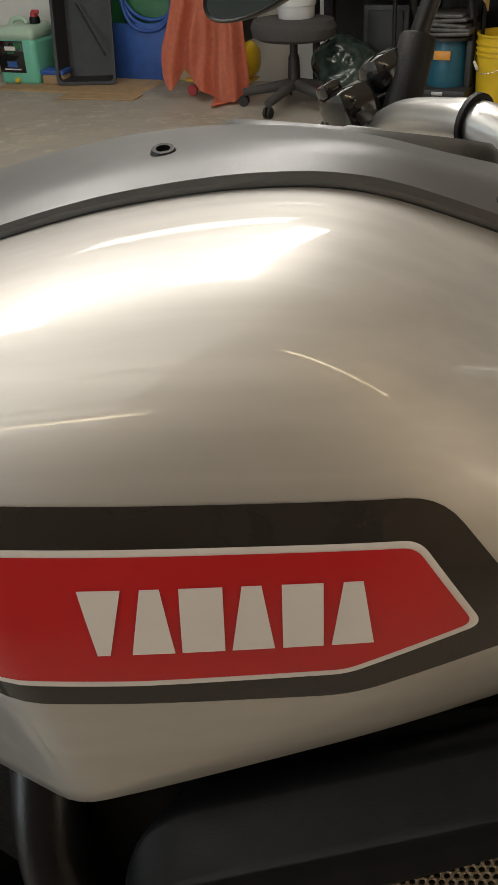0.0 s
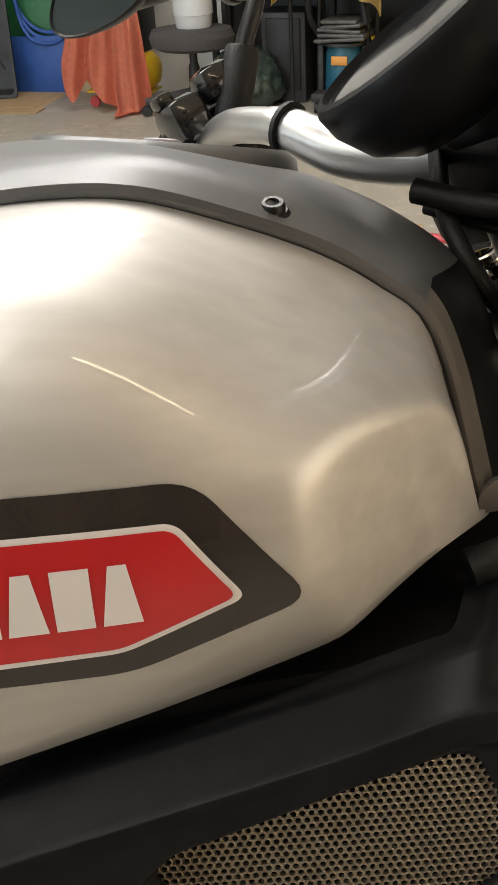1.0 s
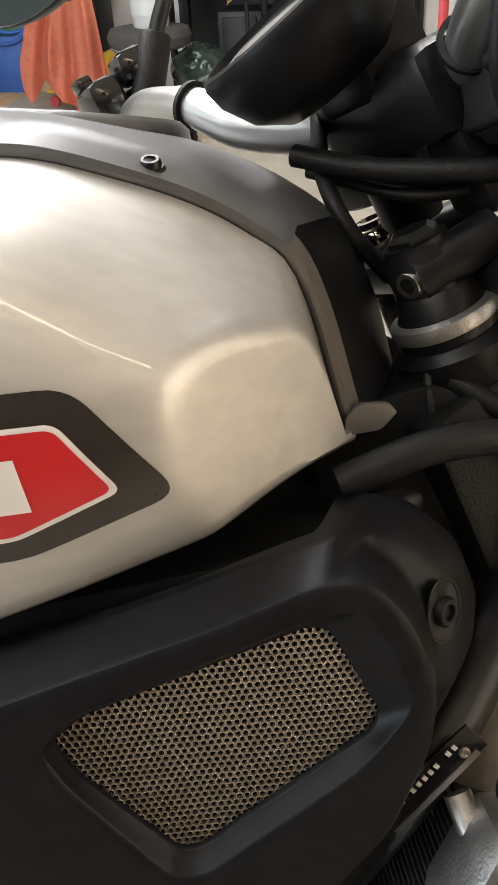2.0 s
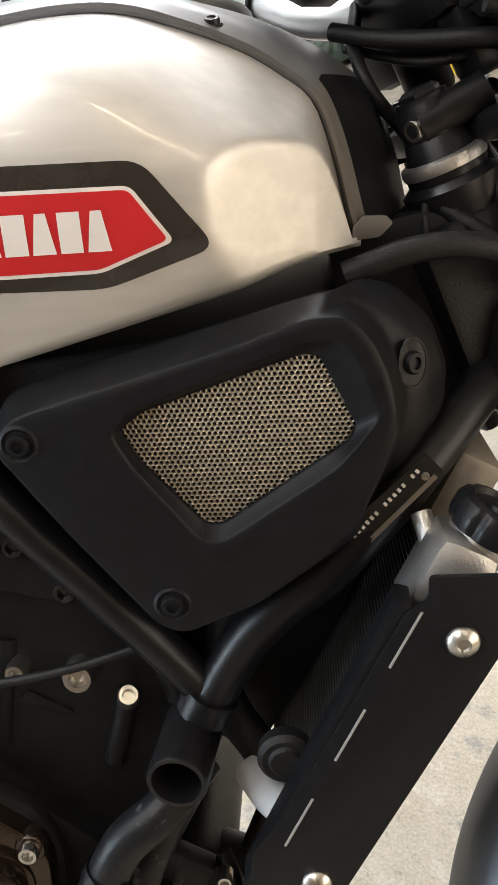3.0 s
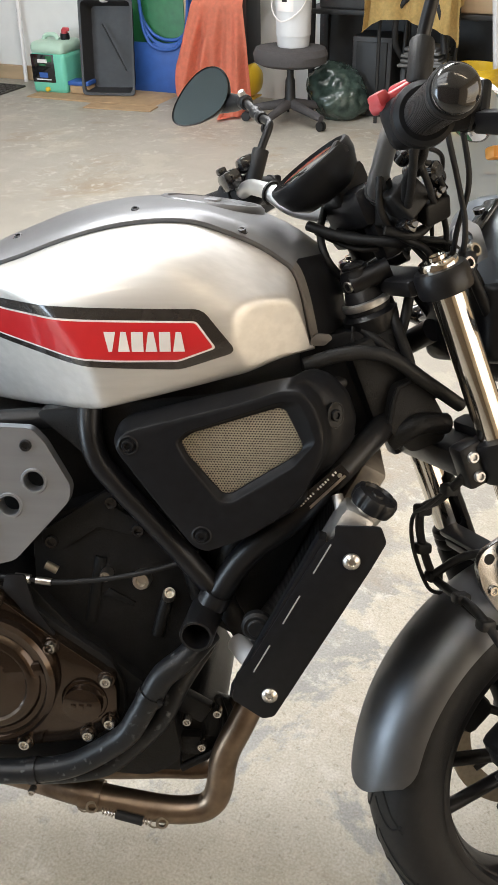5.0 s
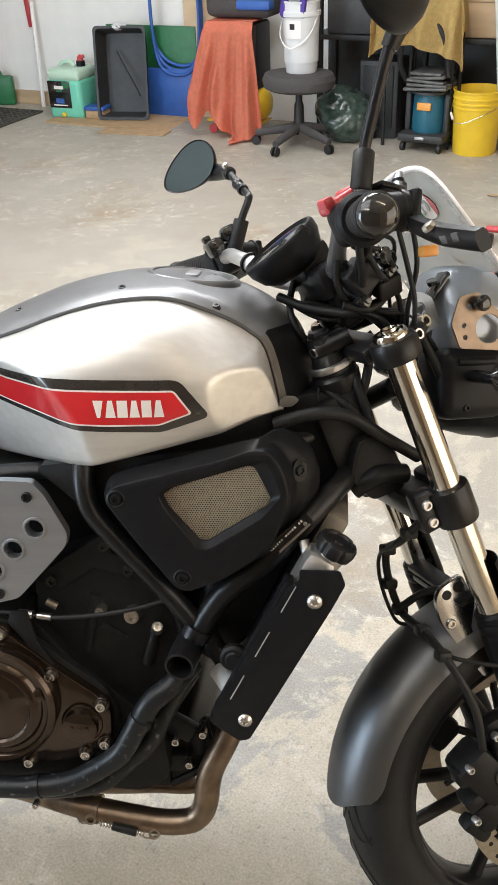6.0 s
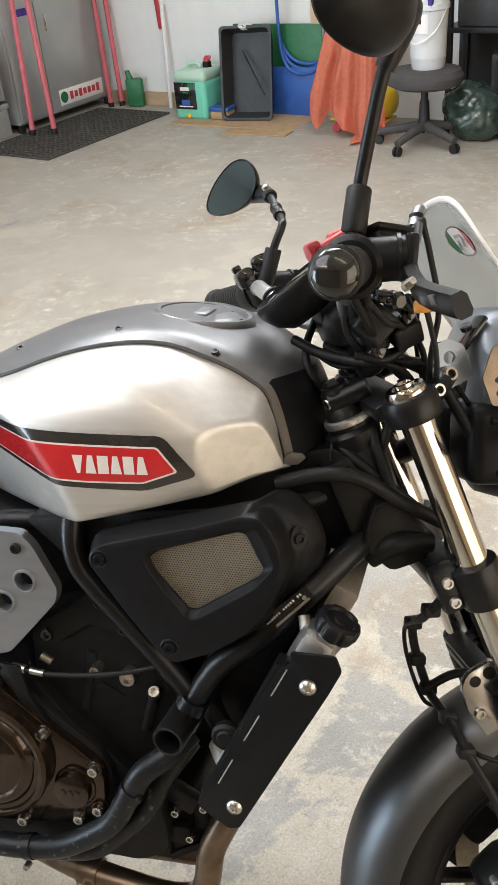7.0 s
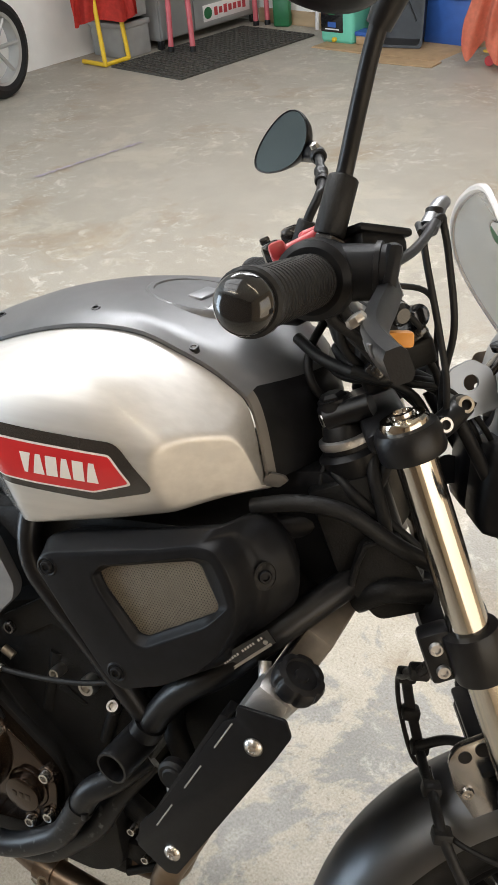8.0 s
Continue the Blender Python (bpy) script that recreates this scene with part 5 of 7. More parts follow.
    if sg < 0:
        part("stem_joint", front(tube([st[3], st[4], st[5], st[6]], lambda f: 0.0095 + 0.0035 * min(1.0, f * 3), 18)), M["satin"], stem, "thick swivel joint")
    else:
        part("stem_joint", front(join(tube([st[3].lerp(st[4], 0.55), st[4], st[4].lerp(st[5], 0.3)], lambda f: 0.0085 + 0.0015 * math.sin(9 * f), 16), lathe([(0.009, -0.009), (0.0115, -0.006), (0.0115, 0.006), (0.009, 0.009)], st[5], st[6] - st[4], 16))), M["satin"], stem, "worn swivel joint")
        part("joint_nut", front(lathe([(0.006, 0), (0.006, 0.008), (0.003, 0.01), (0, 0.01)], st[5] + Vector((0, -0.002, 0.009)), (-0.2, -0.3, 0.9), 6)), M["steel"], stem, "bright joint nut")
        part("shell_neck", front(tube([st[5], st[6], mc - nrm * 0.024 + (st[5] - mc) * 0.2], lambda f: 0.0095 + 0.009 * f, 18)), M["black"], stem)

    def mirror_outline(scale):
        """Points of the teardrop, narrow towards its tip."""
        out = []
        for k in range(48):
            a = 2 * math.pi * k / 48
            c = math.cos(a)
            out.append(axis * (c * (far_len if c > 0 else tip_len) * scale) + side * (math.sin(a) * half * (1 + 0.22 * c) * scale))
        return out

    bm = bmesh.new()
    rows = [[bm.verts.new(mc + p - nrm * h_) for p in mirror_outline(s_)] for s_, h_ in ((0.001, 0.034), (0.35, 0.032), (0.65, 0.026), (0.85, 0.016), (0.96, 0.006), (1.0, 0.0), (0.985, -0.0025), (0.945, -0.001))]
    for a_, b_ in zip(rows, rows[1:]):
        for k in range(48):
            bm.faces.new((a_[k], a_[(k + 1) % 48], b_[(k + 1) % 48], b_[k]))
    bm.faces.new(rows[0])
    shell = part("mirror_shell", front(bm), M["black"], bike, "black teardrop mirror shell")
    bm = bmesh.new()
    bm.faces.new([bm.verts.new(mc + p + nrm * 0.0008) for p in mirror_outline(0.95)])
    part("mirror_glass", front(bm), M["mirror"], shell, "mirror glass darkened for the dim garage it reflects", smooth=False)
part("left_switch", front(join(box((-0.03, 0.245, 0.178), (0.03, 0.04, 0.03), 0.008), box((-0.036, 0.25, 0.196), (0.014, 0.016, 0.01), 0.003), box((0.0, 0.235, 0.19), (0.03, 0.03, 0.024), 0.008))), M["gloss"], bar, "glossy black switch cluster and clutch perch")
part("kill_switch", front(join(box((-0.012, -0.247, 0.178), (0.046, 0.026, 0.014), 0.005, Matrix.Rotation(radians(-6), 4, "Y"), 3), box((0.0, -0.245, 0.183), (0.02, 0.02, 0.012), 0.005, None, 3), box((-0.028, -0.249, 0.182), (0.014, 0.024, 0.014), 0.004))), M["red"], bar, "red kill switch")
RSV = Matrix.Translation((0.042, -0.236, 0.16)) @ Matrix.Rotation(radians(39), 4, "Z") @ Matrix.Rotation(radians(21), 4, "Y")
part("fluid_reservoir", front(apply(join(box((0, 0, -0.006), (0.05, 0.036, 0.024), 0.006), box((0, 0, 0.0075), (0.056, 0.041, 0.007), 0.003)), RSV)), M["black"], bar, "black brake fluid reservoir")
part("banjo_fitting", front(join(tube([(0.045, -0.285, 0.142), (0.07, -0.24, 0.143), (0.09, -0.2, 0.148), (0.112, -0.155, 0.158)], 0.0042, 10), lathe([(0.008, -0.006), (0.008, 0.006)], (0.11, -0.155, 0.16), (0.4, 0.3, 0.8), 16))), M["satin"], bike, "bright hose fitting")
part("hose_boot", front(tube([(0.1, -0.165, 0.152), (0.118, -0.145, 0.166), (0.126, -0.135, 0.168)], lambda f: 0.009 - 0.003 * f, 12)), M["fender"], bike, "grey hose boot")
for dx in (0.0, 0.02):
    part("brake_hose", front(tube([(0.092, -0.175, 0.152), (0.094 + dx, -0.16, 0.158), (0.096 + dx, -0.15, 0.148), (0.092 + dx, -0.147, 0.12), (0.084 + dx * 0.7, -0.143, 0.06), (0.076, -0.135 + dx, 0.01), (0.06, -0.1 + dx, -0.05)], 0.0034, 10)), M["rubber"], bike, "black brake hose")
part("wire_tag", front(box((0.032, -0.312, 0.092), (0.019, 0.016, 0.012), 0.003, Matrix.Rotation(radians(20), 4, "Y"))), M["orange_glow"], bike, "small orange connector")
for k_ in range(2):
    part("throttle_cable", front(tube([(-0.012 + 0.012 * k_, -0.268, 0.148), (-0.006 + 0.012 * k_, -0.23, 0.115), (0.012, -0.17, 0.085 + 0.012 * k_), (0.03, -0.1, 0.05), (0.05, -0.04, 0.01)], 0.0048, 10)), M["rubber"], bike, "black throttle cable")
# filler boxes added to stand for the dark clutter round the clamp
for c_, s_, r_, ax_, lab_ in (((0.04, -0.06, 0.068), (0.05, 0.07, 0.045), 18, "Y", "black filler box among the wiring round the bar clamp"), ((0.03, -0.115, 0.075), (0.04, 0.04, 0.04), -25, "Y", ""), ((0.062, -0.1, 0.055), (0.035, 0.05, 0.03), 30, "X", "")):
    part("wiring_filler", front(box(c_, s_, 0.004, Matrix.Rotation(radians(r_), 4, ax_), 3)), M["rubber"], bike, lab_)
for k_, (f_, y_, a_) in enumerate(((0.04, -0.12, 0.115), (0.068, -0.115, 0.08), (0.05, -0.145, 0.095))):
    part("plug", front(join(lathe([(0.009, 0), (0.011, 0.004), (0.011, 0.016), (0.007, 0.02), (0, 0.02)], (f_, y_, a_), (0.3, -0.8, 0.3 - 0.3 * k_), 14))), M["gloss"], bike, "small black connector plug")
for pts, r in (
    ([(-0.01, -0.24, 0.135), (0.015, -0.2, 0.1), (0.03, -0.14, 0.1), (0.06, -0.09, 0.1), (0.085, -0.04, 0.06)], 0.0034),
    ([(0.0, -0.23, 0.13), (0.028, -0.18, 0.078), (0.055, -0.13, 0.06), (0.075, -0.1, 0.02), (0.07, -0.06, -0.04)], 0.0038),
    ([(0.035, -0.17, 0.11), (0.06, -0.15, 0.09), (0.075, -0.12, 0.055), (0.07, -0.07, 0.03), (0.045, -0.01, 0.025)], 0.003),
    ([(0.01, -0.13, 0.12), (0.0, -0.11, 0.075), (0.02, -0.09, 0.035), (0.05, -0.085, 0.0), (0.06, -0.06, -0.06)], 0.0045),
    ([(0.05, -0.16, 0.12), (0.085, -0.13, 0.1), (0.095, -0.09, 0.07), (0.085, -0.05, 0.02), (0.075, -0.03, -0.05)], 0.0028),
    ([(0.0, -0.1, 0.05), (0.03, -0.105, 0.03), (0.065, -0.09, 0.035), (0.08, -0.04, 0.05)], 0.0055)):
    part("wire", front(tube(pts, r, 10)), M["rubber"], bike, "thin black wire")
for c_, a_ in (((0.045, -0.145, 0.1), 30), ((0.068, -0.12, 0.066), -20), ((0.02, -0.115, 0.045), 50)):
    part("wire_plug", front(join(box(c_, (0.018, 0.022, 0.013), 0.0025, Matrix.Rotation(radians(a_), 4, "Y")), box(Vector(c_) + Vector((0.002, -0.012, 0.001)), (0.011, 0.008, 0.009), 0.0015, Matrix.Rotation(radians(a_), 4, "Y")))), M["gloss"], bike, "glossy black wiring plug")
part("clip_bolt", front(bolt((0.052, -0.128, 0.1), (0, -1, 0.3), 0.006, 0.006)), M["steel"], bike)
part("key_barrel", front(lathe([(0.012, 0), (0.012, 0.012), (0.009, 0.014), (0, 0.013)], (0.045, -0.05, 0.04), (-0.2, -0.6, 0.7), 20)), M["steel"], bike, "bright lock barrel")
part("switch_block", front(join(box((0.03, -0.085, 0.055), (0.035, 0.05, 0.03), 0.012), box((0.05, -0.03, 0.06), (0.04, 0.05, 0.05), 0.014), box((0.035, 0.05, 0.05), (0.05, 0.08, 0.04), 0.012))), M["rubber"], bike, "black lock and wiring block")

# instrument
INS = Matrix.Translation((-0.012, 0.0, 0.15)) @ Matrix.Rotation(radians(-14.7), 4, "Y")
gauge = part("instrument", front(apply(lathe([(0, -0.045), (0.035, -0.043), (0.05, -0.03), (0.058, -0.012), (0.059, 0.0), (0.057, 0.004), (0.053, 0.005), (0.052, 0.001), (0, 0.0)], (0, 0, 0), (0, 0, 1), 48), INS)), M["black"], bike, "round black instrument")
part("instrument_glass", front(apply(lathe([(0.0515, 0.0015), (0.03, 0.0035), (0, 0.0042)], (0, 0, 0), (0, 0, 1), 48, closed=False), INS)), M["gloss"], gauge, "glossy dark instrument glass")
part("instrument_bracket", front(join(box((0.02, 0, 0.11), (0.05, 0.06, 0.05), 0.01), box((-0.0, -0.045, 0.145), (0.045, 0.014, 0.02), 0.004, Matrix.Rotation(radians(-37), 4, "Y")))), M["satin"], gauge)

# headlamp, flyscreen and brackets
lamp = part("headlamp", front(apply(join(lathe([(0.05, -0.09), (0.078, -0.07), (0.09, -0.03), (0.093, 0.0), (0.096, 0.005), (0.096, 0.02), (0.09, 0.026), (0.085, 0.022), (0.06, 0.03), (0, 0.036)], (0, 0, 0), (0, 0, 1), 48)), Matrix.Translation((0.184, FC, -0.149)) @ Matrix.Rotation(radians(90 + 24.8), 4, "Y"))), M["black"], bike, "round black headlamp")
for sg in (-1, 1):
    hb = part("headlamp_bracket", front(join(
        tube([(0.08, FC + sg * 0.085, -0.03), (0.086, FC + sg * 0.078, -0.07), (0.092, FC + sg * 0.07, -0.11)], 0.007, 12),
        box((0.129, FC + sg * 0.045, -0.132), (0.11, 0.086, 0.1), 0.02, Matrix.Rotation(RAKE, 4, "Y"), 3))), M["black"], lamp, "black headlamp side housing")
    part("bracket_rib", front(tube([(0.115, FC + sg * 0.088, -0.092), (0.14, FC + sg * 0.089, -0.104), (0.165, FC + sg * 0.088, -0.115)], 0.005, 10)), M["black"], hb)
    part("bracket_bolt", front(bolt((0.1, FC + sg * 0.086, -0.155), (0, sg, 0), 0.005, 0.004)), M["black"], hb)
for sg in (-1, 1):
    part("indicator", front(join(tube([(0.125, FC + sg * 0.09, -0.118), (0.125, FC + sg * 0.165, -0.118)], 0.009, 12, 1), apply(lathe([(0.003, -0.05), (0.012, -0.04), (0.019, -0.02), (0.021, 0.0), (0.019, 0.02), (0.012, 0.032), (0.0, 0.036)], (0, 0, 0), (0, 0, 1), 24), Matrix.Translation((0.14, FC + sg * 0.178, -0.124)) @ Matrix.Rotation(radians(120), 4, "Y") @ Matrix.Scale(0.85, 4)))), M["gloss"], lamp, "gloss black turn indicator")


def screen_face(y, a):
    return Vector((0.223 - 0.272 * (a + 0.007) - 2.02 * (y + 0.055) ** 2, y, a))


def screen_at(u, v):
    """u across from -1 to 1, v up from 0 to 1."""
    v = 1 - (1 - v) ** 1.8
    return screen_face(-0.055 + u * 0.14 * max(0.0, 1 - v ** 3.808) ** 0.435, -0.007 + 0.174 * v)


bm = grid([[screen_at(-1 + i / 14, j / 24) for i in range(29)] for j in range(25)])
bmesh.ops.solidify(bm, geom=bm.faces[:], thickness=0.003)
screen = part("flyscreen", front(bm), M["screen"], bike, "clear grey plastic flyscreen with a white edge")
part("screen_edge", front(tube([screen_at(-1, j / 24) for j in range(25)] + [screen_at(1, j / 24) for j in range(23, -1, -1)], lambda f: 0.0022 + 0.0022 * math.exp(-((f - 0.53) / 0.16) ** 2), 8, 1)), M["decal_white"], screen, "white screen edge, thickest near the top")
def badge_patch(name, r, x0, x1, lift, material, label=""):
    """A patch of the round sticker, following the screen, between two fractions of its width."""
    rows = []
    for i in range(13):
        x = x0 + (x1 - x0) * i / 12
        h = r * math.sqrt(max(0.0, 1 - x * x))
        rows.append([screen_face(-0.05 - 1.5 * r * x, 0.11 + h * (j / 6 - 1)) + Vector((-lift, 0, 0)) for j in range(13)])
    part(name, front(grid(rows)), material, screen, label)


badge_patch("badge", 0.0225, -1, 1, 0.0038, M["gloss"], "round sticker in white, green and red")
badge_patch("badge_field", 0.0203, -0.5, 0.55, 0.0045, M["decal_white"])
badge_patch("badge_stripe", 0.0203, -1, -0.5, 0.0045, M["green"])
badge_patch("badge_stripe", 0.0203, 0.55, 1, 0.0045, M["red"])
for y, z, w, h in ((-0.06, 0.113, 0.006, 0.02), (-0.043, 0.108, 0.005, 0.018), (-0.052, 0.118, 0.019, 0.004)):
    part("badge_mark", front(box(screen_face(y, z) + Vector((-0.0052, 0, 0)), (0.0006, w, h), 0)), M["milk2"], screen, smooth=False)
for sg in (-1, 1):
    part("screen_bracket", front(apply(plate_with_holes(rounded([(0.122, -0.075), (0.2, -0.118), (0.207, -0.08), (0.178, -0.018), (0.15, -0.012), (0.124, -0.04)], 0.005), [(0.135, -0.065, 0.0035), (0.14, -0.05, 0.0035), (0.158, -0.03, 0.004), (0.172, -0.07, 0.02)], 0, 0.003), Matrix.Translation((-0.003, FC + sg * 0.1, 0.002)))), M["exhaust"], screen, "drilled steel screen bracket")
    part("bracket_knob", front(lathe([(0.009, 0), (0.011, 0.004), (0.011, 0.012), (0.006, 0.015)], (0.168, FC + sg * 0.104, -0.03), (0, sg, 0), 18)), M["gloss"], screen)
cowl = part("headlamp_cowl", front(apply(lathe([(0.03, -0.04), (0.066, -0.038), (0.078, -0.03), (0.084, -0.015), (0.086, 0.045), (0.083, 0.05)], (0, 0, 0), (0, 0, 1), 40, closed=False), Matrix.Translation((0.165, FC, -0.06)) @ Matrix.Rotation(radians(90 + 24.8), 4, "Y"))), M["slate"], lamp, "blue-grey painted headlamp cowl")
part("cowl_tab", front(apply(plate_with_holes(rounded([(-0.02, -0.03), (0.025, -0.03), (0.028, 0.01), (0.012, 0.026), (-0.012, 0.024), (-0.026, 0.0)], 0.006), [(0.004, 0.004, 0.008)], -0.002, 0.002), Matrix.Translation((0.102, FC - 0.062, -0.01)) @ Matrix.Rotation(radians(10), 4, "Z"))), M["slate"], lamp)
part("screen_mount", front(join(box((0.15, FC - 0.04, 0.005), (0.05, 0.03, 0.008), 0.003, Matrix.Rotation(radians(-30), 4, "Y")), lathe([(0.007, 0), (0.008, 0.006), (0, 0.007)], (0.145, FC - 0.045, 0.012), (0, -0.3, 1), 16))), M["gloss"], lamp)
# cables round the steering head
for pts, r in (
    ([(0.2, -0.13, 0.915), (0.25, -0.13, 0.93), (0.3, -0.12, 0.925), (0.35, -0.1, 0.89), (0.4, -0.06, 0.85)], 0.009),
    ([(0.27, -0.08, 0.95), (0.3, -0.09, 0.93), (0.33, -0.07, 0.9), (0.37, -0.05, 0.86)], 0.006),
    ([(0.33, -0.05, 1.0), (0.32, -0.07, 0.95), (0.3, -0.07, 0.9), (0.28, -0.05, 0.85)], 0.0065),
    ([(0.26, -0.07, 0.965), (0.258, -0.085, 0.94), (0.265, -0.085, 0.915), (0.28, -0.08, 0.935), (0.285, -0.07, 0.96)], 0.0025),
    ([(0.2, -0.02, 1.07), (0.24, -0.05, 1.06), (0.3, -0.075, 1.056), (0.36, -0.06, 1.055), (0.4, -0.05, 1.035)], 0.0065),
    ([(0.21, 0.0, 1.06), (0.26, -0.05, 1.045), (0.31, -0.06, 1.05), (0.36, -0.05, 1.05), (0.4, -0.04, 1.01), (0.42, -0.02, 0.95)], 0.0035),
    ([(0.25, -0.03, 1.1), (0.29, -0.07, 1.075), (0.34, -0.08, 1.06), (0.38, -0.06, 1.05), (0.42, -0.04, 1.0), (0.43, -0.02, 0.95)], 0.0032),
    ([(0.29, -0.12, 1.13), (0.3, -0.1, 1.1), (0.32, -0.08, 1.06), (0.36, -0.06, 1.02)], 0.0035),
    ([(0.3, -0.04, 0.99), (0.31, -0.075, 0.96), (0.33, -0.085, 0.91), (0.335, -0.08, 0.87)], 0.007),
    ([(0.22, 0.02, 1.09), (0.215, -0.02, 1.06), (0.225, -0.04, 1.03), (0.25, -0.03, 1.0)], 0.005),
    ([(0.24, 0.0, 1.06), (0.27, -0.04, 1.055), (0.33, -0.04, 1.055), (0.38, -0.02, 1.03)], 0.008)):
    part("cable", tube(pts, r, 12), M["rubber"], bike, "black wiring and hoses")
for pts, r in (
    ([(-0.03, -0.085, -0.255), (-0.05, -0.1, -0.262), (-0.07, -0.05, -0.3), (-0.078, 0.0, -0.328), (-0.086, 0.018, -0.375), (-0.092, 0.01, -0.43), (-0.094, -0.03, -0.437), (-0.092, -0.066, -0.44), (-0.094, -0.12, -0.458), (-0.088, -0.14, -0.54), (-0.098, -0.125, -0.64)], 0.0062),
    ([(-0.055, -0.1, -0.262), (-0.08, -0.04, -0.305), (-0.09, 0.008, -0.335), (-0.1, 0.022, -0.385), (-0.104, 0.012, -0.445), (-0.09, 0.0, -0.46)], 0.003),
    ([(-0.09, 0.005, -0.43), (-0.095, -0.06, -0.446), (-0.088, -0.11, -0.462), (-0.06, -0.135, -0.48), (-0.03, -0.145, -0.5)], 0.0032),
    ([(-0.092, 0.0, -0.425), (-0.06, -0.03, -0.405), (-0.03, -0.06, -0.4)], 0.006)):
    part("brake_line", lower(tube(pts, r, 10)), M["rubber"], bike, "black brake line held by ties")
for c in ((-0.062, -0.075, -0.282), (-0.078, -0.004, -0.326), (-0.089, 0.018, -0.39), (-0.092, 0.008, -0.432), (-0.092, -0.06, -0.44), (-0.095, -0.115, -0.456)):
    part("line_clip", lower(box(c, (0.022, 0.02, 0.015), 0.004, Matrix.Rotation(radians(25), 4, "Y"))), M["rubber"], bike)
for dx in (0.0, 0.006):
    part("tie_tail", lower(box((-0.093 + dx, -0.045, -0.436 - dx), (0.002, 0.05, 0.003), 0.0005)), M["steel"], bike, "bright cable tie tail")
# filler body added to close a see-through gap with black
part("head_filler", prism(rounded([(0.19, 0.935), (0.262, 0.95), (0.305, 0.92), (0.325, 0.845), (0.3, 0.81), (0.25, 0.815), (0.2, 0.87)], 0.01), -0.085, 0.07, 0.005), M["black"], bike, "black plastic filler behind the steering head")
part("head_gusset", apply(join(box((-0.022, -0.008, -0.125), (0.07, 0.05, 0.12), 0.006), prism(rounded([(-0.05, -0.175), (-0.02, -0.13), (0.02, -0.135), (0.03, -0.2), (0.02, -0.228), (-0.03, -0.222)], 0.01), -0.046, 0.035, 0.005), tube([(-0.045, -0.03, -0.2), (-0.01, -0.048, -0.19), (0.03, -0.04, -0.21)], 0.014, 14)), STEM), M["engine"], bike, "black lower steering head casting")
part("gusset_rib", apply(tube([(-0.045, -0.048, -0.172), (-0.018, -0.048, -0.135), (0.018, -0.048, -0.14)], 0.0035, 8, 2), STEM), M["engine"], bike)

# seat and rear wheel behind the tank: unseen, added also to shade the floor
RX = Vector((-0.81, 0, 0.312))
part("seat", join(box((-0.56, 0, 0.86), (0.5, 0.25, 0.075), 0.03, None, 4), box((-0.84, 0, 0.875), (0.12, 0.19, 0.05), 0.022, None, 3)), M["rubber"], bike, "black bench seat")
part("subframe", join(*[tube([(-0.3, sg * 0.12, 0.82), (-0.6, sg * 0.11, 0.815), (-0.92, sg * 0.06, 0.83)], 0.013, 12) for sg in (-1, 1)], *[tube([(-0.3, sg * 0.13, 0.6), (-0.6, sg * 0.11, 0.815)], 0.012, 12, 1) for sg in (-1, 1)]), M["satin"], bike, "black rear frame tubes")
swing = part("swingarm", join(*[tube([(-0.26, sg * 0.13, 0.42), (-0.5, sg * 0.135, 0.39), (-0.83, sg * 0.125, 0.31)], 0.026, 14) for sg in (-1, 1)], tube([(-0.3, -0.15, 0.42), (-0.3, 0.15, 0.42)], 0.03, 14, 1)), M["satin"], bike, "black steel swingarm")
rear = part("rear_wheel", lathe([(0.2, -0.06), (0.226, -0.072), (0.222, -0.064), (0.206, -0.045), (0.206, 0.045), (0.222, 0.064), (0.226, 0.072), (0.2, 0.06), (0.2, -0.06)], RX, (0, 1, 0), 72, closed=False), M["satin"], bike, "black cast alloy rear wheel")
part("tyre", lathe([(0.223, -0.07), (0.25, -0.088), (0.28, -0.085), (0.3, -0.06), (0.312, -0.02), (0.312, 0.02), (0.3, 0.06), (0.28, 0.085), (0.25, 0.088), (0.223, 0.07)], RX, (0, 1, 0), 84, closed=False), M["rubber"], rear, "wide black rear tyre")
part("hub", lathe([(0.02, -0.11), (0.045, -0.09), (0.045, 0.09), (0.02, 0.11)], RX, (0, 1, 0), 28), M["satin"], rear)
for k in range(10):
    a = 2 * math.pi * (k // 2) / 5 + (0.17 if k % 2 else -0.17)
    part("spoke", tube([RX + Vector((0.04 * math.cos(a), 0, 0.04 * math.sin(a))), RX + Vector((0.207 * math.cos(a), 0, 0.207 * math.sin(a)))], 0.011, 8, 1), M["satin"], rear)
part("rear_mudguard", grid([[RX + Vector(((0.335 - 0.03 * abs(j / 5 - 1) ** 2) * math.cos(a), 0.1 * (j / 5 - 1), (0.335 - 0.03 * abs(j / 5 - 1) ** 2) * math.sin(a))) for j in range(11)] for a in (radians(60 + 5 * i) for i in range(18))]), M["black"], bike, "black rear mudguard")
part("muffler", lathe([(0.03, 0.0), (0.055, 0.03), (0.06, 0.06), (0.058, 0.3), (0.045, 0.33), (0.02, 0.332)], (-0.28, -0.1, 0.29), (-1, -0.2, 0.06), 30), M["satin"], bike, "short black muffler")


# ---- things along the far wall ----
jug = thing("fluid_jug", "translucent green fluid jug with a black label and red tap cap", "jug", at_room(0.83, -0.26, 0, 2))
part("jug_body", box((0, 0, 0.14), (0.29, 0.29, 0.28), 0.035, segs=4), M["jug"], jug)
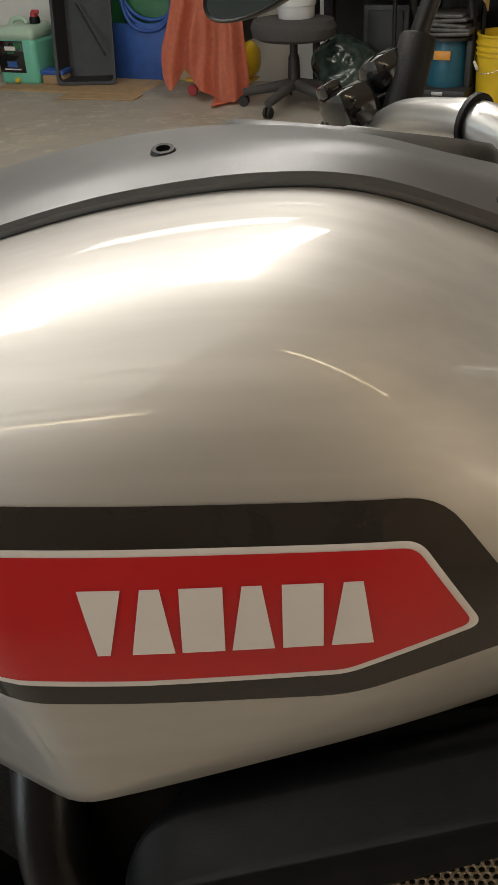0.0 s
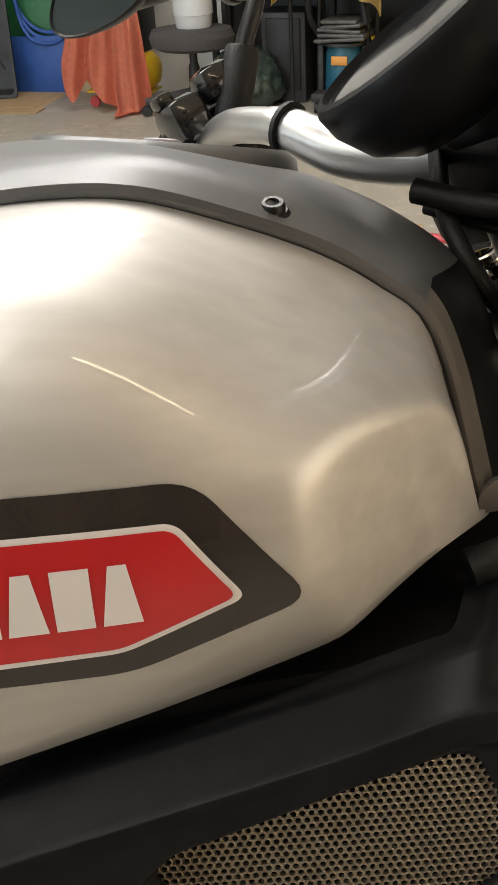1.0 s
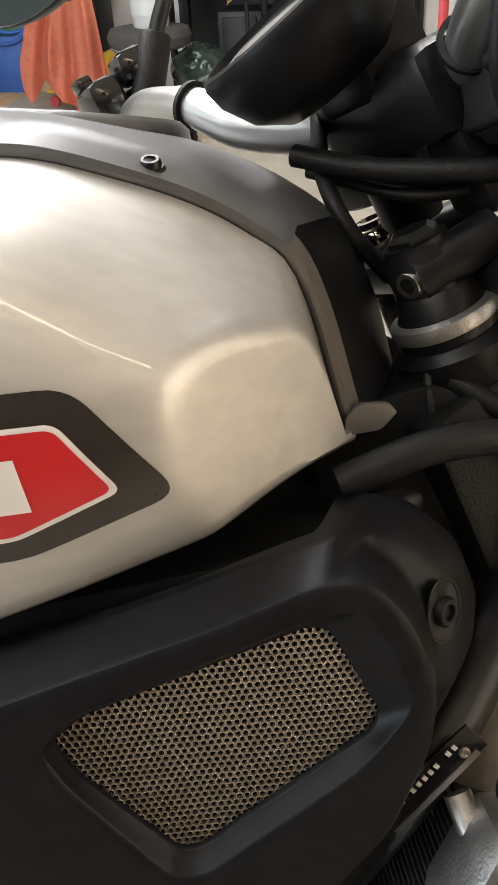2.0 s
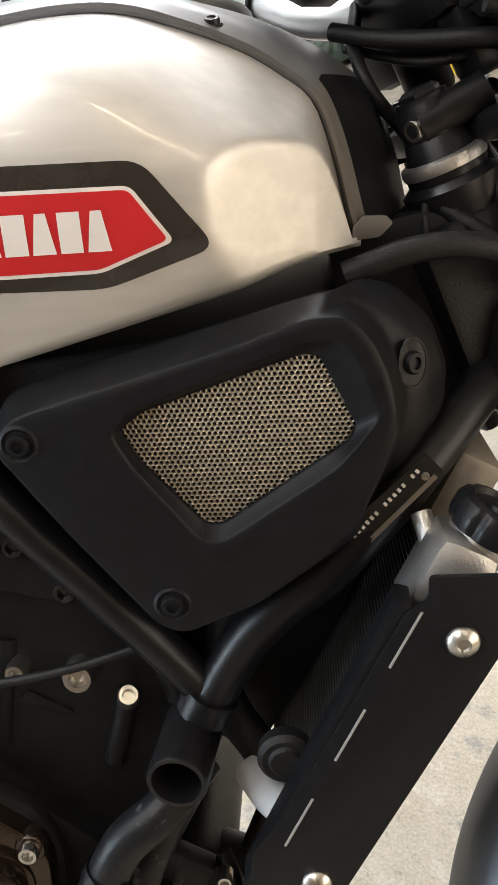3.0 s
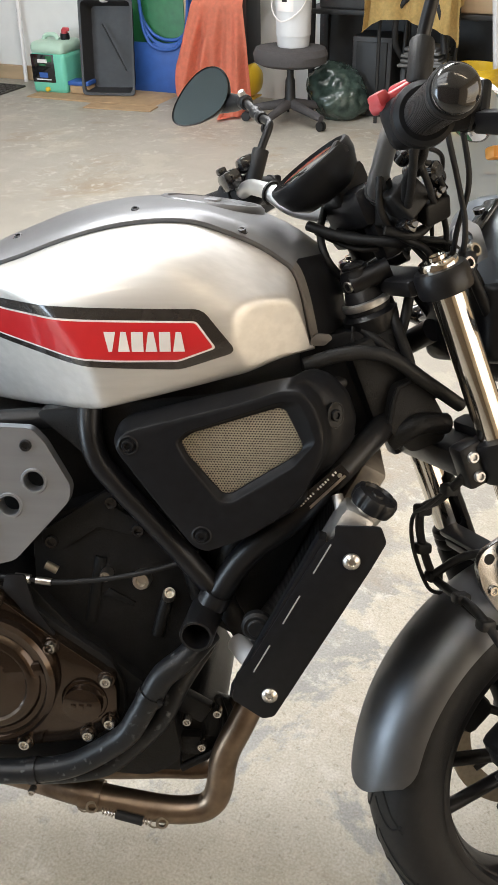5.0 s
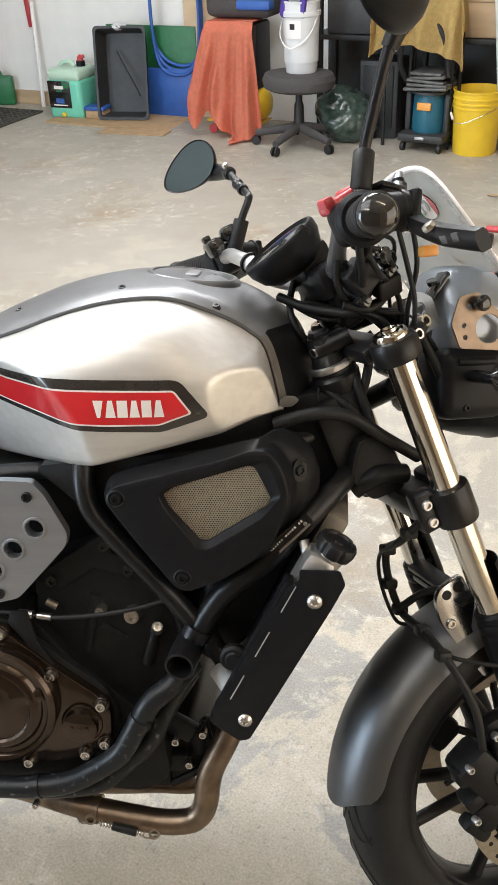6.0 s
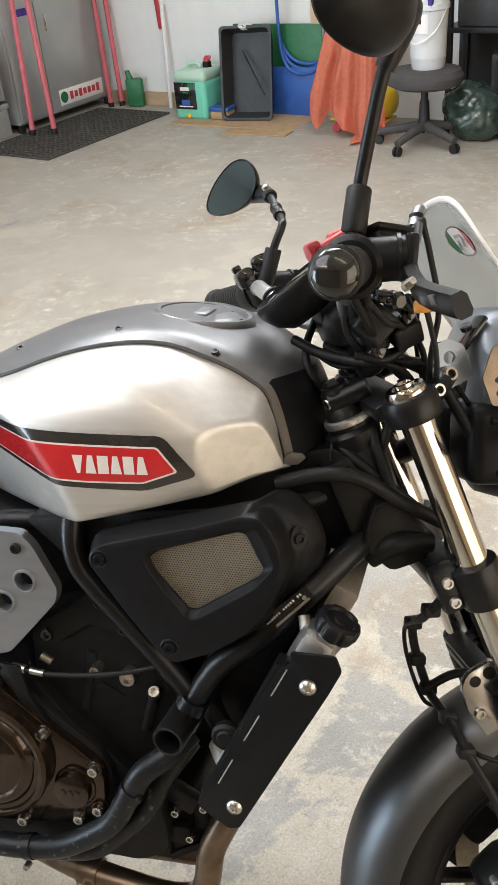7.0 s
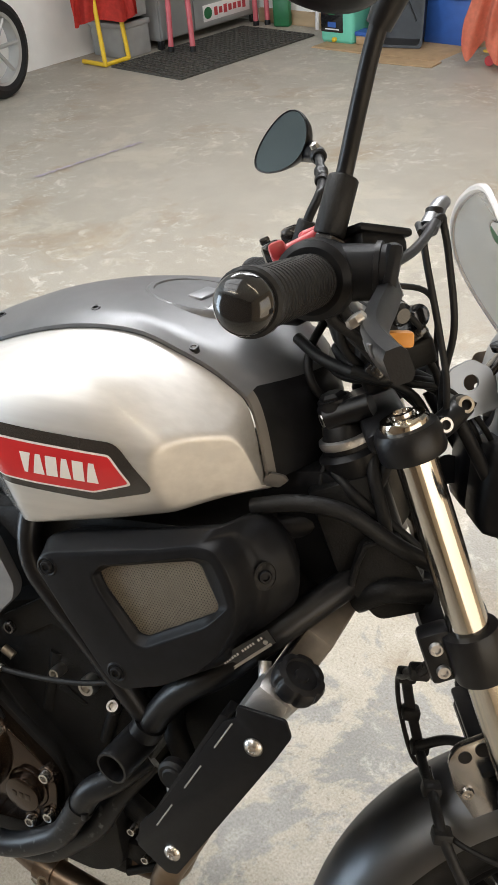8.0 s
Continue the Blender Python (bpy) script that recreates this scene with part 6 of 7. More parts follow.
part("jug_top", join(box((0, 0, 0.305), (0.285, 0.285, 0.09), 0.04, segs=4), tube([(-0.1, 0.0, 0.34), (-0.07, 0, 0.375), (0.0, 0, 0.38), (0.03, 0.0, 0.35)], 0.016, 12)), M["jug_top"], jug, "empty clear upper part")
part("jug_neck", lathe([(0.034, 0.33), (0.034, 0.375), (0.03, 0.39), (0, 0.39)], (0.075, 0.02, 0), (0, 0, 1), 20), M["black"], jug)
part("jug_cap", join(lathe([(0.024, 0.385), (0.024, 0.41), (0.012, 0.425), (0, 0.425)], (0.075, 0.02, 0), (0, 0, 1), 16), box((0.1, 0.0, 0.42), (0.05, 0.02, 0.025), 0.006)), M["red"], jug, "red cap with spout")
lb = part("jug_label", box((-0.035, -0.146, 0.175), (0.19, 0.003, 0.19), 0.001), M["gloss"], jug, "black and green product label")
for x, z, w, h, m_ in ((-0.035, 0.225, 0.08, 0.024, "decal_white"), (-0.035, 0.2, 0.05, 0.012, "green"), (-0.035, 0.13, 0.07, 0.035, "blue"), (0.02, 0.24, 0.05, 0.04, "green"), (-0.035, 0.1, 0.12, 0.008, "decal_white")):
    part("label_block", box((x, -0.1485, z), (w, 0.002, h), 0), M[m_], jug, smooth=False)
part("jug_tap", lathe([(0.016, 0), (0.016, 0.02), (0.01, 0.024), (0, 0.024)], (-0.01, -0.145, 0.035), (0, -1, 0), 16), M["yellow"], jug)

bx = thing("small_box", "small blue lidded tan tub", "box", at_room(1.07, -0.33, 0.012, 5))
part("tub", box((0, 0, 0.03), (0.15, 0.12, 0.06), 0.01), M["card"], bx)
part("lid", box((0, 0, 0.072), (0.165, 0.13, 0.03), 0.008), M["blue"], bx)

cb = thing("cardboard_sheet", "flat brown cardboard sheet on the floor", "cardboard", ROOM)
part("sheet", join(prism([(0.72, 0.0), (1.75, 0.0), (1.72, 0.012), (0.74, 0.012)], -0.55, -0.08, 0.0)), M["card"], cb, smooth=False)
part("sheet_flap", box((1.55, -0.62, 0.005), (0.5, 0.14, 0.008), 0.001, Matrix.Rotation(radians(6), 4, "Z")), M["card"], cb, smooth=False)


def open_tub(w, d, h, t):
    """A shallow tub with a hollow, its open side towards -y; base at z 0."""
    bm = bmesh.new()
    loops = []
    for ww, hh, y in ((0.86 * w, 0.9 * h, d), (w, h, 0.0), (w + 0.03, h + 0.03, 0.0), (w + 0.03, h + 0.03, -0.012), (w - 0.005, h - 0.005, -0.012), (0.86 * w - t, 0.9 * h - t, d - t)):
        q = rounded([(-ww / 2, -hh / 2), (ww / 2, -hh / 2), (ww / 2, hh / 2), (-ww / 2, hh / 2)], 0.035, 5)
        loops.append([bm.verts.new((x, y, z + h / 2)) for x, z in q])
    for a_, b_ in zip(loops, loops[1:]):
        for k in range(len(a_)):
            bm.faces.new((a_[k], a_[(k + 1) % len(a_)], b_[(k + 1) % len(a_)], b_[k]))
    bm.faces.new(loops[0])
    bm.faces.new(loops[-1])
    return bm


tub = thing("mortar_tub", "black plastic tub standing on end against the wall", "tub", at_room(1.31, -0.36, 0.03, 14) @ Matrix.Rotation(radians(-9), 4, "X"))
part("tub_shell", open_tub(0.36, 0.15, 0.6, 0.006), M["tub"], tub)
part("leaning_stick", tube([(-0.06, 0.1, 0.45), (0.12, 0.05, 0.15)], 0.006, 8, 1), M["dark"], tub)
rag = thing("rag", "crumpled pale rag over the tub's edge", "rag", at_room(1.27, -0.24, 0.63))
bm = bmesh.new()
bmesh.ops.create_icosphere(bm, subdivisions=3, radius=0.05)
for v in bm.verts:
    v.co *= 1 + 0.35 * noise.noise(v.co * 40)
    v.co.z *= 0.5
part("cloth", bm, M["milk"], rag)

gb = thing("green_board", "dark green board leaning on the wall", "board", at_room(1.42, -0.06, 0.0))
part("board", box((0, 0, 0.31), (0.74, 0.02, 0.61), 0.003), M["green"], gb)
bp = thing("plastic_sheet", "dark blue plastic sheet leaning on the wall", "sheet", at_room(1.6, -0.12, 0.0))
part("panel", box((0, 0, 0.17), (0.42, 0.025, 0.34), 0.006), M["blue"], bp)
br = thing("plywood_sheet", "tall tan plywood sheet against the wall", "sheet", at_room(1.86, -0.05, 0.0))
part("panel", box((0, 0, 0.7), (0.32, 0.018, 1.4), 0.002), M["warm"], br)
ho = thing("blue_hose", "coiled blue air hose hanging on the wall", "hose", at_room(1.6, -0.1, 0))
for k in range(3):
    part("coil", tube([(-0.13 + 0.01 * k, -0.02 * k, 1.2), (-0.14 + 0.012 * k, -0.02 * k, 0.6), (-0.07, -0.02 * k, 0.42 - 0.03 * k), (0.06, -0.02 * k, 0.36 - 0.03 * k), (0.2, -0.02 * k, 0.4 - 0.02 * k), (0.26, -0.02 * k, 0.6), (0.26, -0.02 * k, 1.2)], 0.012, 10), M["blue"], ho)
rs = thing("red_strap", "narrow red strap hanging on the wall", "strap", at_room(0.32, -0.02, 0.57))
part("strap", box((0, 0, 0.3), (0.04, 0.012, 0.6), 0.003, Matrix.Rotation(radians(-4), 4, "Y")), M["red"], rs)
wp = thing("white_pole", "white plastic pole leaning on the wall", "pole", at_room(0.4, -0.09, 0))
part("pole", tube([(0, 0, 0), (-0.01, 0.05, 0.75)], 0.016, 14, 1), M["decal_white"], wp)
gc = thing("green_bottle", "dark green plastic bottle on the floor", "bottle", at_room(0.06, -0.1, 0, 20))
part("bottle", join(box((0, 0, 0.11), (0.14, 0.07, 0.22), 0.02), tube([(-0.03, 0, 0.2), (-0.05, 0, 0.28)], lambda f: 0.03 - 0.012 * f, 14, 1)), M["green"], gc)

# cloth over a yellow tank on wheels
cp = thing("air_compressor", "yellow air compressor half hidden under a cloth", "compressor", at_room(2.27, -0.4, 0))
part("air_tank", apply(lathe([(0, -0.24), (0.07, -0.225), (0.1, -0.19), (0.1, 0.19), (0.07, 0.225), (0, 0.24)], (0, 0, 0), (1, 0, 0), 30), Matrix.Translation((0, 0, 0.2))), M["yellow"], cp)
part("stand", join(box((0, 0, 0.09), (0.42, 0.16, 0.012), 0.003), tube([(-0.2, -0.08, 0.09), (0.2, -0.08, 0.09)], 0.008, 8, 1)), M["yellow"], cp)
for x in (-0.17, 0.17):
    part("caster", apply(lathe([(0.01, -0.012), (0.03, -0.012), (0.032, 0), (0.03, 0.012), (0.01, 0.012)], (0, 0, 0), (0, 1, 0), 20), Matrix.Translation((x, -0.06, 0.032))), M["red"], cp)
part("motor_box", box((0.02, 0.04, 0.5), (0.32, 0.24, 0.41), 0.02), M["dark"], cp)
part("motor_feet", box((0, 0.0, 0.3), (0.2, 0.14, 0.03), 0.003), M["dark"], cp)


def drape(w, d, z, fall, seed, folds, wave, corner=0.0):
    """A cloth hung over a box: flat on top, falling in folds in front and at the sides."""
    n = 60
    rows = []
    for j in range(n + 1):
        v = j / n
        row = []
        for i in range(n + 1):
            u = -1 + 2 * i / n
            x = u * (w / 2 + fall * 0.4)
            over = max(0.0, abs(x) - w / 2)
            yy = d / 2 - v * (d + fall)
            down = max(0.0, -d / 2 - yy)
            q = Vector((x * 6, v * 2 + seed, seed))
            k = noise.noise(q)
            drop = min(fall, down + over * 1.3)
            depth = min(1.0, drop / 0.2)
            px = x if over == 0 else math.copysign(w / 2 + over * 0.35, x)
            px += wave * depth * 0.4 * noise.noise(Vector((yy * 8, x * 3, seed + 3)))
            py = max(yy, -d / 2) - depth * (0.03 + wave * math.sin(x * folds + 3 * k) + 0.06 * down)
            drop += corner * min(1.0, drop / 0.3) * (max(0.0, u - 0.35) * 1.5 + max(0.0, -u - 0.45) * 1.1 - 0.25 * max(0.0, 0.3 - abs(u)))
            row.append((px, py, max(z - drop, 0.02) + 0.006 * k + 0.05 * depth * noise.noise(Vector((x * 4, 0, seed + 7)))))
        rows.append(row)
    bm = grid(rows)
    bmesh.ops.solidify(bm, geom=bm.faces[:], thickness=0.004)
    return bm


oc = thing("orange_cloth", "faded orange cloth draped over a compressor", "cloth", at_room(2.27, -0.42, 0))
HEM = [(0.0, 0.3), (0.1, 0.1), (0.17, 0.06), (0.3, 0.17), (0.45, 0.09), (0.6, 0.02), (0.72, -0.14), (0.82, 0.0), (1.0, 0.04)]


def hung_cloth():
    """Cloth over the compressor in the thing's own axes: flat on top, falling to an uneven hem, one tail on the floor."""
    rows = []
    top, front_y = 0.725, -0.13
    for j in range(67):
        row = []
        for i in range(61):
            u = i / 60
            fold = math.sin(17 * u + 2.2 * noise.noise(Vector((u * 3, j * 0.03, 1.0)))) + 0.5 * math.sin(37 * u + 1)
            if j < 12:
                v = j / 12
                row.append((-0.14 + 0.33 * u, 0.19 + (front_y - 0.19) * v, top + 0.006 * noise.noise(Vector((u * 5, v * 4, 0)))))
                continue
            v = (j - 12) / 54
            run = v * (top - table(HEM, u))
            on_floor = max(0.0, run - top + 0.014)
            wide = min(1.0, run / 0.6)
            x = -0.14 + 0.33 * u + wide * (-0.19 + 0.25 * u) + 0.01 * fold * wide
            y = front_y - 0.035 * min(1.0, run / 0.06) - 0.03 * run - (0.012 + 0.03 * v) * fold * min(1.0, run / 0.25) - on_floor
            row.append((x, y, max(0.014 + 0.012 * abs(noise.noise(Vector((u * 9, v * 9, 3.0)))), top - run)))
        rows.append(row)
    bm = grid(rows)
    bmesh.ops.solidify(bm, geom=bm.faces[:], thickness=0.003)
    return bm


part("cloth", hung_cloth(), M["orange"], oc)
bb = thing("black_bag", "black and blue bag on top of the cloth", "bag", at_room(2.32, -0.36, 0.734))
part("bag_body", box((0, 0, 0.11), (0.46, 0.26, 0.22), 0.05, segs=3), M["fabric"], bb)
part("bag_trim", box((0.12, -0.1, 0.08), (0.24, 0.1, 0.06), 0.02), M["blue"], bb)

# office stool with bucket
ch = thing("office_stool", "worn grey office stool on a five-arm base", "chair", at_room(2.8, -0.62, 0, -10))
part("seat", apply(lathe([(0, 0.35), (0.19, 0.352), (0.228, 0.37), (0.238, 0.415), (0.22, 0.45), (0.16, 0.458), (0, 0.452)], (0, 0, 0), (0, 0, 1), 36), Matrix.Diagonal((1.0, 0.9, 1, 1))), M["fabric"], ch, "worn grey fabric seat")
part("column", lathe([(0.05, 0.1), (0.035, 0.14), (0.03, 0.26), (0.022, 0.28), (0.022, 0.38), (0.06, 0.385)], (0, 0, 0), (0, 0, 1), 20), M["dark"], ch)
for k in range(5):
    a = 2 * math.pi * k / 5 + 0.95
    c_, s_ = math.cos(a), math.sin(a)
    part("arm", tube([(0.03 * c_, 0.03 * s_, 0.12), (0.15 * c_, 0.15 * s_, 0.1), (0.29 * c_, 0.29 * s_, 0.075)], lambda f: 0.031 - 0.009 * f, 12), M["fabric"], ch, "grey plastic arm")
    cs = part("caster", join(*[lathe([(0.008, 0), (0.028, 0), (0.03, 0.006), (0.028, 0.013), (0.008, 0.013)], (0.29 * c_ + dy * -s_, 0.29 * s_ + dy * c_, 0.03), (-s_, c_, 0), 18) for dy in (-0.02, 0.006)]), M["dark"], ch)
wb = thing("white_bucket", "milky white bucket with a lid and label on the stool", "bucket", at_room(2.81, -0.6, 0.456, -8) @ Matrix.Diagonal((0.76, 0.76, 1.28, 1)))
part("bucket_body", lathe([(0, 0), (0.125, 0), (0.13, 0.01), (0.15, 0.25), (0.16, 0.255), (0.16, 0.275), (0.152, 0.278), (0.152, 0.31), (0.158, 0.312), (0.158, 0.32), (0.145, 0.32), (0.14, 0.05), (0, 0.03)], (0, 0, 0), (0, 0, 1), 36), M["milk"], wb)
part("handle", tube([(-0.16, 0, 0.26), (-0.13, -0.12, 0.17), (0, -0.19, 0.12), (0.13, -0.12, 0.17), (0.16, 0, 0.26)], 0.004, 8), M["decal_white"], wb)
part("label", apply(grid([[(0.149 * math.sin(a), -0.149 * math.cos(a), z) for a in (-0.5 + 0.1 * k for k in range(11))] for z in (0.16, 0.24)]), Matrix.Identity(4)), M["decal_white"], wb)
part("label_mark", apply(grid([[(0.1505 * math.sin(a), -0.1505 * math.cos(a), z) for a in (-0.15 + 0.06 * k for k in range(6))] for z in (0.2, 0.225)]), Matrix.Identity(4)), M["dark"], wb)
for x in (-0.09, 0.08):
    part("glove", box((x, -0.11, 0.31), (0.06, 0.05, 0.13), 0.02, Matrix.Rotation(radians(14), 4, "Y")), M["violet"], wb, "purple glove over the rim")
part("scoop", box((0.0, 0.02, 0.38), (0.11, 0.08, 0.14), 0.02), M["milk"], wb)

# bags, shelf and cleaner
bag = thing("plastic_bag", "clear plastic bag of green bottles on the floor", "bag", at_room(3.02, -0.33, 0))
bm = bmesh.new()
bmesh.ops.create_icosphere(bm, subdivisions=5, radius=0.2)
for v in bm.verts:
    v.co *= 1 + 0.28 * noise.noise(v.co * 5) + 0.12 * abs(noise.noise(v.co * 13)) + 0.05 * abs(noise.noise(v.co * 34))
    v.co.z = max(v.co.z * 0.85 + 0.15, 0.0)
part("bag_film", bm, M["bag"], bag)
for x in (-0.08, 0.06):
    part("bottle", lathe([(0.05, 0.01), (0.05, 0.15), (0.02, 0.19), (0.02, 0.21), (0, 0.21)], (x, -0.03, 0.02), (0, 0, 1), 18), M["green"], bag)
sh = thing("steel_shelf", "dark steel shelf unit with stored goods", "shelf", at_room(3.45, -0.02, 0))
for x in (-0.62, 0.0, 0.72):
    for y in (-0.3, -0.02):
        part("post", box((x, y, 0.95), (0.035, 0.035, 1.9), 0.003), M["dark"], sh)
for z in (0.62, 1.15, 1.75):
    part("shelf_board", box((0.05, -0.16, z), (1.42, 0.34, 0.03), 0.003), M["dark"], sh)
part("back_sheet", box((0.05, -0.005, 0.95), (1.44, 0.008, 1.9), 0), M["dark"], sh)
for x, z, w, h, m_ in ((-0.4, 0.635, 0.35, 0.25, "tub"), (0.0, 0.635, 0.3, 0.3, "dark"), (0.45, 0.635, 0.38, 0.22, "wood")):
    crate = thing("storage_crate", "dark plastic storage crate on a shelf", "crate", at_room(3.45 + x, -0.2, z), "crates on the shelf")
    part("crate_body", box((0, 0, h / 2 + 0.001), (w, 0.24, h), 0.01), M[m_], crate)
    part("crate_rim", box((0, 0, h - 0.01), (w + 0.02, 0.26, 0.025), 0.006), M[m_], crate)
bxs = thing("black_case", "black upright equipment case under the shelf", "case", at_room(3.22, -0.16, 0))
part("case_body", box((0, 0, 0.24), (0.26, 0.25, 0.48), 0.012), M["tub"], bxs)
part("case_lid", box((0, -0.13, 0.26), (0.2, 0.012, 0.38), 0.004), M["dark"], bxs)
vac = thing("vacuum_cleaner", "teal and black workshop vacuum cleaner on casters", "vacuum cleaner", at_room(3.6, -0.42, 0, -6))
part("base", box((0, 0, 0.085), (0.3, 0.3, 0.05), 0.015), M["tub"], vac)
part("body", lathe([(0, 0.1), (0.1, 0.105), (0.106, 0.13), (0.1, 0.31), (0.09, 0.34), (0, 0.34)], (0, 0, 0), (0, 0, 1), 30), M["teal"], vac)
part("top_cover", lathe([(0.1, 0.335), (0.125, 0.34), (0.125, 0.355), (0.1, 0.362), (0, 0.362)], (0, 0, 0), (0, 0, 1), 28), M["tub"], vac)
for x in (-0.125, 0.125):
    part("side_post", box((x, 0.0, 0.22), (0.035, 0.1, 0.24), 0.01), M["tub"], vac)
part("badge_plate", box((0.0, -0.104, 0.27), (0.09, 0.012, 0.045), 0.004, Matrix.Rotation(radians(-6), 4, "X")), M["orange_glow"], vac, "orange rating plate")
part("badge_bar", box((0.0, -0.155, 0.09), (0.06, 0.006, 0.018), 0.002), M["alu"], vac)
for x in (-0.12, 0.12):
    for y in (-0.12, 0.12):
        part("caster", join(lathe([(0.006, -0.012), (0.026, -0.012), (0.028, 0), (0.026, 0.012), (0.006, 0.012)], (x, y, 0.028), (1, 0, 0), 18), box((x, y, 0.055), (0.016, 0.03, 0.02), 0.003)), M["dark"], vac)
for x in (-0.16, 0.16):
    part("handle_tube", tube([(x, 0.05, 0.1), (x, 0.05, 0.5), (x * 0.95, 0.06, 0.78)], 0.013, 10), M["dark"], vac)
part("hose", tube([(-0.1, -0.05, 0.36), (-0.16, -0.12, 0.5), (-0.13, -0.14, 0.7), (0.0, -0.1, 0.76), (0.1, -0.1, 0.66), (0.15, -0.12, 0.45)], 0.018, 12), M["rubber"], vac)
fc = thing("folded_cloth", "folded grey plastic sheeting on the cleaner", "sheeting", at_room(3.6, -0.44, 0.362, -6))
for k in range(5):
    part("fold", box((0.01 * (k % 2), 0, 0.012 + 0.022 * k), (0.28 - 0.02 * k, 0.22, 0.02), 0.009, Matrix.Rotation(radians(3 * (k % 3) - 3), 4, "Y")), M["sheeting"], fc)
tw = thing("yellow_towel", "ochre yellow towel hanging over a handle", "towel", at_room(3.52, -0.47, 0))
part("towel_cloth", drape(0.48, 0.1, 0.95, 0.34, 9.0, 34, 0.03, 0.12), M["towel"], tw)
part("rail", tube([(-0.22, 0.0, 0.93), (0.22, 0.0, 0.93)], 0.012, 10, 1), M["dark"], tw)
part("rail_post", join(tube([(-0.21, 0.03, 0.0), (-0.21, 0.0, 0.93)], 0.012, 8, 1), tube([(0.21, 0.03, 0.0), (0.21, 0.0, 0.93)], 0.012, 8, 1)), M["dark"], tw)
yb = thing("yellow_bucket", "yellow five-gallon plastic bucket with ribbed rim", "bucket", at_room(3.9, -0.43, 0, 10))
part("bucket_body", lathe([(0, 0.004), (0.13, 0.0), (0.133, 0.01), (0.146, 0.27), (0.151, 0.272), (0.151, 0.28), (0.147, 0.282), (0.147, 0.296), (0.153, 0.298), (0.153, 0.307), (0.148, 0.309), (0.148, 0.325), (0.154, 0.327), (0.154, 0.336), (0.149, 0.338), (0.15, 0.365), (0.155, 0.367), (0.155, 0.376), (0.147, 0.376), (0.128, 0.02), (0, 0.016)], (0, 0, 0), (0, 0, 1), 48), M["yellow"], yb)
part("bail_handle", tube([(-0.153, 0, 0.29), (-0.15, -0.08, 0.22), (-0.09, -0.15, 0.2), (0.03, -0.165, 0.25), (0.1, -0.12, 0.28), (0.153, 0, 0.29)], 0.0025, 8), M["steel"], yb, "thin wire bail")
part("grip_sleeve", tube([(-0.155, -0.05, 0.24), (-0.14, -0.1, 0.215)], 0.008, 10, 1), M["decal_white"], yb)
pl = thing("pale_pole", "pale wooden pole leaning on the shelf", "pole", at_room(4.0, -0.36, 0))
part("pole", tube([(0.06, 0.0, 0.0), (-0.12, 0.03, 1.3)], 0.02, 12, 1), M["milk"], pl)

# left side of the room: steel cabinet, mat, poles, stand
cab = thing("steel_cabinet", "grey steel two-door cabinet with stickers", "cabinet", at_room(-0.48, -0.56, 0))
part("body", box((-0.02, 0, 0.96), (0.44, 1.04, 1.8), 0.006), M["cabinet"], cab)
for y in (-0.5, 0.5):
    for x in (-0.2, 0.18):
        part("leg", box((x, y, 0.03), (0.04, 0.04, 0.06), 0.004), M["dark"], cab)
for y0, y1 in ((-0.515, -0.185), (-0.175, 0.515)):
    dr = part("door", box((0.213, (y0 + y1) / 2, 0.96), (0.022, y1 - y0, 1.77), 0.004), M["cabinet"], cab, "dull grey steel door")
    part("handle", box((0.23, y0 + 0.08 if y0 > -0.3 else y1 - 0.06, 0.72), (0.018, 0.02, 0.12), 0.005), M["chrome"], dr)
sg_ = part("sticker", box((0.2255, 0.17, 0.168), (0.003, 0.51, 0.115), 0.001), M["decal_white"], cab, "white sticker with red blocks and a green dot")
for k in range(7):
    part("sticker_block", box((0.2275, 0.05 + 0.052 * k, 0.168), (0.002, 0.036, 0.06 if k in (0, 2, 6) else 0.045), 0), M["red"], cab, smooth=False)
part("sticker_dot", lathe([(0.042, 0), (0.042, 0.002), (0, 0.002)], (0.2265, -0.035, 0.168), (1, 0, 0), 24), M["green"], cab)
part("sticker_bar", box((0.2275, -0.32, 0.82), (0.002, 0.2, 0.05), 0), M["violet"], cab, smooth=False)
for k, (x, y, tx, ty, h) in enumerate(((-0.14, -1.11, -0.22, -0.93, 1.7), (0.02, -1.04, -0.22, -0.85, 1.8), (-0.17, -0.16, -0.23, -0.12, 1.7), (-0.1, -0.1, -0.22, 0.0, 1.75))):
    po = thing("red_pole", "faded red steel pole leaning on the cabinet", "pole", at_room(x, y, 0.013 if y < -0.3 else 0.0), "red poles on the cabinet")
    part("pole", tube([(0, 0, 0), (tx - x, ty - y, h)], 0.02, 14, 1), M["pink"], po)
    part("foot", tube([(0, 0, 0), ((tx - x) * 0.02, (ty - y) * 0.02, h * 0.02)], 0.024, 14, 1), M["rubber"], po)

fm = thing("rubber_mat", "black perforated rubber floor mat", "mat", at_room(0.13, -0.925, 0, -1))
bm = bmesh.new()
nx, ny, cw, cl = 15, 27, 0.73 / 15, 1.34 / 27
for i in range(nx + 1):
    for q in (box((-0.365 + cw * i, 0, 0.007), (0.014, 1.34, 0.012), 0),):
        me = bpy.data.meshes.new("tmp")
        q.to_mesh(me)
        q.free()
        bm.from_mesh(me)
        bpy.data.meshes.remove(me)
for j in range(ny + 1):
    q = box((0, -0.67 + cl * j, 0.0065), (0.73, 0.016, 0.011), 0)
    me = bpy.data.meshes.new("tmp")
    q.to_mesh(me)
    q.free()
    bm.from_mesh(me)
    bpy.data.meshes.remove(me)
tagged(part("mat_grid", bm, M["mat_rubber"], fm, smooth=False), kind="stuff")
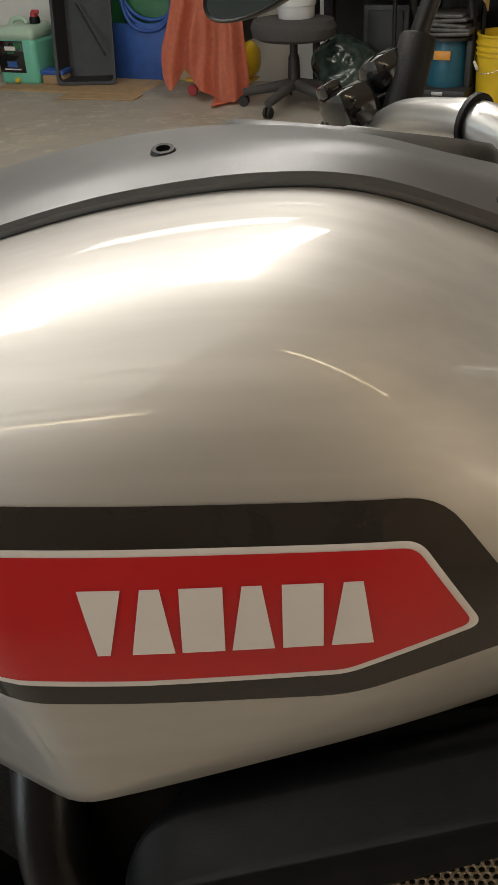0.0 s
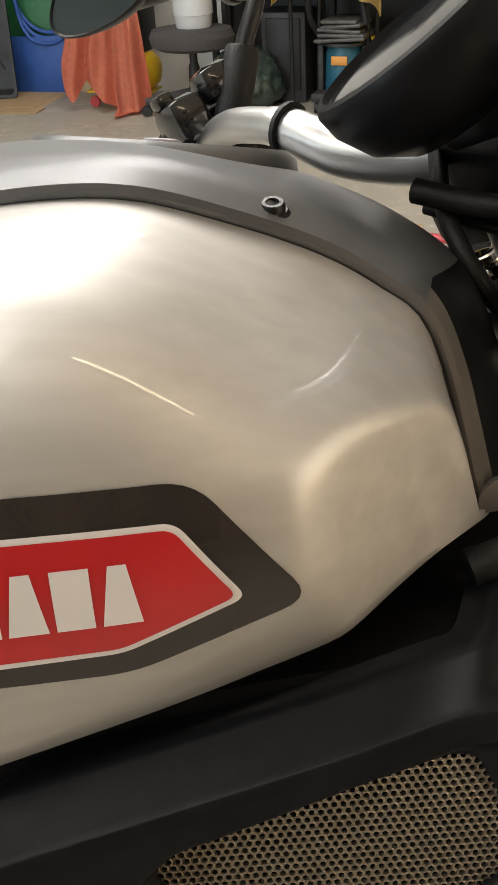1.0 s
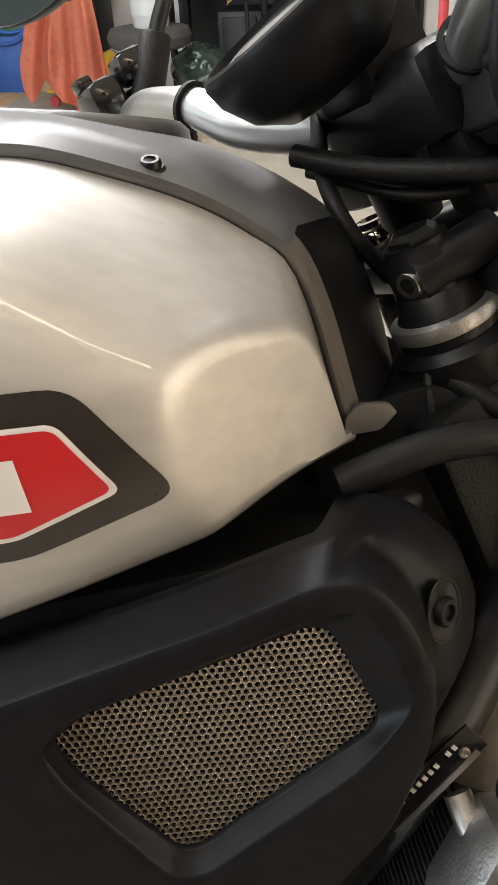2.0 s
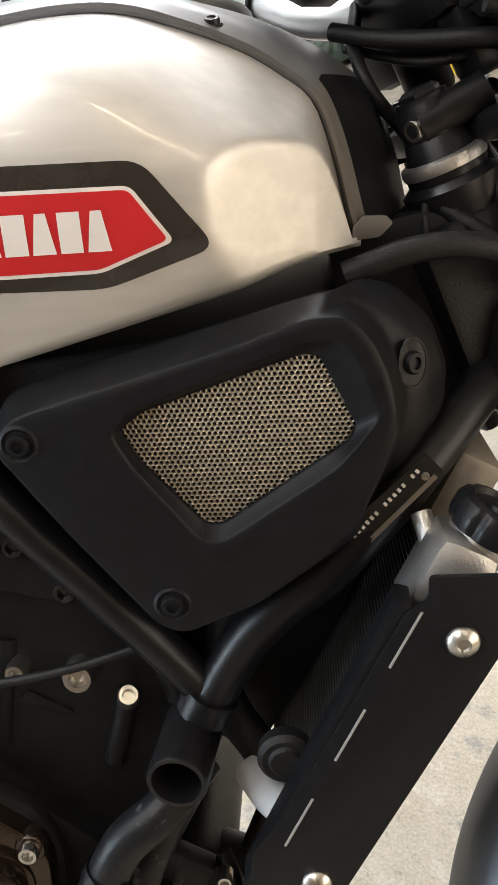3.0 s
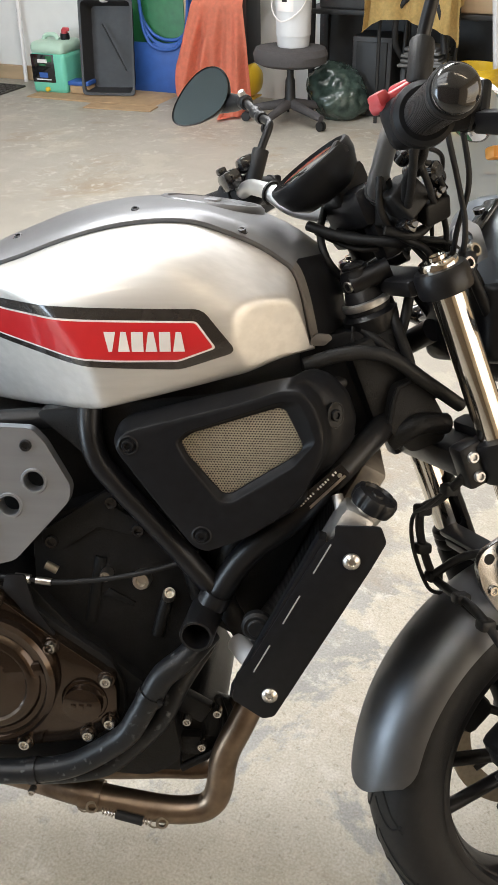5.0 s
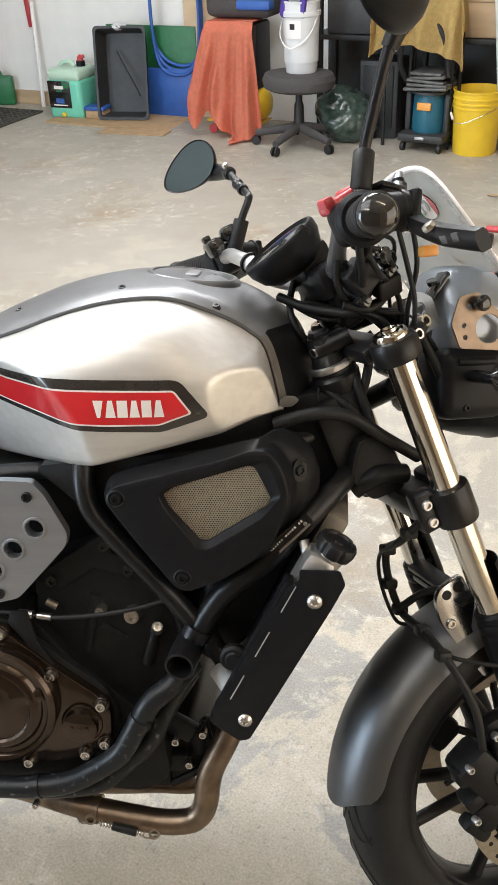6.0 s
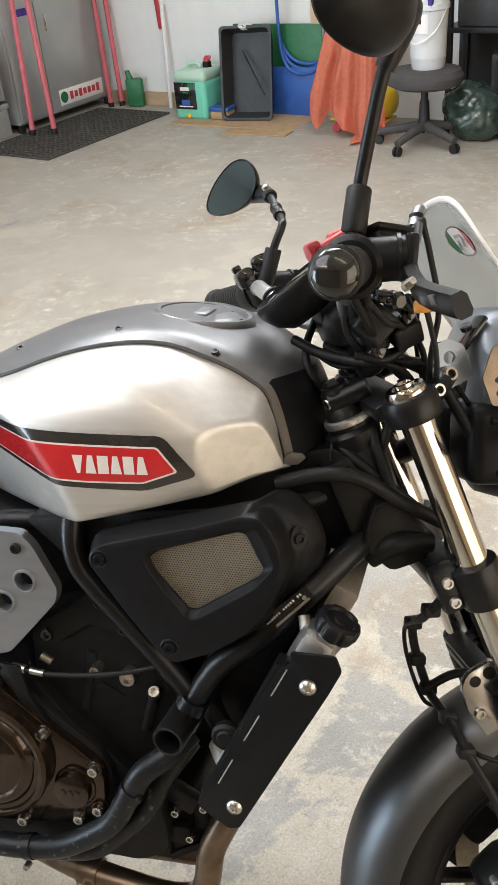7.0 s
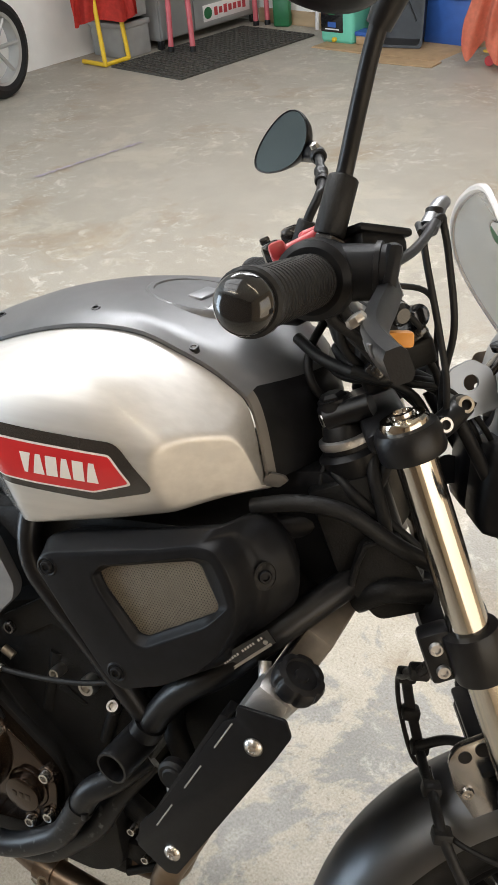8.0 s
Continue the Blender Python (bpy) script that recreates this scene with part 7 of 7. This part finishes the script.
part("backing", box((0, 0, 0.0015), (0.74, 1.35, 0.003), 0), M["mat_rubber"], fm, smooth=False)
st = thing("yellow_stand", "yellow steel tube stand", "stand", at_room(-0.33, -1.5, 0))
part("frame", join(tube([(-0.2, -0.12, 0.02), (0.05, -0.12, 0.02), (0.05, 0.1, 0.02)], 0.016, 10, 1), tube([(0.05, -0.12, 0.02), (-0.02, -0.1, 0.9)], 0.016, 10, 1), tube([(0.05, 0.1, 0.02), (-0.02, 0.08, 0.9)], 0.016, 10, 1), tube([(-0.02, -0.12, 0.88), (-0.02, 0.12, 0.88)], 0.016, 10, 1)), M["yellow"], st)
rc = thing("red_cloth", "red shop cloth hanging on a stand", "cloth", at_room(-0.36, -1.52, 0, 70))
part("cloth", drape(0.3, 0.06, 0.9, 0.6, 5.0, 30, 0.025), M["redcloth"], rc)
for k, (z, h) in enumerate(((0.0, 0.24), (0.26, 0.26))):
    tb_ = thing("grey_box", "grey plastic storage box beside the cabinet", "box", at_room(-0.5, -1.27, z), "stacked boxes")
    part("box_body", box((0, 0, h / 2), (0.36, 0.26, h), 0.012), M["milk2"], tb_)
    part("box_lid", box((0, 0, h - 0.02), (0.38, 0.28, 0.04), 0.01), M["milk2"], tb_)
ow = thing("parked_wheel", "motorcycle wheel with a black tyre standing by the wall", "wheel", at_room(-0.32, -2.45, 0.3, 12))
part("tyre", lathe([(0.22, -0.05), (0.25, -0.065), (0.285, -0.055), (0.3, -0.02), (0.3, 0.02), (0.285, 0.055), (0.25, 0.065), (0.22, 0.05), (0.22, -0.05)], (0, 0, 0), (1, 0.15, 0), 60, closed=False), M["rubber"], ow)
part("rim", lathe([(0.2, -0.04), (0.225, -0.052), (0.225, 0.052), (0.2, 0.04), (0.2, -0.04)], (0, 0, 0), (1, 0.15, 0), 60, closed=False), M["cabinet"], ow)
for k in range(7):
    a = 2 * math.pi * k / 7
    part("spoke", tube([(0, 0, 0), (0.0, 0.21 * math.cos(a), 0.21 * math.sin(a))], 0.014, 8, 1), M["cabinet"], ow)
part("axle_support", tube([(0, 0, 0), (-0.3, 0, 0.0)], 0.02, 10, 1), M["dark"], ow)
ps = thing("paddock_stand", "red steel motorcycle paddock stand on small wheels", "stand", at_room(4.44, -2.33, 0))
part("frame", join(
    tube([(-0.17, -0.16, 0.045), (0.0, -0.19, 0.05), (0.035, -0.19, 0.06), (0.04, -0.15, 0.12), (0.04, -0.14, 0.5), (0.045, -0.13, 0.95)], 0.016, 12),
    tube([(0.035, -0.16, 0.06), (0.05, 0.1, 0.06), (-0.02, 0.33, 0.06), (-0.14, 0.38, 0.05)], 0.016, 12)), M["red"], ps)
part("rubber_foot", box((-0.13, 0.31, 0.025), (0.07, 0.05, 0.05), 0.01), M["rubber"], ps)
part("wheel", apply(lathe([(0.012, -0.015), (0.04, -0.015), (0.045, 0), (0.04, 0.015), (0.012, 0.015)], (0, 0, 0), (0.3, 1, 0), 22), Matrix.Translation((0.05, -0.215, 0.045))), M["rubber"], ps)
CHALK = ((1.17, -3.289), (1.236, -2.615))
mark = thing("chalk_line", "faint purple chalk line drawn on the floor", "floor mark", ROOM)
part("stroke", grid([[(x + 0.012 * w * (1 + 0.5 * math.sin(9 * k)), y + 0.005 * w, 0.0035) for w in (-1, 1)] for k, (x, y) in enumerate([(CHALK[0][0] + (CHALK[1][0] - CHALK[0][0]) * q / 24, CHALK[0][1] + (CHALK[1][1] - CHALK[0][1]) * q / 24 + 0.012 * math.sin(q * 0.5)) for q in range(25)])]), M["chalk"], mark, smooth=False)
cbl = thing("floor_cable", "thin black cable lying on the floor", "cable", ROOM)
part("cable_line", tube([(4.34, -2.7, 0.005), (4.42, -2.64, 0.006), (4.55, -2.68, 0.005), (4.9, -2.6, 0.006)], 0.005, 8), M["rubber"], cbl)
for k, (x, y) in enumerate(((4.08, -1.57), (4.25, -2.28), (4.2, -1.3))):
    lf = thing("leaf", "small dry brown leaf on the floor", "leaf", at_room(x, y, 0.003, 50 * k))
    bm = grid([[(0.03 * (i / 4 - 0.5) * math.sin(math.pi * (0.1 + 0.8 * j / 6)), 0.06 * (j / 6 - 0.5), 0.012 * abs(i / 4 - 0.5) + 0.002) for i in range(5)] for j in range(7)])
    part("blade", bm, M["card"], lf)
